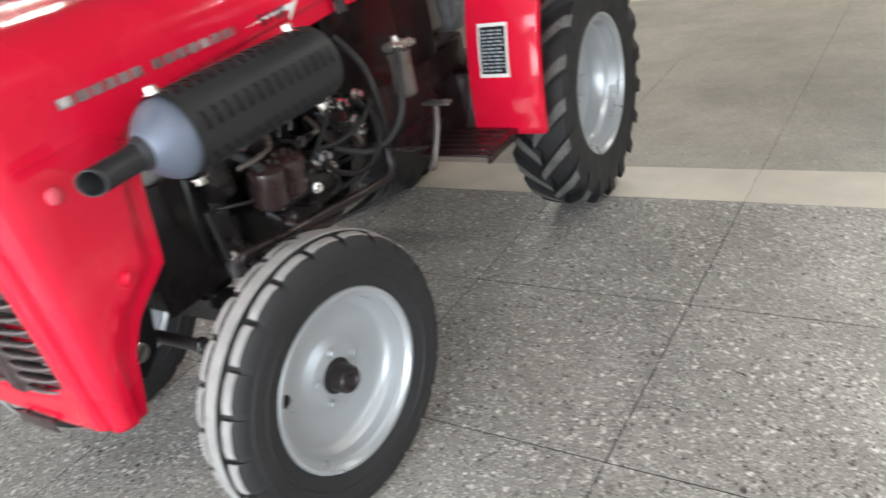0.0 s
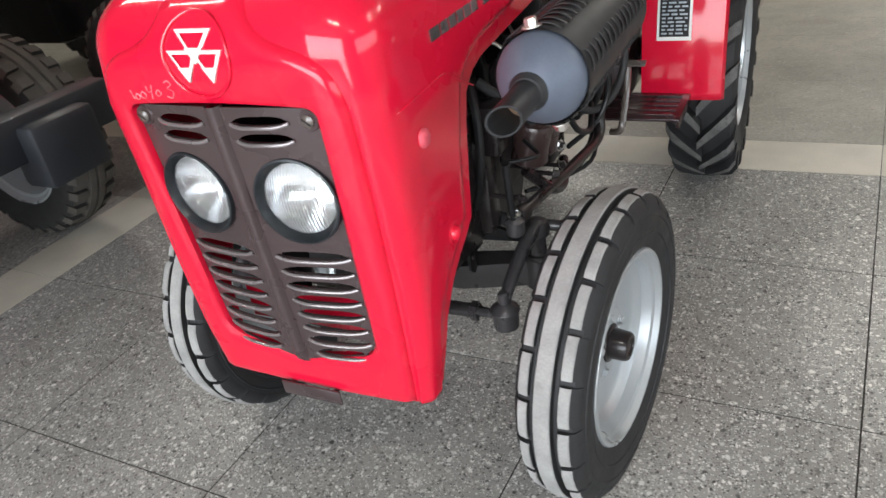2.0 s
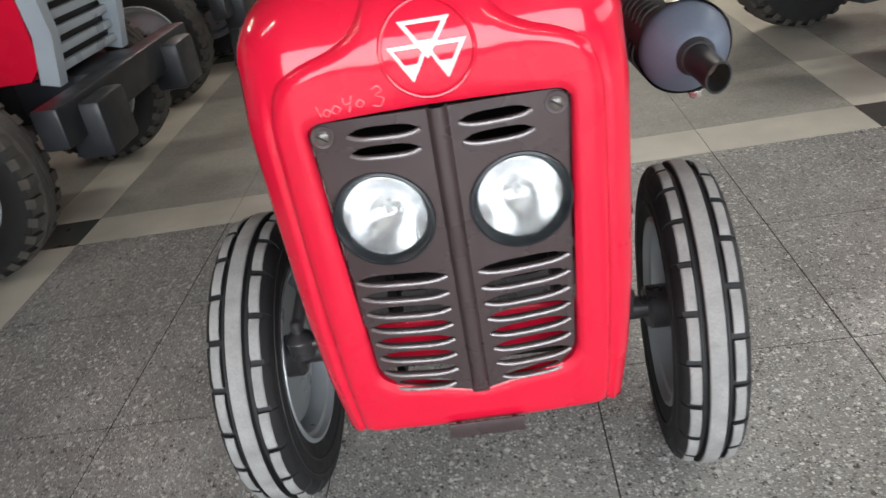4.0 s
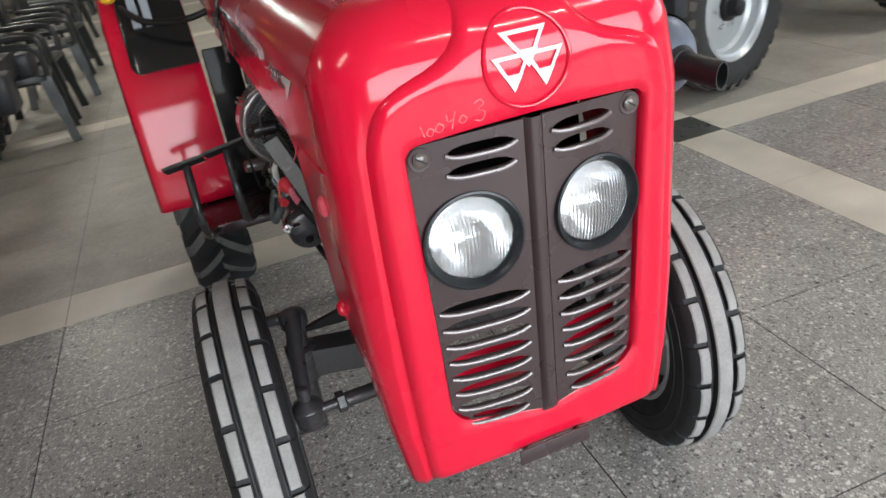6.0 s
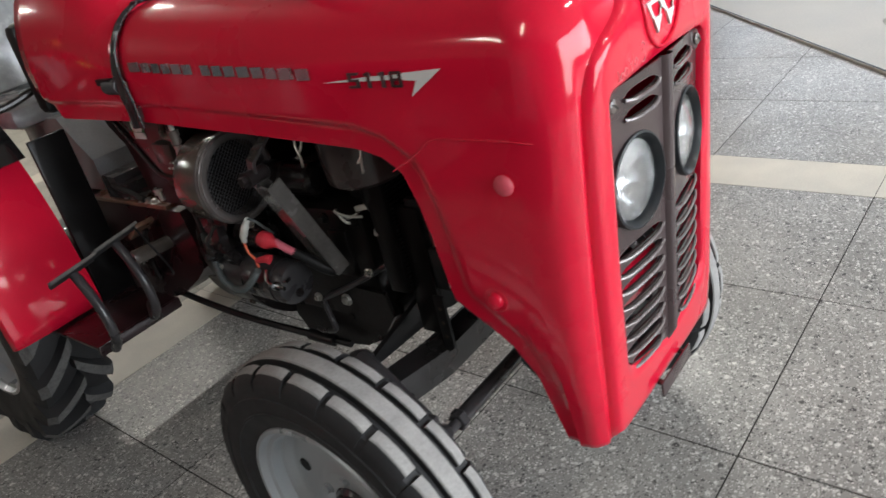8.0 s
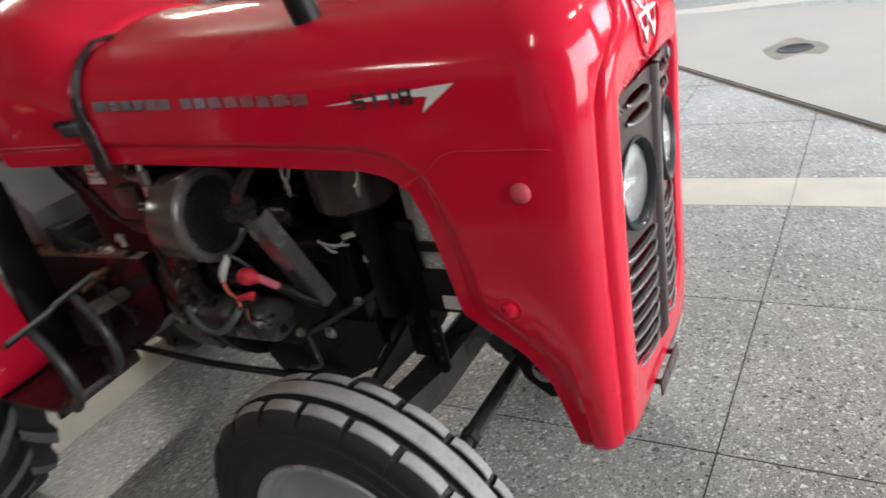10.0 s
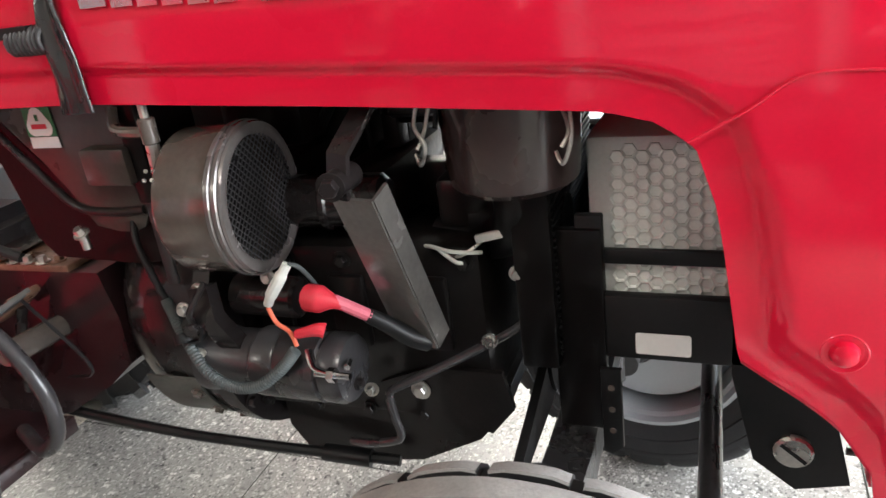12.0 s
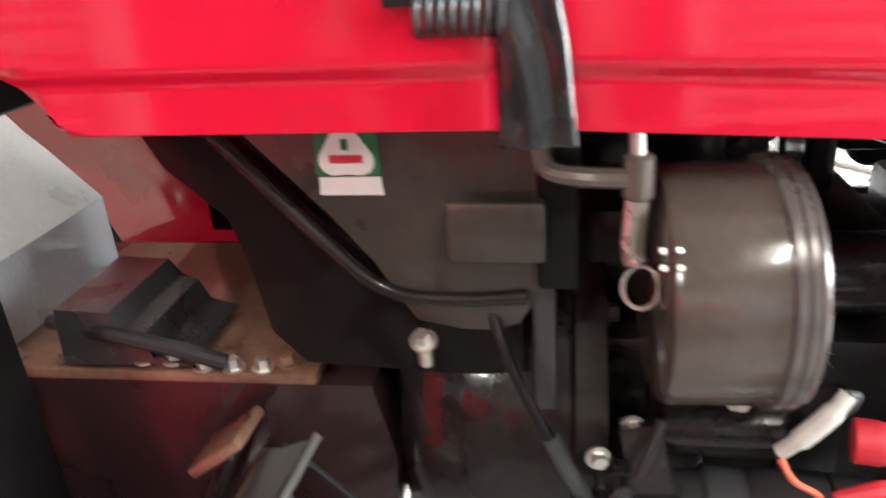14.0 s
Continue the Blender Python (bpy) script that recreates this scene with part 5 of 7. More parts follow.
# bell housing and gearbox
bm = B()
lathe(bm, (0, 0.50, 0.585), (0, 1, 0), [(0, 0), (0, 0.205), (0.025, 0.205), (0.03, 0.194), (0.06, 0.194), (0.11, 0.190), (0.15, 0.180), (0.178, 0.160), (0.192, 0.130), (0.20, 0.09), (0.21, 0.0)], 56)
for i in range(9):
    a = 2 * math.pi * i / 9 + 0.2
    bolt(bm, (0.196 * math.cos(a) * 0.99, 0.499, 0.585 + 0.196 * math.sin(a) * 0.99), (0, -1, 0), 0.008, 0.008)
bell = part("bell_housing", bm, DARK, tractor, "glossy dark bell housing")
bm = B()
bar(bm, [(0.1965 * math.cos(a), 0.600, 0.585 + 0.1965 * math.sin(a)) for a in np.linspace(radians(196), radians(300), 22)], 0.085, 0.003, (0, 1, 0))
part("inspection_cover", bm, PLATEGREY, bell, "thin greenish grey cover under the bell housing")
for a in (205, 222, 240):
    bm = B()
    c = Vector((0.198 * math.cos(radians(a)), 0.57, 0.585 + 0.198 * math.sin(radians(a))))
    bolt(bm, c, (math.cos(radians(a)), 0, math.sin(radians(a))), 0.007, 0.006)
    part("cover_screw", bm, GREYENG, bell)
bm = B()
plate(bm, [(0.685, 0.60), (0.70, 0.675), (1.24, 0.675), (1.24, 0.36), (1.00, 0.385), (0.84, 0.430), (0.74, 0.490), (0.69, 0.53)], 0.33, lambda u, v, w: Vector((-0.165 + w, u, v)), 0.018)
box(bm, (0, 1.30, 0.46), (0.44, 0.30, 0.22), 0.03)
rod(bm, (-0.42, RW_Y, RW_Z), (0.42, RW_Y, RW_Z), 0.075, 28)
gearbox = part("gearbox", bm, MAROON, tractor, "dark maroon gearbox and rear axle housing")
bm = B()
box(bm, (-0.02, 0.92, 0.678), (0.29, 0.34, 0.014), 0.004)
for i in range(6):
    bolt(bm, (-0.148, 0.78 + 0.055 * i, 0.685), (0, 0, 1), 0.007, 0.008)
part("top_cover", bm, COVER, gearbox, "brownish gearbox cover with bolts")

bm = B()
plate(bm, [(1.07, 0.686), (1.07, 0.770), (1.13, 0.830), (1.17, 0.880), (1.26, 0.880), (1.28, 0.686)], 0.20, lambda u, v, w: Vector((-0.13 + w, u, v)), 0.008)
part("gear_shroud", bm, SHROUD, gearbox, "grey sheet-metal gear lever shroud")
bm = B()
plate(bm, [(0.865, 0.692), (0.900, 0.700), (0.905, 0.722), (0.925, 0.726), (0.932, 0.745), (0.985, 0.748), (0.99, 0.690)], 0.115, lambda u, v, w: Vector((-0.165 + w, u, v)), 0.003)
part("ribbed_cap", bm, AXLE, gearbox, "stepped shiny dark grey cover")
for k in range(5):
    bm = B()
    bolt(bm, (-0.158, 0.80 + 0.028 * k, 0.686 + (0.006 if k > 2 else 0)), (0, 0, 1), 0.007, 0.009)
    part("cover_nut", bm, STEEL, gearbox)
bm = B()
sweep(bm, [(-0.13, 1.02, 0.715), (-0.165, 0.94, 0.725), (-0.170, 0.87, 0.712), (-0.165, 0.83, 0.696)], 0.0075, 10)
part("cover_hose", bm, RUBBER, gearbox)

# air cleaner bowl with wire clips
bm = B()
lathe(bm, (-0.150, 0.095, 0.785), (0, 0, 1), [(0, 0), (0, 0.060), (0.008, 0.070), (0.020, 0.072), (0.10, 0.076), (0.104, 0.082), (0.112, 0.082), (0.116, 0.076), (0.17, 0.076), (0.19, 0.05), (0.19, 0)], 40)
aircl = part("air_cleaner", bm, COVERDARK, tractor, "dark oil-bath air cleaner bowl")
for cy in (0.168, 0.020):
    bm = B()
    sg2 = 1 if cy > 0.1 else -1
    sweep(bm, [(-0.205, cy - 0.010 * sg2, 0.930), (-0.212, cy, 0.900), (-0.222, cy + 0.006 * sg2, 0.870), (-0.228, cy - 0.006, 0.850), (-0.222, cy + 0.004, 0.828), (-0.214, cy + 0.012, 0.838)], 0.0022, 6)
    sweep(bm, [(-0.200, cy - 0.016 * sg2, 0.925), (-0.209, cy - 0.008 * sg2, 0.890), (-0.220, cy - 0.003, 0.862), (-0.228, cy + 0.003, 0.846)], 0.0022, 6)
    part("wire_clip", bm, STEEL, aircl, "bright wire clip")
bm = B()
rod(bm, (-0.085, 0.17, 0.72), (-0.085, 0.055, 0.72), 0.030, 20)
sweep(bm, [(-0.14, 0.10, 0.79), (-0.14, 0.10, 0.74), (-0.10, 0.14, 0.70), (-0.08, 0.22, 0.69)], 0.028, 16)
part("intake_hose", bm, BLACK, tractor, "black rubber intake hose")

# breather drum with a mesh face
bm = B()
DX, DY1, DZ = -0.230, 0.466, 0.793
DAX = Vector((0.09, -1, 0)).normalized()
DC = Vector((DX, DY1, DZ))
DS = Vector((0, 0, 1)).cross(DAX)
drum_prof = [(0, 0), (0, 0.070), (0.004, 0.077), (0.010, 0.079), (0.096, 0.079), (0.096, 0.070)]
lathe(bm, DC, DAX, [(a * 0.80, r * 1.09) for a, r in drum_prof], 56)
drum = part("intake_drum", bm, GREYENG, tractor, "grey-brown drum with a mesh end")
bm = B()
lathe(bm, DC, DAX, [(a * 0.80, r * 1.09) for a, r in ((0.088, 0.078), (0.089, 0.0815), (0.091, 0.0828), (0.097, 0.0828), (0.099, 0.0808), (0.101, 0.0822), (0.107, 0.0822), (0.109, 0.0800), (0.111, 0.0808), (0.115, 0.0796), (0.117, 0.075), (0.116, 0.070), (0.112, 0.066))], 56)
part("polished_lip", bm, LIPSTEEL, drum, "polished steel lip")
bm = B()
n_w = 21
for i in range(n_w):
    o = -0.071 + 0.142 * (i + 0.5) / n_w
    h = math.sqrt(max(0, 0.073 ** 2 - o * o))
    for d1, d2 in (((1, 1), (1, -1)), ((1, -1), (1, 1))):
        e1, e2 = (DS * d1[0] + Vector((0, 0, d1[1]))).normalized(), (DS * d2[0] + Vector((0, 0, d2[1]))).normalized()
        a = (DC + DAX * 0.0908) + e1 * o - e2 * h
        b = (DC + DAX * 0.0908) + e1 * o + e2 * h
        sweep(bm, [a, b], 0.0008, 4, False)
part("mesh", bm, AXLE, drum, "woven wire mesh")
bm = B()
lathe(bm, DC + DAX * 0.05, DAX, [(0, 0), (0, 0.072), (0.002, 0.072), (0.002, 0)], 32)
part("mesh_backing", bm, DEEP, drum)
bm = B()
rod(bm, (-0.15, 0.40, 0.762), (-0.13, 0.262, 0.758), 0.033, 20, chamfer=0.008)
rod(bm, (-0.142, 0.345, 0.7605), (-0.140, 0.333, 0.760), 0.037, 20, chamfer=0.003)
part("drum_duct", bm, DARK, tractor, "dark intake duct behind the drum")
for da, dx in ((0.05, -0.008), (0.05, 0.002), (-0.07, -0.008), (-0.07, 0.002)):
    bm = B()
    a = radians(144) + da
    out = DS * math.cos(a) + Vector((0, 0, 1)) * math.sin(a)
    bolt(bm, DC + DAX * (0.004 + dx) + out * 0.0838, out, 0.0023, 0.003, False)
    part("drum_screw", bm, STEEL, drum, "small bright seam screw")

# channel bracket in front of the drum
bm = B()
TOP, LOW = Vector((-0.280, 0.226, 0.812)), Vector((-0.200, 0.216, 0.600))
dirv = (LOW - TOP).normalized()
sdv = Vector((0.15, 0.98, 0)).normalized()
sdv = (sdv - dirv * sdv.dot(dirv)).normalized()
nv = dirv.cross(sdv)
bar(bm, [TOP, LOW], 0.050, 0.004, tuple(sdv))
bracket = part("channel_bracket", bm, BRACKETGREY, tractor, "grey-brown bent channel bracket")
for s1 in (-0.025, 0.025):
    bm = B()
    bar(bm, [TOP + sdv * s1 + nv * 0.014, LOW + sdv * s1 + nv * 0.014], 0.028, 0.004, tuple(nv))
    part("flange", bm, BRACKETGREY, bracket)
bm = B()
rod(bm, TOP + Vector((0.03, 0.012, 0.018)), TOP + Vector((-0.016, 0.012, 0.018)), 0.014, 16, chamfer=0.003)
bolt(bm, TOP + Vector((-0.016, 0.012, 0.018)), (-1, -0.2, 0), 0.010, 0.010)
bar(bm, [TOP + Vector((0.0, 0.015, 0.0)), TOP + Vector((0.005, 0.010, 0.045)), TOP + Vector((0.04, -0.005, 0.080)), TOP + Vector((0.07, -0.01, 0.110))], 0.026, 0.006, (0.2, 1, 0))
part("bracket_bolt", bm, DARK, bracket)

# starter motor
bm = B()
lathe(bm, (-0.232, 0.290, 0.578), (0, 1, 0), [(0, 0), (0, 0.030), (0.003, 0.040), (0.010, 0.0435), (0.030, 0.0435), (0.032, 0.041), (0.036, 0.0445), (0.090, 0.0445), (0.094, 0.042), (0.098, 0.0445), (0.125, 0.0445), (0.13, 0.040), (0.17, 0.038), (0.20, 0.045), (0.21, 0.045), (0.21, 0)], 40)
starter = part("starter_motor", bm, AXLE, tractor, "dark grey-brown starter motor")
bm = B()
rod(bm, (-0.250, 0.286, 0.600), (-0.264, 0.282, 0.600), 0.004, 10)
sweep(bm, [(-0.262, 0.330, 0.618), (-0.276, 0.318, 0.604), (-0.276, 0.300, 0.598)], 0.006, 8, flat=0.4)
rod(bm, (-0.276, 0.318, 0.596), (-0.276, 0.272, 0.596), 0.0042, 10)
rod(bm, (-0.276, 0.300, 0.596), (-0.276, 0.291, 0.596), 0.009, 6)
part("terminal_stud", bm, CHROME, starter, "bright terminal stud and nut")
bm = B()
bolt(bm, (-0.236, 0.290, 0.560), (0, -1, 0), 0.006, 0.007)
part("starter_screw", bm, DARK, starter)
bm = B()
lathe(bm, (-0.212, 0.360, 0.660), (0, 1, 0), [(0, 0), (0, 0.022), (0.004, 0.026), (0.09, 0.026), (0.094, 0.02), (0.094, 0)], 28)
part("solenoid", bm, DARK, starter, "dark starter solenoid")
bm = B()
bar(bm, [(-0.245, 0.445, 0.600), (-0.262, 0.462, 0.650), (-0.255, 0.470, 0.690)], 0.030, 0.020, (0, 1, 0))
bolt(bm, (-0.270, 0.485, 0.640), (-1, -0.3, 0), 0.010, 0.010)
part("starter_flange", bm, DARK, starter)

# cables at the starter
bm = B()
sweep(bm, [(-0.262, 0.372, 0.676), (-0.266, 0.362, 0.690), (-0.266, 0.345, 0.712), (-0.262, 0.334, 0.728)], lambda t: 0.0075 if 0.3 < t < 0.75 else 0.0058, 10)
conn = part("connector", bm, NYLON, tractor, "white nylon cable connector")
bm = B()
sweep(bm, [(-0.264, 0.372, 0.672), (-0.268, 0.362, 0.655), (-0.270, 0.345, 0.645), (-0.272, 0.338, 0.628)], 0.0027, 8)
part("wire", bm, ORANGEWIRE, conn, "orange wire")
bm = B()
sweep(bm, [(-0.262, 0.334, 0.728), (-0.255, 0.325, 0.722), (-0.240, 0.322, 0.700), (-0.225, 0.325, 0.680)], 0.0027, 8)
part("wire", bm, HOSE, conn)
bm = B()
sweep(bm, [(-0.252, 0.322, 0.682), (-0.254, 0.306, 0.682), (-0.252, 0.290, 0.678), (-0.246, 0.272, 0.668)], lambda t: 0.0165 - 0.010 * min(1, max(0, (t - 0.35) / 0.4)), 12)
boot = part("battery_boot", bm, REDBOOT, tractor, "red rubber terminal boot on a pink cable")
bm = B()
sweep(bm, [(-0.250, 0.290, 0.679), (-0.246, 0.270, 0.668), (-0.240, 0.252, 0.656)], 0.0075, 10)
part("pink_cable", bm, PINKWIRE, boot)
bm = B()
sweep(bm, [(-0.241, 0.256, 0.658), (-0.230, 0.240, 0.642), (-0.215, 0.220, 0.618), (-0.20, 0.205, 0.605)], lambda t: 0.0085 + 0.004 * t, 12)
part("black_cable", bm, BLACK, boot)
bm = B()
sweep(bm, [(-0.272, 0.335, 0.644), (-0.270, 0.318, 0.648), (-0.268, 0.306, 0.650), (-0.266, 0.300, 0.648)], lambda t: 0.0055 + 0.004 * t, 10)
part("terminal_boot", bm, REDBOOT, tractor, "small red terminal boot")
bm = B()
sweep(bm, [(-0.251, 0.536, 0.666), (-0.256, 0.526, 0.648), (-0.266, 0.507, 0.620), (-0.284, 0.470, 0.588), (-0.290, 0.430, 0.574), (-0.290, 0.390, 0.580), (-0.284, 0.355, 0.605), (-0.276, 0.338, 0.625)], 0.0066, 12, True, 22, ribs=0.16)
harness = part("wiring_conduit", bm, HOSE, tractor, "grey corrugated wiring conduit")
# upper end drawn thin and black: the shade on it is put into the colour
bm = B()
sweep(bm, [(-0.200, 0.592, 0.800), (-0.215, 0.584, 0.770), (-0.235, 0.573, 0.740), (-0.246, 0.550, 0.690), (-0.252, 0.534, 0.662)], 0.0048, 10)
part("shaded_end", bm, BLACK, harness, "thin black end for the shaded part of the conduit")
bm = B()
lathe(bm, (-0.272, 0.503, 0.632), (-0.3, -0.4, -1), [(0, 0.010), (0.012, 0.010), (0.012, 0.013), (0, 0.013)], 14, closed=True)
bar(bm, [(-0.272, 0.495, 0.620), (-0.268, 0.480, 0.622), (-0.262, 0.472, 0.640)], 0.014, 0.003, (1, 0, 0))
part("clamp", bm, BLACK, harness)

# dipstick bracket and bent rod low on the block
bm = B()
plate(bm, [(0.290, 0.475), (0.150, 0.455), (0.118, 0.495), (0.130, 0.545), (0.225, 0.545), (0.300, 0.515)], 0.008, lambda u, v, w: Vector((-0.158 - w, u, v)))
part("side_plate", bm, BLOCK, tractor, "dark side plate")
bm = B()
bolt(bm, (-0.168, 0.241, 0.512), (-1, 0, 0), 0.009, 0.008)
part("zinc_bolt", bm, STEEL, tractor)
bm = B()
sweep(bm, [(-0.105, 0.085, 0.78), (-0.120, 0.088, 0.70), (-0.130, 0.092, 0.63), (-0.160, 0.103, 0.612), (-0.175, 0.160, 0.580), (-0.190, 0.225, 0.548), (-0.198, 0.258, 0.533), (-0.200, 0.270, 0.522), (-0.200, 0.268, 0.490), (-0.200, 0.263, 0.462), (-0.198, 0.276, 0.448), (-0.19, 0.320, 0.432), (-0.18, 0.352, 0.424)], 0.0055, 10)
part("breather_pipe", bm, AXLE, tractor, "bent dark grey breather pipe")
bm = B()
sweep(bm, [(-0.200, 0.95, 0.430), (-0.195, 0.62, 0.405), (-0.150, 0.30, 0.375)], 0.008, 10)
rod(bm, (-0.168, 0.41, 0.386), (-0.160, 0.34, 0.380), 0.013, 12)
part("brake_rod", bm, BLACK, tractor, "long black brake rod")

# the white strands stand for bright floor showing through gaps, put into colour
for pts, r, m_ in (
    ([(-0.150, 0.214, 0.706), (-0.166, 0.198, 0.712), (-0.168, 0.178, 0.708), (-0.166, 0.158, 0.706), (-0.150, 0.144, 0.700)], 0.0026, NYLON),
    ([(-0.166, 0.192, 0.711), (-0.170, 0.180, 0.703), (-0.169, 0.166, 0.694), (-0.150, 0.158, 0.690)], 0.0026, NYLON),
    ([(-0.160, 0.182, 0.702), (-0.166, 0.166, 0.701), (-0.150, 0.145, 0.712), (-0.120, 0.118, 0.735)], 0.0022, STEEL),
    ([(-0.140, 0.170, 0.930), (-0.150, 0.175, 0.890), (-0.155, 0.180, 0.850)], 0.0030, BLACK),
    ([(-0.265, 0.455, 0.700), (-0.285, 0.470, 0.670), (-0.275, 0.480, 0.650)], 0.0040, DARK),
):
    bm = B()
    sweep(bm, pts, r, 8)
    part("thin_strand", bm, m_, tractor)
# white tab added for another bright gap between the parts
bm = B()
box(bm, (-0.158, 0.130, 0.724), (0.008, 0.034, 0.010), 0.002, Euler((radians(-14), 0, 0)).to_matrix())
part("bright_gap_tab", bm, NYLON, tractor, "small white tab standing for a bright gap")
for c in ((-0.262, 0.500, 0.660), (-0.268, 0.488, 0.600), (-0.255, 0.475, 0.685), (-0.222, 0.395, 0.690), (-0.18, 0.135, 0.600), (-0.16, 0.10, 0.680), (-0.19, 0.30, 0.52)):
    bm = B()
    bolt(bm, c, (-1, -0.2, 0.1), 0.0065, 0.008)
    part("hex_bolt", bm, STEEL, tractor, "small bright bolt head")

# panel under the tank with sticker, box and lever
bm = B()
plate(bm, [(0.785, 0.935), (0.70, 0.845), (0.668, 0.806), (0.652, 0.775), (0.640, 0.757), (0.605, 0.750), (0.578, 0.750), (0.560, 0.757), (0.551, 0.772), (0.547, 0.800), (0.542, 0.835), (0.535, 0.935)], 0.004, lambda u, v, w: Vector((-0.246 - w, u, v)), 0.001)
tank_panel = part("tank_panel", bm, PANEL, tractor, "dark sheet panel below the tank cowl")
bm = B()
sweep(bm, [(-0.248, 0.806, 0.932), (-0.250, 0.714, 0.830), (-0.250, 0.664, 0.784), (-0.250, 0.604, 0.777), (-0.250, 0.552, 0.781)], 0.006, 12)
part("panel_rim", bm, DARK, tank_panel)
# stay widened into a black plate that also stands for the shade below it
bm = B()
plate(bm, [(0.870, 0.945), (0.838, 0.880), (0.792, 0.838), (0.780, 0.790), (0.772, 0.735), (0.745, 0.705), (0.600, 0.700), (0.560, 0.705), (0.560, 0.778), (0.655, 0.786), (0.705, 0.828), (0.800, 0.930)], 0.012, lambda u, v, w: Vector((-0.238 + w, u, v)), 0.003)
part("panel_stay", bm, DEEP, tank_panel, "black stay below the tank panel, widened over the shade")
bm = B()
box(bm, (-0.262, 0.572, 0.842), (0.026, 0.070, 0.046), 0.004)
part("relay_box", bm, PANEL, tank_panel, "grey relay box")
bm = B()
plate(bm, [(0.704, 0.925), (0.657, 0.925), (0.657, 0.886), (0.706, 0.886)], 0.0008, lambda u, v, w: Vector((-0.2515 - w, u, v)))
stk = part("sticker", bm, GREEN, tank_panel, "green and white triangular maker sticker", smooth=False)
bm = B()
plate(bm, [(0.704, 0.885), (0.657, 0.885), (0.656, 0.871), (0.705, 0.871)], 0.0010, lambda u, v, w: Vector((-0.2515 - w, u, v)))
tri_o = [(0.6815 + 0.020 * math.cos(a) * (1 + 0.12 * math.cos(3 * (a - math.pi / 2))), 0.902 + 0.018 * math.sin(a) * (1 + 0.18 * math.cos(3 * (a - math.pi / 2)))) for a in np.linspace(0, 2 * math.pi, 30, endpoint=False)]
plate(bm, tri_o, 0.0006, lambda u, v, w: Vector((-0.2525 - w, u, v)))
part("sticker_panel", bm, WHITE, stk, smooth=False)
bm = B()
plate(bm, [(0.694, 0.896), (0.669, 0.896), (0.669, 0.902), (0.694, 0.902)], 0.0006, lambda u, v, w: Vector((-0.2534 - w, u, v)))
part("sticker_bar", bm, REDBOOT, stk, smooth=False)
bm = B()
plate(bm, [(0.684, 0.906), (0.679, 0.906), (0.679, 0.914), (0.684, 0.914)], 0.0006, lambda u, v, w: Vector((-0.2534 - w, u, v)))
part("sticker_mark", bm, GREEN, stk, smooth=False)
tank_panel.matrix_basis = pose(0.024, 0, -0.003)
stk.matrix_basis = pose(0, 0, -0.008)
bm = B()
bolt(bm, (-0.264, 0.627, 0.758), (-0.5, 0, 1), 0.0070, 0.009)
rod(bm, (-0.262, 0.627, 0.738), (-0.264, 0.627, 0.759), 0.0058, 12)
part("zinc_bolt", bm, STEEL, tractor, "bright zinc bolt")
bm = B()
sweep(bm, [(-0.245, 0.540, 0.910), (-0.250, 0.538, 0.892), (-0.255, 0.530, 0.885), (-0.262, 0.505, 0.884), (-0.264, 0.475, 0.884)], 0.007, 10)
rod(bm, (-0.262, 0.478, 0.870), (-0.262, 0.478, 0.900), 0.010, 12, chamfer=0.002)
lever = part("throttle_lever", bm, GREYENG, tractor, "grey throttle lever and link")
bm = B()
rod(bm, (-0.262, 0.478, 0.885), (-0.258, 0.482, 0.945), 0.005, 10)
sweep(bm, [(-0.262, 0.478, 0.870), (-0.262, 0.480, 0.835), (-0.264, 0.478, 0.825)], 0.008, 10)
part("link_rod", bm, STEEL, lever)
bm = B()
pts = [Vector((-0.266 + 0.004 * math.sin(a), 0.474 + 0.012 * math.cos(a), 0.808 + 0.014 * math.sin(a))) for a in np.linspace(0, 2 * math.pi, 17)]
sweep(bm, pts, 0.0018, 6, False)
part("spring_ring", bm, STEEL, lever)
bm = B()
box(bm, (-0.224, 0.541, 0.775), (0.006, 0.017, 0.20), 0.002)
part("post_strip", bm, AXLE, tractor, "grey strip on the firewall post")
bm = B()
box(bm, (-0.19, 0.53, 0.86), (0.10, 0.03, 0.14), 0.004)
part("firewall_post", bm, DEEP, tractor, "black upright post at the engine end")

# pedals and footboards on both sides
for sg in (1, -1):
    bm = B()
    if sg < 0:
        box(bm, (-0.31, 0.93, 0.448), (0.22, 0.26, 0.008), 0.002)
        box(bm, (-0.31, 0.80, 0.440), (0.22, 0.010, 0.026), 0.002)
    else:
        box(bm, (0.315, 0.90, 0.440), (0.22, 0.20, 0.008), 0.002)
        box(bm, (0.425, 0.90, 0.430), (0.008, 0.20, 0.028), 0.002)
    board = part("footboard", bm, MAROON, tractor, "worn maroon footboard")
    for i in range(5 if sg > 0 else 0):
        part("tread_strip", box(B(), (0.315, 0.83 + 0.035 * i, 0.4455), (0.19, 0.010, 0.004), 0.001), MAROON, board)
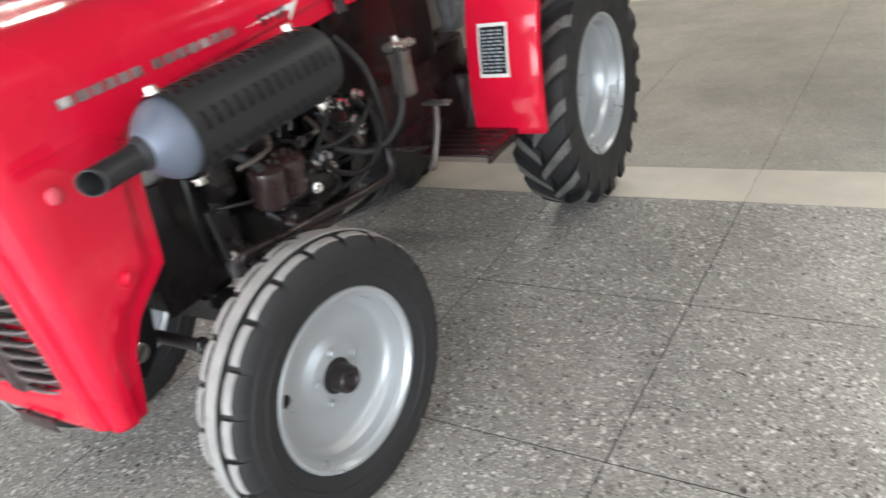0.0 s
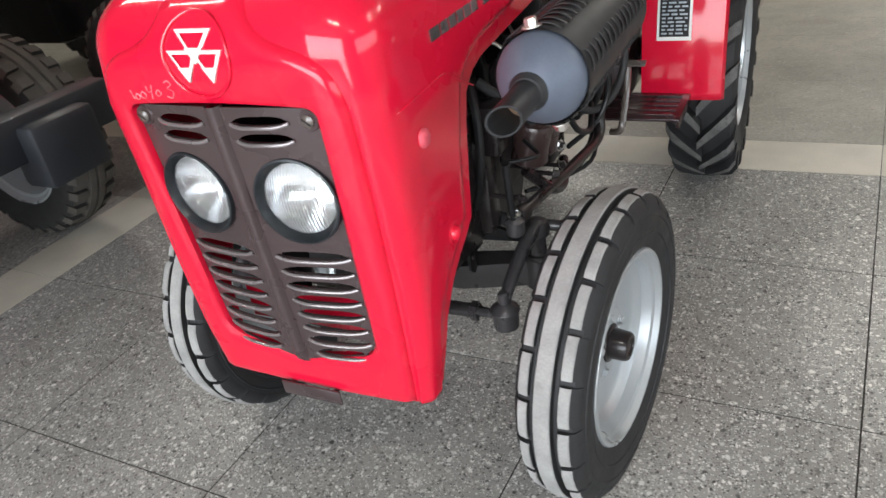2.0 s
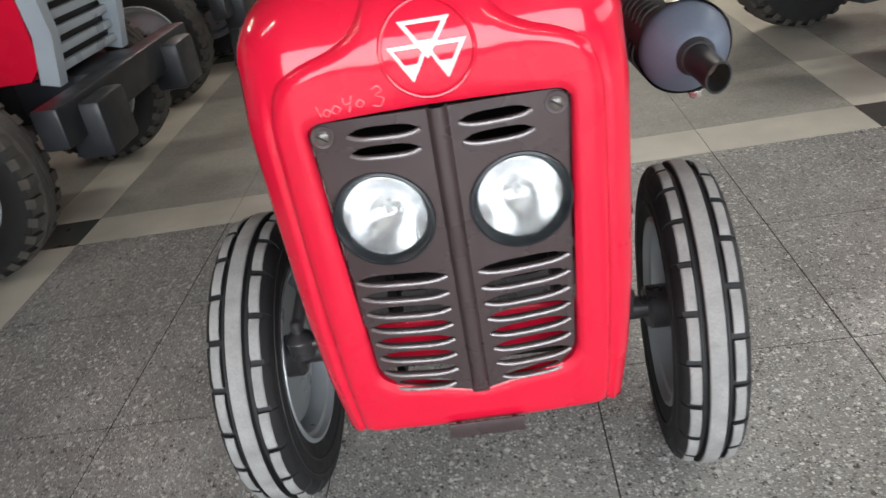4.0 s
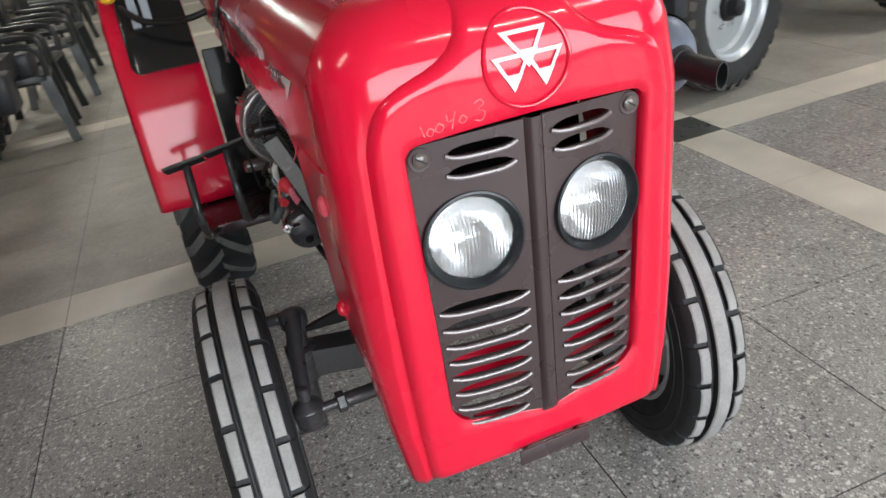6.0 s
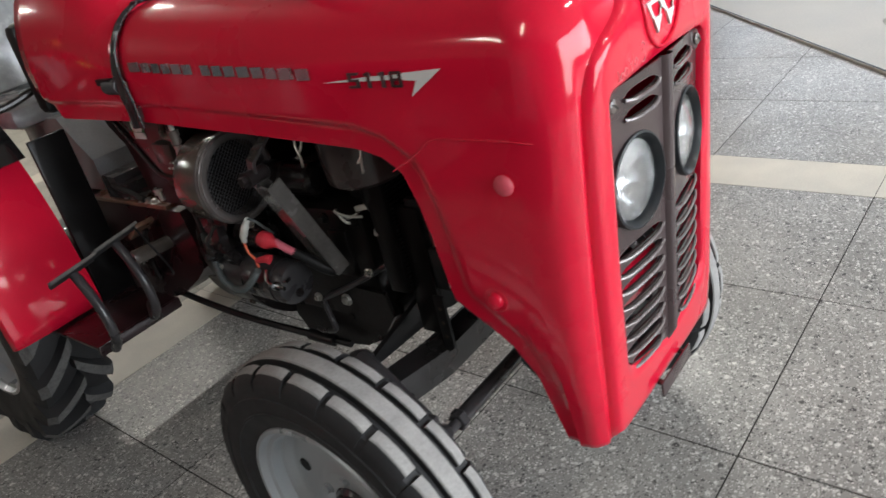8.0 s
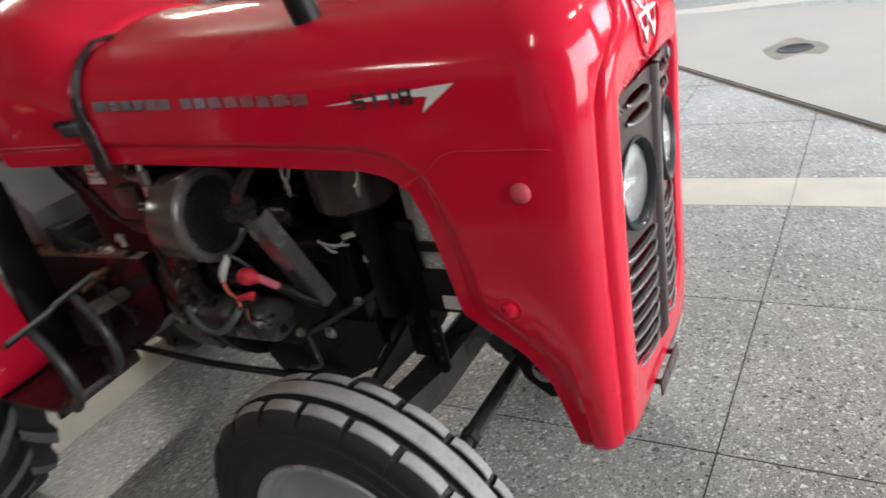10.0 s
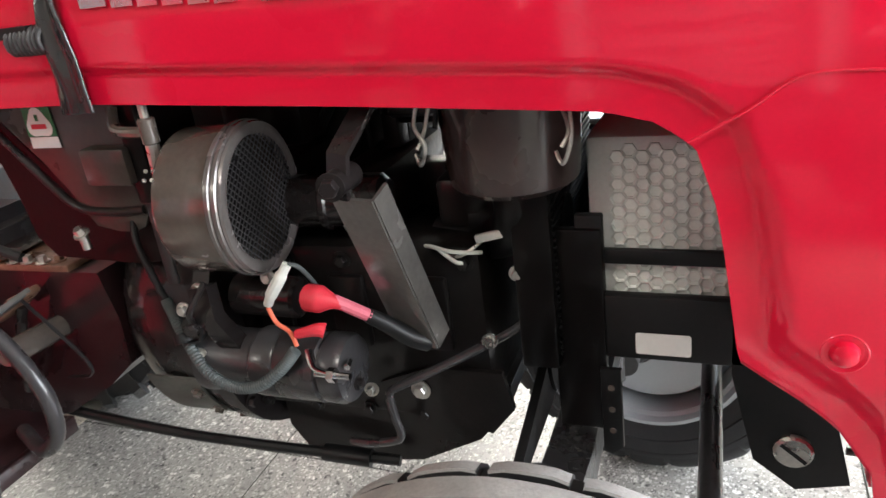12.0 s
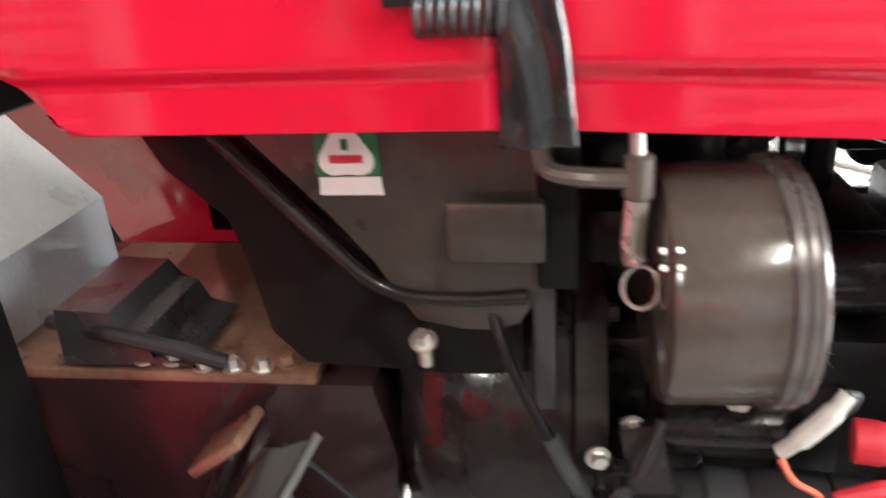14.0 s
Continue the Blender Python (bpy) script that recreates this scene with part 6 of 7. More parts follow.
for px, pz, slope in ((-0.352, 0.672, 0.192), (-0.458, 0.654, 0.17)):
    bm = B()
    bar(bm, [(px + 0.050, 0.729, pz + 0.050 * slope), (px - 0.050, 0.741, pz - 0.050 * slope)], 0.046, 0.008, (0, 0.86, -0.5))
    ped = part("brake_pedal", bm, RUBBER, tractor, "dark brake pedal with a worn grey edge")
    bm = B()
    bar(bm, [(px + 0.051, 0.706, pz + 0.014 + 0.050 * slope), (px - 0.051, 0.718, pz + 0.014 - 0.050 * slope)], 0.003, 0.006, (0, 0.86, -0.5))
    part("worn_edge", bm, BRACKETGREY, ped, "worn grey edge")
    bm = B()
    ax = px + 0.004
    sweep(bm, [(ax, 0.745, pz - 0.006), (ax, 0.705, pz - 0.050), (ax, 0.680, pz - 0.105), (ax + 0.002, 0.690, pz - 0.165), (ax + 0.010, 0.740, pz - 0.205), (ax + 0.05, 0.83, pz - 0.215)], 0.0105, 12)
    part("pedal_arm", bm, AXLE, ped)
bm = B()
box(bm, (-0.250, 0.816, 0.640), (0.052, 0.064, 0.011), 0.003, Euler((radians(-36), 0, 0)).to_matrix())
ped = part("step_pad", bm, COVER, tractor, "worn brown pedal pad")
bm = B()
sweep(bm, [(-0.245, 0.812, 0.636), (-0.245, 0.83, 0.60), (-0.24, 0.86, 0.54), (-0.22, 0.90, 0.47)], 0.008, 8)
part("pedal_arm", bm, DARK, ped)
bm = B()
lathe(bm, (-0.312, 0.785, 0.596), (1, 0.10, -0.10), [(0.004, 0), (0, 0.012), (0, 0.016), (0.005, 0.018), (0.06, 0.018), (0.16, 0.018), (0.16, 0)], 22)
part("pedal_shaft", bm, GREYENG, tractor, "grey cross shaft of the pedals")
bm = B()
sweep(bm, [(-0.300, 0.735, 0.684), (-0.300, 0.690, 0.640), (-0.295, 0.655, 0.590), (-0.290, 0.665, 0.565), (-0.28, 0.72, 0.550)], 0.0026, 6)
part("return_wire", bm, BLACK, tractor)
bm = B()
sweep(bm, [(0.298, 0.790, 0.592), (0.298, 0.775, 0.540), (0.296, 0.745, 0.480), (0.290, 0.730, 0.440), (0.26, 0.76, 0.42)], 0.0095, 10)
ped = part("clutch_pedal", bm, GREYENG, tractor, "grey clutch pedal with a flat pad")
bm = B()
box(bm, (0.300, 0.795, 0.600), (0.088, 0.026, 0.006), 0.002, Euler((radians(14), 0, 0)).to_matrix())
part("pad", bm, BRACKETGREY, ped, "worn grey pad")


# ---- rear fenders ----
FEND = smooth_path([(0, 1.000, 0.425), (0, 1.012, 0.58), (0, 1.045, 0.74), (0, 1.10, 0.87), (0, 1.185, 0.97), (0, 1.31, 1.035), (0, 1.50, 1.055), (0, 1.72, 1.015), (0, 1.85, 0.93)], 8)


def fend_at(t, lift=0.0):
    """Place and outward normal along the guard, t from 0 to 1."""
    k = min(len(FEND) - 2, int(t * (len(FEND) - 1)))
    f = t * (len(FEND) - 1) - k
    p = FEND[k].lerp(FEND[k + 1], f)
    d = (FEND[min(k + 2, len(FEND) - 1)] - FEND[max(k - 1, 0)]).normalized()
    nrm = Vector((0, -d.z, d.y))
    return p + nrm * lift


def fender(sg, inner, outer):
    """A guard in front of and over the wheel with a rolled edge and an inner side plate."""
    bm = B()
    rows = []
    for t in np.linspace(0.0 if sg > 0 else 0.035, 1, 42):
        row = []
        for x, dr in ((inner, 0.0), (inner + 0.03, 0.003), ((inner + outer) / 2, 0.006), (outer - 0.03, 0.004), (outer - 0.008, 0.0), (outer, -0.012)):
            p = fend_at(t, dr)
            row.append(bm.verts.new((sg * x, p.y, p.z)))
        p = fend_at(t, 0.0)
        row.append(bm.verts.new((sg * inner, p.y + (RW_Y - p.y) * 0.40, p.z + (RW_Z - p.z) * 0.40)))
        rows.append(row)
    for p, q in zip(rows, rows[1:]):
        for k in range(5):
            bm.faces.new((p[k], p[k + 1], q[k + 1], q[k]))
        bm.faces.new((p[6], p[0], q[0], q[6]))
    return bm


F_IN, F_OUT = 0.288, 0.517
for sg in (1, -1):
    fd = part("rear_fender", fender(sg, F_IN, F_OUT), RED, tractor, "red rear fender with a rolled edge", angle=45)
    sol = fd.modifiers.new("skin", "SOLIDIFY")
    sol.thickness = 0.004
    if sg > 0:
        def on_fender(x, ang, lift, sg=sg):
            p = fend_at(ang / 100.0, 0.0075 + lift)
            return Vector((x, p.y, p.z))
        for nm, m_, x0, x1, a0, a1, lf in (("label_border", WHITE, 0.330, 0.424, 13.5, 25.0, 0.0), ("warning_label", BLACK, 0.337, 0.417, 14.3, 24.2, 0.0008)):
            bm = B()
            prev = None
            for a in np.linspace(a0, a1, 8):
                row = [bm.verts.new(on_fender(x0, a, lf)), bm.verts.new(on_fender(x1, a, lf))]
                if prev:
                    bm.faces.new((prev[0], prev[1], row[1], row[0]))
                prev = row
            part(nm, bm, m_, fd, "black warning label with white border" if m_ is BLACK else "")
        bm = B()
        lab_rng = random.Random(7)
        for i in range(12):
            a = 14.8 + 0.76 * i
            x = 0.343
            while x < 0.405:
                w = 0.008 + 0.020 * lab_rng.random()
                vs = [bm.verts.new(on_fender(xx, aa, 0.0014)) for xx, aa in ((x, a), (min(x + w, 0.412), a), (min(x + w, 0.412), a + 0.36), (x, a + 0.36))]
                bm.faces.new(vs)
                x += w + 0.006
        part("label_text_bars", bm, GREYPAINT, fd, smooth=False)

# black sheet added to stand for the dark gap between fender and gearbox
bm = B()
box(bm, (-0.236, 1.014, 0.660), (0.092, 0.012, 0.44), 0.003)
part("fender_apron", bm, DEEP, tractor, "black sheet standing for the dark gap beside the fender")

# black console with the quadrant levers on the right fender
bm = B()
plate(bm, [(1.026, 0.848), (1.046, 0.880), (1.105, 0.962), (1.20, 1.050), (1.38, 1.105), (1.40, 0.99), (1.22, 0.93), (1.075, 0.836)], 0.178, lambda u, v, w: Vector((-0.292 - w, u, v)), 0.020)
console = part("lever_console", bm, GLOSSBLACK, tractor, "black moulded lever console on the fender")
for dx in (-0.390, -0.423):
    bm = B()
    pts = [Vector((dx, 1.10 + 0.13 * t, 0.955 + 0.115 * t + 0.035 * math.sin(math.pi * t))) for t in np.linspace(0, 1, 9)]
    bar(bm, pts, 0.022, 0.02, (1, 0, 0))
    part("quadrant", bm, GREYPAINT, console, "pale grey lever quadrant")
bm = B()
sweep(bm, [(-0.215, 1.00, 0.985), (-0.30, 1.02, 0.965), (-0.40, 1.06, 0.975), (-0.455, 1.09, 1.02)], 0.009, 10)
part("lever", bm, DARK, console, "dark hand lever")
bm = B()
lathe(bm, (-0.470, 1.085, 1.035), (-0.2, -0.3, 1), [(0, 0), (0.004, 0.016), (0.014, 0.024), (0.024, 0.022), (0.030, 0.012), (0.032, 0)], 20)
part("yellow_knob", bm, YELLOW, console, "yellow lever knob")
bm = B()
lathe(bm, (-0.438, 1.15, 1.115), (0, 0.1, 1), [(0, 0), (0.004, 0.014), (0.016, 0.018), (0.036, 0.015), (0.042, 0)], 20)
part("orange_knob", bm, ORANGE, console, "orange lever knob")

# ---- exhaust on the left flank ----
MX, MZ = 0.372, 0.884
bm = B()
lathe(bm, (MX, -0.166, MZ), (0.0, 1, 0.0), [(0, 0), (0, 0.024), (0.003, 0.030), (0.014, 0.041), (0.028, 0.053), (0.041, 0.0625), (0.050, 0.067), (0.058, 0.069), (0.066, 0.069), (0.066, 0)], 48)
muf = part("muffler", bm, ALU, tractor, "blue-grey muffler drum with a coned end")
# body coloured near-black so that the louvre slots read as shade
bm = B()
lathe(bm, (MX, -0.166, MZ), (0, 1, 0), [(0.062, 0), (0.062, 0.0665), (0.438, 0.0665), (0.443, 0.06), (0.443, 0)], 48)
part("drum_body", bm, DEEP, muf, "drum body blackened as the shade behind the louvres")
bm = B()


def shield():
    """A wrapped sheet with two rows of louvres pressed through it."""
    n, rows_n = 72, 61
    r = 0.0725
    y0, y1 = -0.108, 0.272
    vs = [[bm.verts.new((MX + r * math.cos(2 * math.pi * i / n), y0 + (y1 - y0) * j / (rows_n - 1), MZ + r * math.sin(2 * math.pi * i / n))) for i in range(n)] for j in range(rows_n)]
    slots = []
    for j in range(3, rows_n - 5, 4):
        for a0, a1 in ((118, 150), (66, 104), (4, 32), (-52, -26), (172, 204)):
            slots.append((j, a0, a1))
    for j in range(rows_n - 1):
        for i in range(n):
            a = 360 * (i + 0.5) / n
            hole = False
            for sj, a0, a1 in slots:
                if j in (sj, sj + 1) and (a0 <= a <= a1 or a0 <= a - 360 <= a1):
                    hole = True
                    break
            if not hole:
                bm.faces.new((vs[j][i], vs[j][(i + 1) % n], vs[j + 1][(i + 1) % n], vs[j + 1][i]))
    for sj, a0, a1 in slots:
        pts = []
        yc = y0 + (y1 - y0) * (sj + 0.2) / (rows_n - 1)
        for a in np.linspace(a0, a1, 6):
            t = radians(a)
            k = 1 - ((a - (a0 + a1) / 2) / ((a1 - a0) / 2)) ** 2
            pts.append(Vector((MX + (r + 0.004 * k) * math.cos(t), yc, MZ + (r + 0.004 * k) * math.sin(t))))
        lips.append(bar(B(), pts, 0.006, 0.0015, (0, 1, 0)))


lips = []
shield()
sh = part("heat_shield", bm, HEATBLACK, tractor, "black louvred heat shield round the muffler", angle=40)
for lip in lips:
    part("louvre", lip, HEATBLACK, sh)
for by in (-0.096, 0.244):
    bm = B()
    bolt(bm, (MX - 0.012, by, MZ + 0.072), (-0.15, 0, 1), 0.010, 0.012)
    part("shield_bolt", bm, STEEL, sh, "zinc bolt")
    bm = B()
    bolt(bm, (MX + 0.020, by, MZ - 0.072), (0.15, 0, -1), 0.010, 0.012)
    part("shield_bolt", bm, STEEL, sh, "zinc bolt")
bm = B()
q = 20
outer_r, inner_r = 0.0220, 0.0192
cut = []
for rr in (outer_r, inner_r):
    a_row = [bm.verts.new(Vector((MX + rr * math.cos(2 * math.pi * k / q), -0.122, MZ + rr * math.sin(2 * math.pi * k / q)))) for k in range(q)]
    b_row = []
    for k in range(q):
        cx, cz = rr * math.cos(2 * math.pi * k / q), rr * math.sin(2 * math.pi * k / q)
        b_row.append(bm.verts.new(Vector((MX + cx, -0.262 + 0.55 * cx, MZ - 0.004 + cz))))
    for k in range(q):
        bm.faces.new((a_row[k], a_row[(k + 1) % q], b_row[(k + 1) % q], b_row[k]))
    cut.append(b_row)
for k in range(q):
    bm.faces.new((cut[0][k], cut[0][(k + 1) % q], cut[1][(k + 1) % q], cut[1][k]))
part("tail_pipe", bm, HEATBLACK, muf, "black tail pipe cut aslant")
bm = B()
lathe(bm, (MX, -0.160, MZ), (0, -1, 0), [(0, 0.030), (0.005, 0.029), (0.008, 0.026), (0.014, 0.0245), (0.016, 0.0218)], 28)
part("pipe_collar", bm, HEATBLACK, muf)
bm = B()
lathe(bm, (MX, -0.20, MZ - 0.002), (0, 1, 0), [(0, 0), (0, 0.0190), (0.002, 0.0190)], 20)
part("scorched_bore", bm, RUST, muf, "rusty scorched bore")
bm = B()
sweep(bm, [(MX, 0.275, MZ), (MX - 0.02, 0.32, MZ - 0.01), (0.28, 0.34, 0.84), (0.16, 0.33, 0.80)], 0.024, 16)
part("exhaust_elbow", bm, DARK, muf)

# fuel filter, injection pump, pipes on the left flank
bm = B()
lathe(bm, (0.262, 0.672, 0.665), (0, 0, 1), [(0, 0), (0.001, 0.016), (0.008, 0.027), (0.014, 0.030), (0.03, 0.028), (0.10, 0.0295), (0.115, 0.031), (0.12, 0.030), (0.124, 0.0)], 32)
ff = part("fuel_filter", bm, GREYENG, tractor, "grey-brown fuel filter canister")
bm = B()
box(bm, (0.262, 0.672, 0.799), (0.050, 0.060, 0.022), 0.008)
bolt(bm, (0.262, 0.672, 0.810), (0, 0, 1), 0.009, 0.012)
bolt(bm, (0.288, 0.652, 0.800), (1, 0, 0), 0.008, 0.014)
bolt(bm, (0.288, 0.694, 0.800), (1, 0, 0), 0.008, 0.014)
part("filter_head", bm, STEEL, ff, "metal filter head with banjo bolts")
bm = B()
box(bm, (0.185, 0.28, 0.620), (0.090, 0.150, 0.085), 0.014)
box(bm, (0.185, 0.20, 0.635), (0.070, 0.05, 0.10), 0.012)
for i in range(3):
    rod(bm, (0.19, 0.24 + 0.04 * i, 0.655), (0.19, 0.24 + 0.04 * i, 0.69), 0.011, 12, chamfer=0.002)
pump = part("injection_pump", bm, DARK, tractor, "dark fuel injection pump")
for i in range(3):
    bm = B()
    sweep(bm, [(0.19, 0.24 + 0.04 * i, 0.72), (0.20, 0.24 + 0.04 * i, 0.76), (0.175, 0.23 + 0.05 * i, 0.81), (0.14, 0.22 + 0.10 * i, 0.84)], 0.0035, 8)
    part("injector_pipe", bm, STEEL, pump)
bm = B()
sweep(bm, [(0.284, 0.642, 0.800), (0.298, 0.612, 0.740), (0.298, 0.590, 0.660), (0.285, 0.540, 0.612), (0.262, 0.480, 0.600), (0.245, 0.430, 0.622), (0.235, 0.385, 0.650)], 0.0085, 12)
part("fuel_hose", bm, RUBBER, tractor, "black looped rubber fuel hose")
bm = B()
sweep(bm, [(0.285, 0.50, 0.72), (0.290, 0.44, 0.69), (0.275, 0.38, 0.672), (0.250, 0.31, 0.675)], 0.006, 10)
sweep(bm, [(0.255, 0.33, 0.64), (0.262, 0.36, 0.60), (0.262, 0.44, 0.57), (0.24, 0.52, 0.60)], 0.007, 10)
part("fuel_pipe", bm, BLACK, tractor)
for c in ((0.250, 0.470, 0.682), (0.252, 0.480, 0.655), (0.250, 0.340, 0.648), (0.252, 0.310, 0.655), (0.240, 0.450, 0.730), (0.245, 0.500, 0.735)):
    bm = B()
    bolt(bm, c, (1, 0, 0.2), 0.010, 0.016)
    rod(bm, Vector(c) + Vector((-0.03, 0, -0.006)), Vector(c), 0.008, 10)
    part("banjo_bolt", bm, CHROME, tractor, "bright banjo bolt")
for i, (cy, h) in enumerate(((0.045, 0.60), (0.105, 0.60))):
    bm = B()
    lathe(bm, (0.215, cy + 0.135, h + 0.005), (0.25, -0.05, 1), [(0, 0), (0.001, 0.030), (0.010, 0.038), (0.04, 0.036), (0.085, 0.040), (0.095, 0.036), (0.10, 0.02), (0.10, 0)], 26)
    part("oil_filter", bm, COVERDARK, tractor, "brown enamelled filter bowl")
flank_rng = random.Random(21)
for k in range(26):
    c = Vector((0.20 + 0.07 * flank_rng.random(), 0.0 + 0.48 * flank_rng.random(), 0.55 + 0.22 * flank_rng.random()))
    bm = B()
    if k % 3:
        bolt(bm, c, (1, flank_rng.uniform(-0.4, 0.4), flank_rng.uniform(-0.3, 0.5)), flank_rng.uniform(0.005, 0.009), 0.012)
        rod(bm, c - Vector((0.06, 0, 0)), c, 0.005, 8)
        part("flank_bolt", bm, (STEEL, DARK, CHROME)[k % 3], tractor)
    else:
        d = Vector((flank_rng.uniform(-0.04, 0.02), flank_rng.uniform(0.05, 0.12), flank_rng.uniform(-0.09, 0.06)))
        sweep(bm, [c - Vector((0.03, 0, 0)), c + d * 0.3 + Vector((0.012, 0, 0)), c + d * 0.7 + Vector((0.01, 0, -0.01)), c + d - Vector((0.03, 0, 0))], flank_rng.uniform(0.0035, 0.006), 8)
        part("thin_pipe", bm, (GREYENG, BLACK)[k % 2], tractor)
bm = B()
sweep(bm, [(0.250, 0.022, 0.566), (0.250, 0.25, 0.535), (0.250, 0.45, 0.510), (0.250, 0.528, 0.507), (0.249, 0.556, 0.530), (0.244, 0.565, 0.572)], 0.0120, 14)
rod(bm, (0.250, 0.060, 0.561), (0.250, 0.022, 0.566), 0.017, 16, chamfer=0.003)
link = part("drag_link", bm, DARK, tractor, "dark steering drag link")
bm = B()
sweep(bm, [(0.252, -0.008, 0.690), (0.252, -0.004, 0.640), (0.251, 0.002, 0.590), (0.250, 0.012, 0.555)], lambda t: 0.0075 - 0.001 * t, 12)
part("drop_arm", bm, BLACK, link)
bm = B()
lathe(bm, (0.250, 0.012, 0.535), (0, 0, 1), [(0, 0), (0, 0.014), (0.004, 0.018), (0.030, 0.018), (0.036, 0.012), (0.044, 0.008), (0.044, 0)], 20)
part("ball_joint", bm, AXLE, link)
bm = B()
bolt(bm, (0.250, 0.012, 0.578), (0, 0, 1), 0.009, 0.010)
part("castle_nut", bm, STEEL, link)
bm = B()
# thin dark sheet added to close the see-through gap behind the nose
box(bm, (0.155, -0.01, 0.62), (0.006, 0.20, 0.26), 0.002)
box(bm, (0.16, 0.075, 0.60), (0.05, 0.05, 0.20), 0.012)
box(bm, (0.19, 0.08, 0.72), (0.05, 0.06, 0.10), 0.01)
part("gap_sheet_and_bracket", bm, DARK, tractor)
for i in range(3):
    part("control_rod", sweep(B(), [(0.15, 0.30, 0.47), (0.20 + 0.02 * i, 0.40 + 0.05 * i, 0.46), (0.22, 0.60, 0.48 + 0.03 * i)], 0.005, 8), BLACK, tractor)
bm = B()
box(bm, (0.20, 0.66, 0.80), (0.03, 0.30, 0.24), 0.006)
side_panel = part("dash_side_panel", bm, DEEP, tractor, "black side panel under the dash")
# near-black wing added to close the view between panel and fender
part("gap_wing", box(B(), (0.192, 0.905, 0.800), (0.024, 0.200, 0.250), 0.006), DEEP, side_panel)
part("panel_step", box(B(), (0.185, 0.78, 0.64), (0.05, 0.16, 0.22), 0.01), BLACK, side_panel)
part("panel_step", box(B(), (0.19, 0.66, 0.62), (0.05, 0.10, 0.22), 0.01), BLACK, side_panel)
for pts, r, m_ in (
    ([(0.16, 0.10, 0.80), (0.20, 0.12, 0.76), (0.24, 0.16, 0.70), (0.22, 0.20, 0.62)], 0.010, RUBBER),
    ([(0.15, 0.42, 0.85), (0.22, 0.40, 0.82), (0.27, 0.36, 0.74), (0.25, 0.30, 0.66)], 0.005, BLACK),
    ([(0.27, 0.47, 0.735), (0.29, 0.50, 0.66), (0.27, 0.48, 0.58), (0.22, 0.40, 0.54)], 0.006, BLACK),
    ([(0.22, 0.15, 0.60), (0.25, 0.20, 0.54), (0.24, 0.30, 0.50), (0.20, 0.42, 0.50)], 0.012, DARK),
    ([(0.18, 0.55, 0.86), (0.25, 0.55, 0.78), (0.26, 0.56, 0.66), (0.22, 0.60, 0.56)], 0.008, RUBBER),
    ([(0.14, 0.06, 0.88), (0.19, 0.02, 0.80), (0.20, 0.0, 0.68), (0.17, 0.02, 0.58)], 0.008, BLACK),
):
    bm = B()
    sweep(bm, pts, r, 10)
    part("engine_pipe", bm, m_, tractor)
bm = B()
box(bm, (0.175, 0.37, 0.585), (0.07, 0.10, 0.12), 0.012)
box(bm, (0.165, 0.46, 0.66), (0.06, 0.10, 0.14), 0.012)
casting = part("side_casting", bm, DARK, tractor, "dark cast engine covers")
part("core_plug", rod(B(), (0.15, 0.20, 0.78), (0.23, 0.20, 0.78), 0.03, 18, chamfer=0.005), DARK, casting)
for c in ((0.215, 0.33, 0.60), (0.215, 0.39, 0.60), (0.20, 0.43, 0.72), (0.20, 0.49, 0.72), (0.232, 0.20, 0.78)):
    bm = B()
    bolt(bm, c, (1, 0, 0), 0.008, 0.008)
    part("cover_bolt", bm, STEEL, tractor)
# dash, steering column and wheel behind the cowl
bm = B()
box(bm, (0, 0.955, 1.03), (0.48, 0.05, 0.20), 0.02)
part("dash", bm, BLACK, tractor, "black dash panel")
bm = B()
sweep(bm, [(0, 0.93, 1.06), (0, 1.06, 1.22)], 0.022, 14)
ring = [Vector((0.19 * math.cos(a), 1.08 + 0.19 * math.sin(a) * 0.80, 1.24 + 0.19 * math.sin(a) * 0.60)) for a in np.linspace(0, 2 * math.pi, 41)]
sweep(bm, ring, 0.012, 10, False)
for k in range(3):
    a = 2 * math.pi * k / 3 + 0.5
    sweep(bm, [(0, 1.08, 1.235), (0.19 * math.cos(a), 1.08 + 0.15 * math.sin(a), 1.24 + 0.114 * math.sin(a))], 0.008, 8, False)
part("steering_wheel", bm, BLACK, tractor, "black steering wheel and column")
bm = B()
box(bm, (0, 1.42, 0.90), (0.42, 0.40, 0.06), 0.025)
box(bm, (0, 1.62, 1.06), (0.42, 0.06, 0.28), 0.025, Euler((radians(-12), 0, 0)).to_matrix())
box(bm, (0, 1.42, 0.76), (0.16, 0.20, 0.22), 0.01)
part("seat", bm, WRAP, tractor, "seat still wrapped in crinkled grey plastic")

# the tractor stands a little askew to the room; the parts placed one by one already follow it
SKEW = Matrix.Translation((0, -0.38, 0)) @ Matrix.Rotation(radians(2.25), 4, "Z") @ Matrix.Translation((0, 0.38, 0))
PIPE = Matrix.Translation((MX, -0.13, 0)) @ Matrix.Rotation(radians(2.0), 4, "Z") @ Matrix.Translation((-MX, 0.13, 0))
SQUARE = ("bonnet tank_cowl nose_panel grille headlamp rubber_stop side_screw seam strap intake_cap front_wheel rear_wheel axle_beam kingpin drag_lever tie_rod latch_plate inner_baffle nose_screen hitch_tag "
          "engine_block bell_housing gearbox radiator rear_fender fender_apron lever_console footboard dash steering_wheel seat clutch_pedal dash_side_panel").split()
for ob in list(tractor.children):
    kind_name = ob.name.split(".")[0]
    if kind_name in SQUARE:
        ob.matrix_basis = SKEW @ ob.matrix_basis
    elif kind_name in ("muffler", "heat_shield"):
        ob.matrix_basis = PIPE @ ob.matrix_basis

# ---- the tractors parked alongside ----


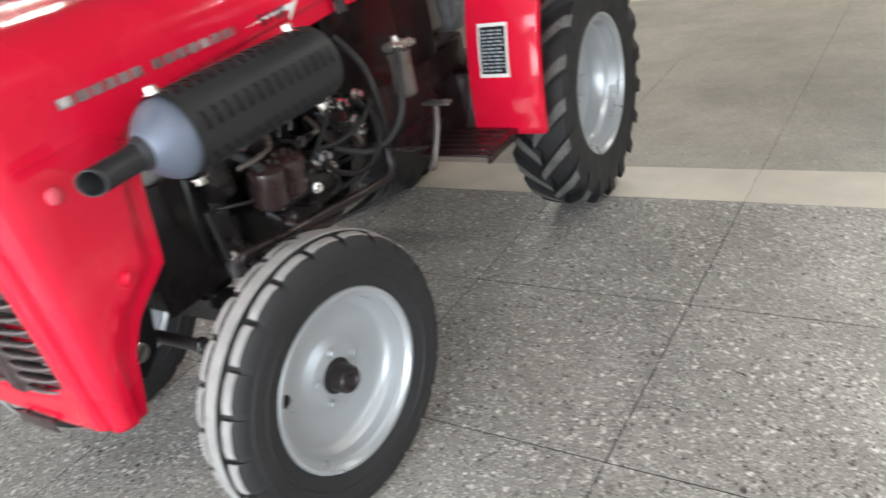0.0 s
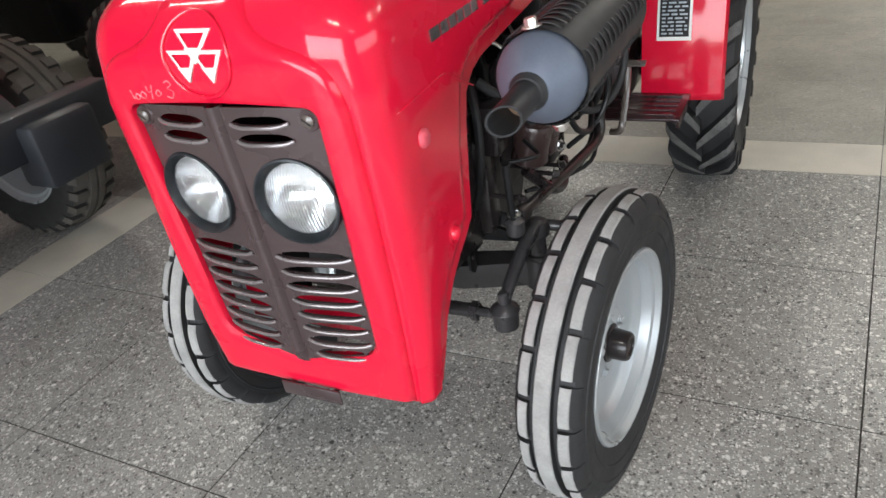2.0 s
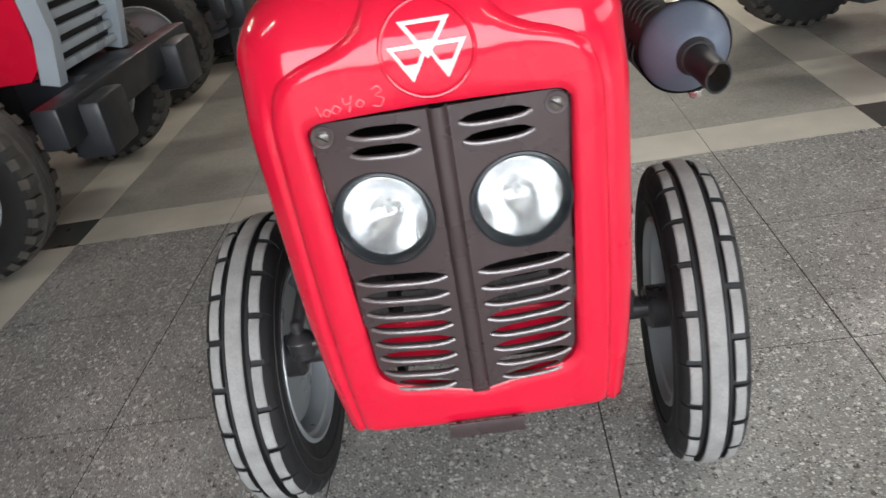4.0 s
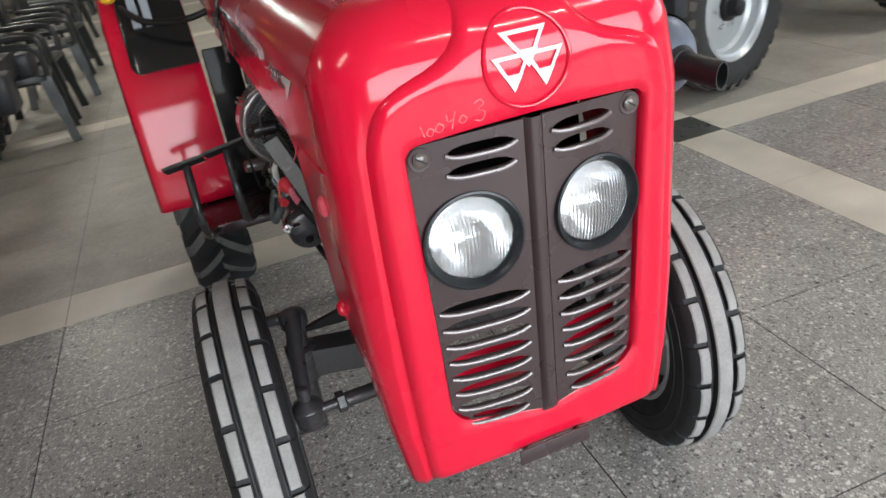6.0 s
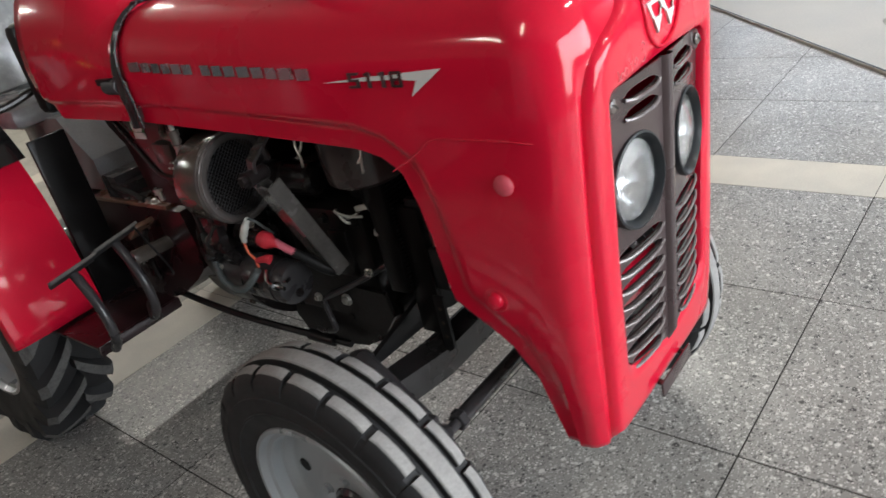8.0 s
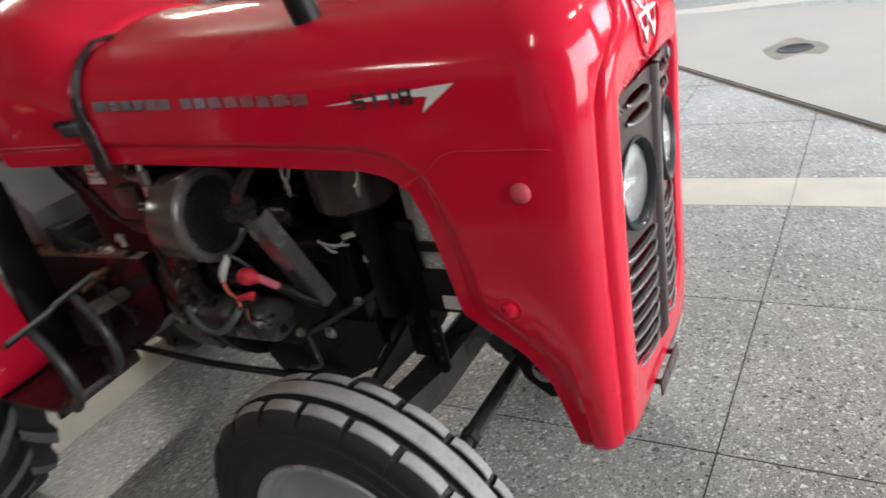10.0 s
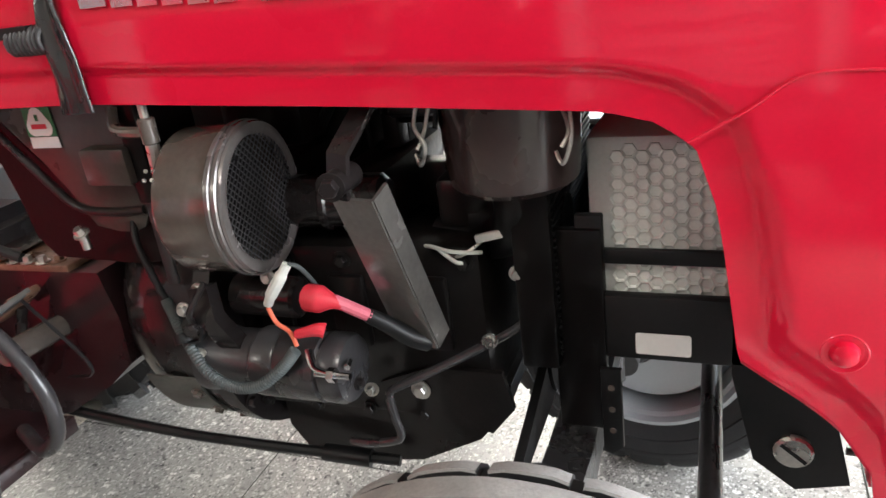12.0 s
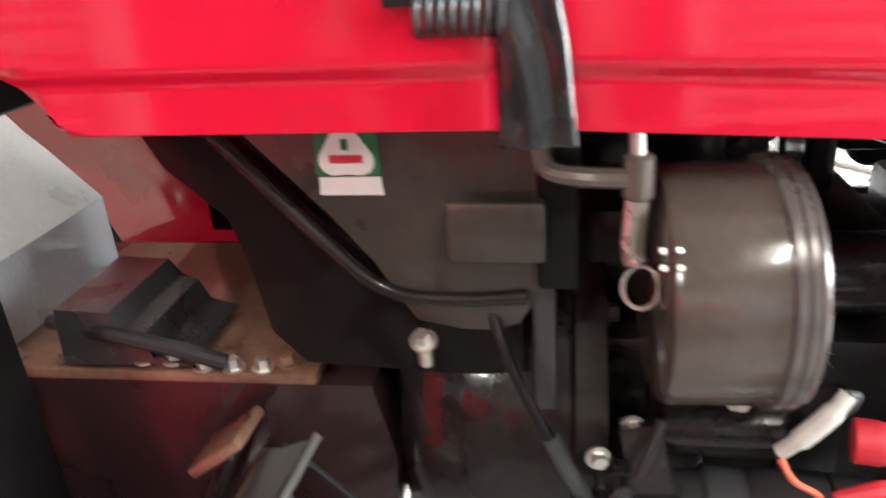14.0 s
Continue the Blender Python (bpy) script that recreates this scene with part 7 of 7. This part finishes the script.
def parked_wheel(parent, x, y, z, r, w, facing, lugged=False):
    """A wheel with its axle along y; facing gives the side of the dished disc."""
    wh = new("wheel")
    wh.parent = parent
    wh.matrix_basis = pose(x, y, z, 0, 0, -90 if facing < 0 else 90)
    tagged(wh, "silver wheel with a dusty tyre")
    bm = B()
    k = r / 0.306
    prof = [(-0.62 * w, 0.60 * r), (-0.80 * w, 0.63 * r), (-1.0 * w, 0.78 * r), (-0.98 * w, 0.88 * r), (-0.88 * w, 0.93 * r), (-0.34 * w, 0.955 * r), (-0.32 * w, 0.995 * r), (-0.06 * w, r), (-0.04 * w, 0.965 * r), (0.04 * w, 0.965 * r), (0.06 * w, r), (0.32 * w, 0.995 * r), (0.34 * w, 0.955 * r), (0.88 * w, 0.93 * r), (0.98 * w, 0.88 * r), (1.0 * w, 0.78 * r), (0.80 * w, 0.63 * r), (0.62 * w, 0.60 * r)]
    mats = [0] * (len(prof) - 1)
    for i in range(4, 13):
        mats[i] = 1
    lathe(bm, (0, 0, 0), (1, 0, 0), prof, 64, mats)
    part("tyre", bm, [OLDRUBBER, SANDRUBBER], wh, "black tyre with a sandy brown tread", angle=28)
    bm = B()
    for s in (-1, 1):
        for i in range(30):
            a0 = 2 * math.pi * (i + (0.5 if s > 0 else 0)) / 30
            sec = [(0.42 * w, 0.95 * r), (0.42 * w, 0.99 * r), (0.86 * w, 0.975 * r), (1.0 * w, 0.90 * r), (1.0 * w, 0.86 * r)]
            cols = []
            for j in range(3):
                a = a0 + 0.105 * (j / 2 - 0.5)
                cols.append([bm.verts.new((s * xx, rr * math.sin(a), rr * math.cos(a))) for xx, rr in sec])
            for p, q in zip(cols, cols[1:]):
                for m in range(4):
                    f = bm.faces.new((p[m], p[m + 1], q[m + 1], q[m]))
                    f.material_index = 1 if m < 3 else 0
            for c in (cols[0], cols[-1]):
                f = bm.faces.new(c)
    blocks = part("tread_block_ring", bm, [OLDRUBBER, SANDRUBBER], wh, "", angle=28)
    blocks["kind"] = "stuff"
    bm = B()
    lathe(bm, (0, 0, 0), (1, 0, 0), [(0.80 * w, 0.645 * r), (0.84 * w, 0.62 * r), (0.66 * w, 0.585 * r), (0.62 * w, 0.555 * r), (0.25 * w, 0.54 * r), (0.10 * w, 0.50 * r), (0.18 * w, 0.36 * r), (0.30 * w, 0.26 * r), (0.30 * w, 0)], 48)
    lathe(bm, (0, 0, 0), (1, 0, 0), [(0.25 * w, 0.54 * r), (-0.62 * w, 0.555 * r), (-0.66 * w, 0.585 * r), (-0.84 * w, 0.62 * r), (-0.80 * w, 0.645 * r)], 48)
    part("rim", bm, SILVER, wh, "silver painted rim", angle=28)
    bm = B()
    lathe(bm, (0, 0, 0), (1, 0, 0), [(0.28 * w, 0.17 * r), (0.5 * w, 0.16 * r), (0.55 * w, 0.12 * r), (0.95 * w, 0.10 * r), (1.0 * w, 0.08 * r), (1.0 * w, 0)], 24)
    part("hub", bm, BLACK, wh)
    for i in range(6):
        a = 2 * math.pi * i / 6
        bm = B()
        bolt(bm, (0.29 * w, 0.24 * r * math.cos(a), 0.24 * r * math.sin(a)), (1, 0, 0), 0.013, 0.016)
        part("wheel_nut", bm, SILVER, wh)
    return wh


def parked_tractor(track=0.63, r=0.385):
    """A mid-size tractor with its nose towards +x, built about its front axle's middle."""
    t = thing("parked_tractor", "red and grey tractor with dark front weights parked alongside", "tractor", "tractors parked in a row")
    for sy in (-1, 1):
        parked_wheel(t, 0, sy * track, r, r, r * 0.27, sy)
        parked_wheel(t, -1.95, sy * 0.72, 0.62, 0.62, 0.16, sy)
    bm = B()
    box(bm, (0, 0, 0.42), (0.12, track * 1.75, 0.12), 0.02)
    box(bm, (-0.6, 0, 0.60), (1.5, 0.34, 0.34), 0.03)
    box(bm, (-1.6, 0, 0.62), (0.9, 0.50, 0.42), 0.05)
    part("chassis", bm, BLACK, t, "black engine and axle")
    bm = B()
    plate(bm, [(-1.15, 0.86), (-0.55, 0.80), (-0.10, 0.64), (0.28, 0.64), (0.34, 0.70), (0.34, 1.20), (0.10, 1.30), (-1.15, 1.36)], 0.62, lambda u, v, w: Vector((u, -0.31 + w, v)), 0.02)
    part("bonnet", bm, RED, t, "red bonnet")
    for sy in (-1, 1):
        bm = B()
        bar(bm, [(0.36, sy * 0.30, 0.62), (0.40, sy * 0.30, 0.80), (0.38, sy * 0.30, 1.22)], 0.075, 0.06, (1, 0, 0))
        part("corner_post", bm, GREYPAINT, t, "pale grey corner post of the grille")
    for i in range(9):
        bm = B()
        box(bm, (0.372, 0, 0.665 + 0.062 * i), (0.03, 0.56, 0.034), 0.006)
        part("grille_bar", bm, GREYPAINT, t, "pale grey grille bar")
    part("grille_back", box(B(), (0.348, 0, 0.92), (0.01, 0.56, 0.56)), BLACK, t)
    bm = B()
    box(bm, (0.50, 0, 0.545), (0.10, 1.36, 0.15), 0.012)
    box(bm, (0.30, 0, 0.55), (0.34, 0.40, 0.14), 0.01)
    carrier = part("weight_carrier", bm, SLATE, t, "slate-grey front weight carrier")
    for sy in (-1, 1):
        bm = B()
        box(bm, (0.55, sy * 0.42, 0.485), (0.15, 0.24, 0.21), 0.02)
        part("front_weight", bm, SLATE, carrier, "slate-grey cast weight")
    for sy in (-1, 1):
        bm = B()
        rows = []
        for a in np.linspace(5, 125, 16):
            tt = radians(a)
            rows.append([bm.verts.new((-1.95 + 0.68 * math.cos(tt), sy * yy, 0.62 + 0.68 * math.sin(tt))) for yy in (0.46, 0.90)])
        for p, q in zip(rows, rows[1:]):
            bm.faces.new((p[0], p[1], q[1], q[0]))
        f = part("fender", bm, RED, t, "red rear fender")
        f.modifiers.new("skin", "SOLIDIFY").thickness = 0.006
    bm = B()
    box(bm, (-1.72, 0, 1.02), (0.42, 0.46, 0.09), 0.03)
    box(bm, (-1.94, 0, 1.22), (0.08, 0.44, 0.36), 0.03, Euler((0, radians(-10), 0)).to_matrix())
    part("seat", bm, BLACK, t, "black driver seat")
    bm = B()
    sweep(bm, [Vector((-1.32 + 0.12 * math.cos(a), 0.20 * math.sin(a), 1.46 + 0.16 * math.cos(a))) for a in np.linspace(0, 2 * math.pi, 33)], 0.014, 8, False)
    sweep(bm, [(-1.32, 0, 1.46), (-1.15, 0, 1.30)], 0.022, 8, False)
    sweep(bm, [(-1.32, -0.19, 1.46), (-1.32, 0.19, 1.46)], 0.010, 8, False)
    part("steering_wheel", bm, BLACK, t, "black steering wheel")
    return t


first = parked_tractor()
first.matrix_basis = pose(-2.02, -0.12, 0)
copy_thing(first, pose(-1.935, 1.82, 0))
copy_thing(first, pose(-1.96, 3.95, 0))
second = parked_tractor(0.553, 0.42)
second.matrix_basis = pose(2.03, 2.575, 0, 0, 0, 198.4)
copy_thing(second, pose(2.6, 5.2, 0, 0, 0, 190))


# ---- chairs down the room ----
def chair():
    """A moulded plastic armchair on four broad, splayed legs."""
    c = thing("chair", "black moulded plastic armchair with broad splayed legs", "chair", "chairs down the room")
    for sx in (-1, 1):
        for sy in (-1, 1):
            bm = B()
            bar(bm, [(sx * 0.20, sy * 0.19, 0.43), (sx * 0.215, sy * 0.215, 0.22)], 0.075, 0.035, (0, 1, 0))
            bar(bm, [(sx * 0.215, sy * 0.215, 0.225), (sx * 0.235, sy * 0.245, 0.0)], 0.056, 0.030, (0, 1, 0))
            part("leg", bm, CHAIRBLACK, c)
    bm = B()
    plate(bm, round_rect(0.235, 0.225, 0.07, 6, 0.0, 0.0), 0.035, lambda u, v, w: Vector((u, v, 0.415 + w)), 0.010)
    part("seat", bm, CHAIRBLACK, c)
    bm = B()
    rows = []
    for k in range(7):
        u = k / 6 - 0.5
        rows.append([bm.verts.new((u * 0.46, 0.235 + 0.05 * z - 0.10 * u * u, 0.44 + z)) for z in (0.0, 0.15, 0.30, 0.42 - 0.10 * u * u)])
    for p, q in zip(rows, rows[1:]):
        for m in range(3):
            bm.faces.new((p[m], p[m + 1], q[m + 1], q[m]))
    back = part("backrest", bm, CHAIRBLACK, c)
    back.modifiers.new("skin", "SOLIDIFY").thickness = 0.02
    for sx in (-1, 1):
        bm = B()
        sweep(bm, [(sx * 0.235, 0.22, 0.66), (sx * 0.255, 0.10, 0.655), (sx * 0.255, -0.10, 0.645), (sx * 0.245, -0.20, 0.600), (sx * 0.225, -0.21, 0.44)], 0.024, 10, flat=0.6)
        part("armrest", bm, CHAIRBLACK, c)
    return c


ch = chair()
ch.matrix_basis = pose(-1.48, 4.35, 0, 0, 0, 96)
for cx, cy, rz in ((-1.50, 5.05, 88), (-1.44, 5.80, 97), (-1.50, 6.95, 85), (-1.62, 8.0, 93), (-2.20, 5.5, -88), (-2.25, 6.4, -95), (-2.2, 7.4, -84), (-1.75, 9.6, 40), (-2.4, 10.4, 120), (-1.9, 12.9, 90), (-2.3, 14.8, 85), (-1.5, 15.6, -80)):
    copy_thing(ch, pose(cx, cy, 0, 0, 0, rz))
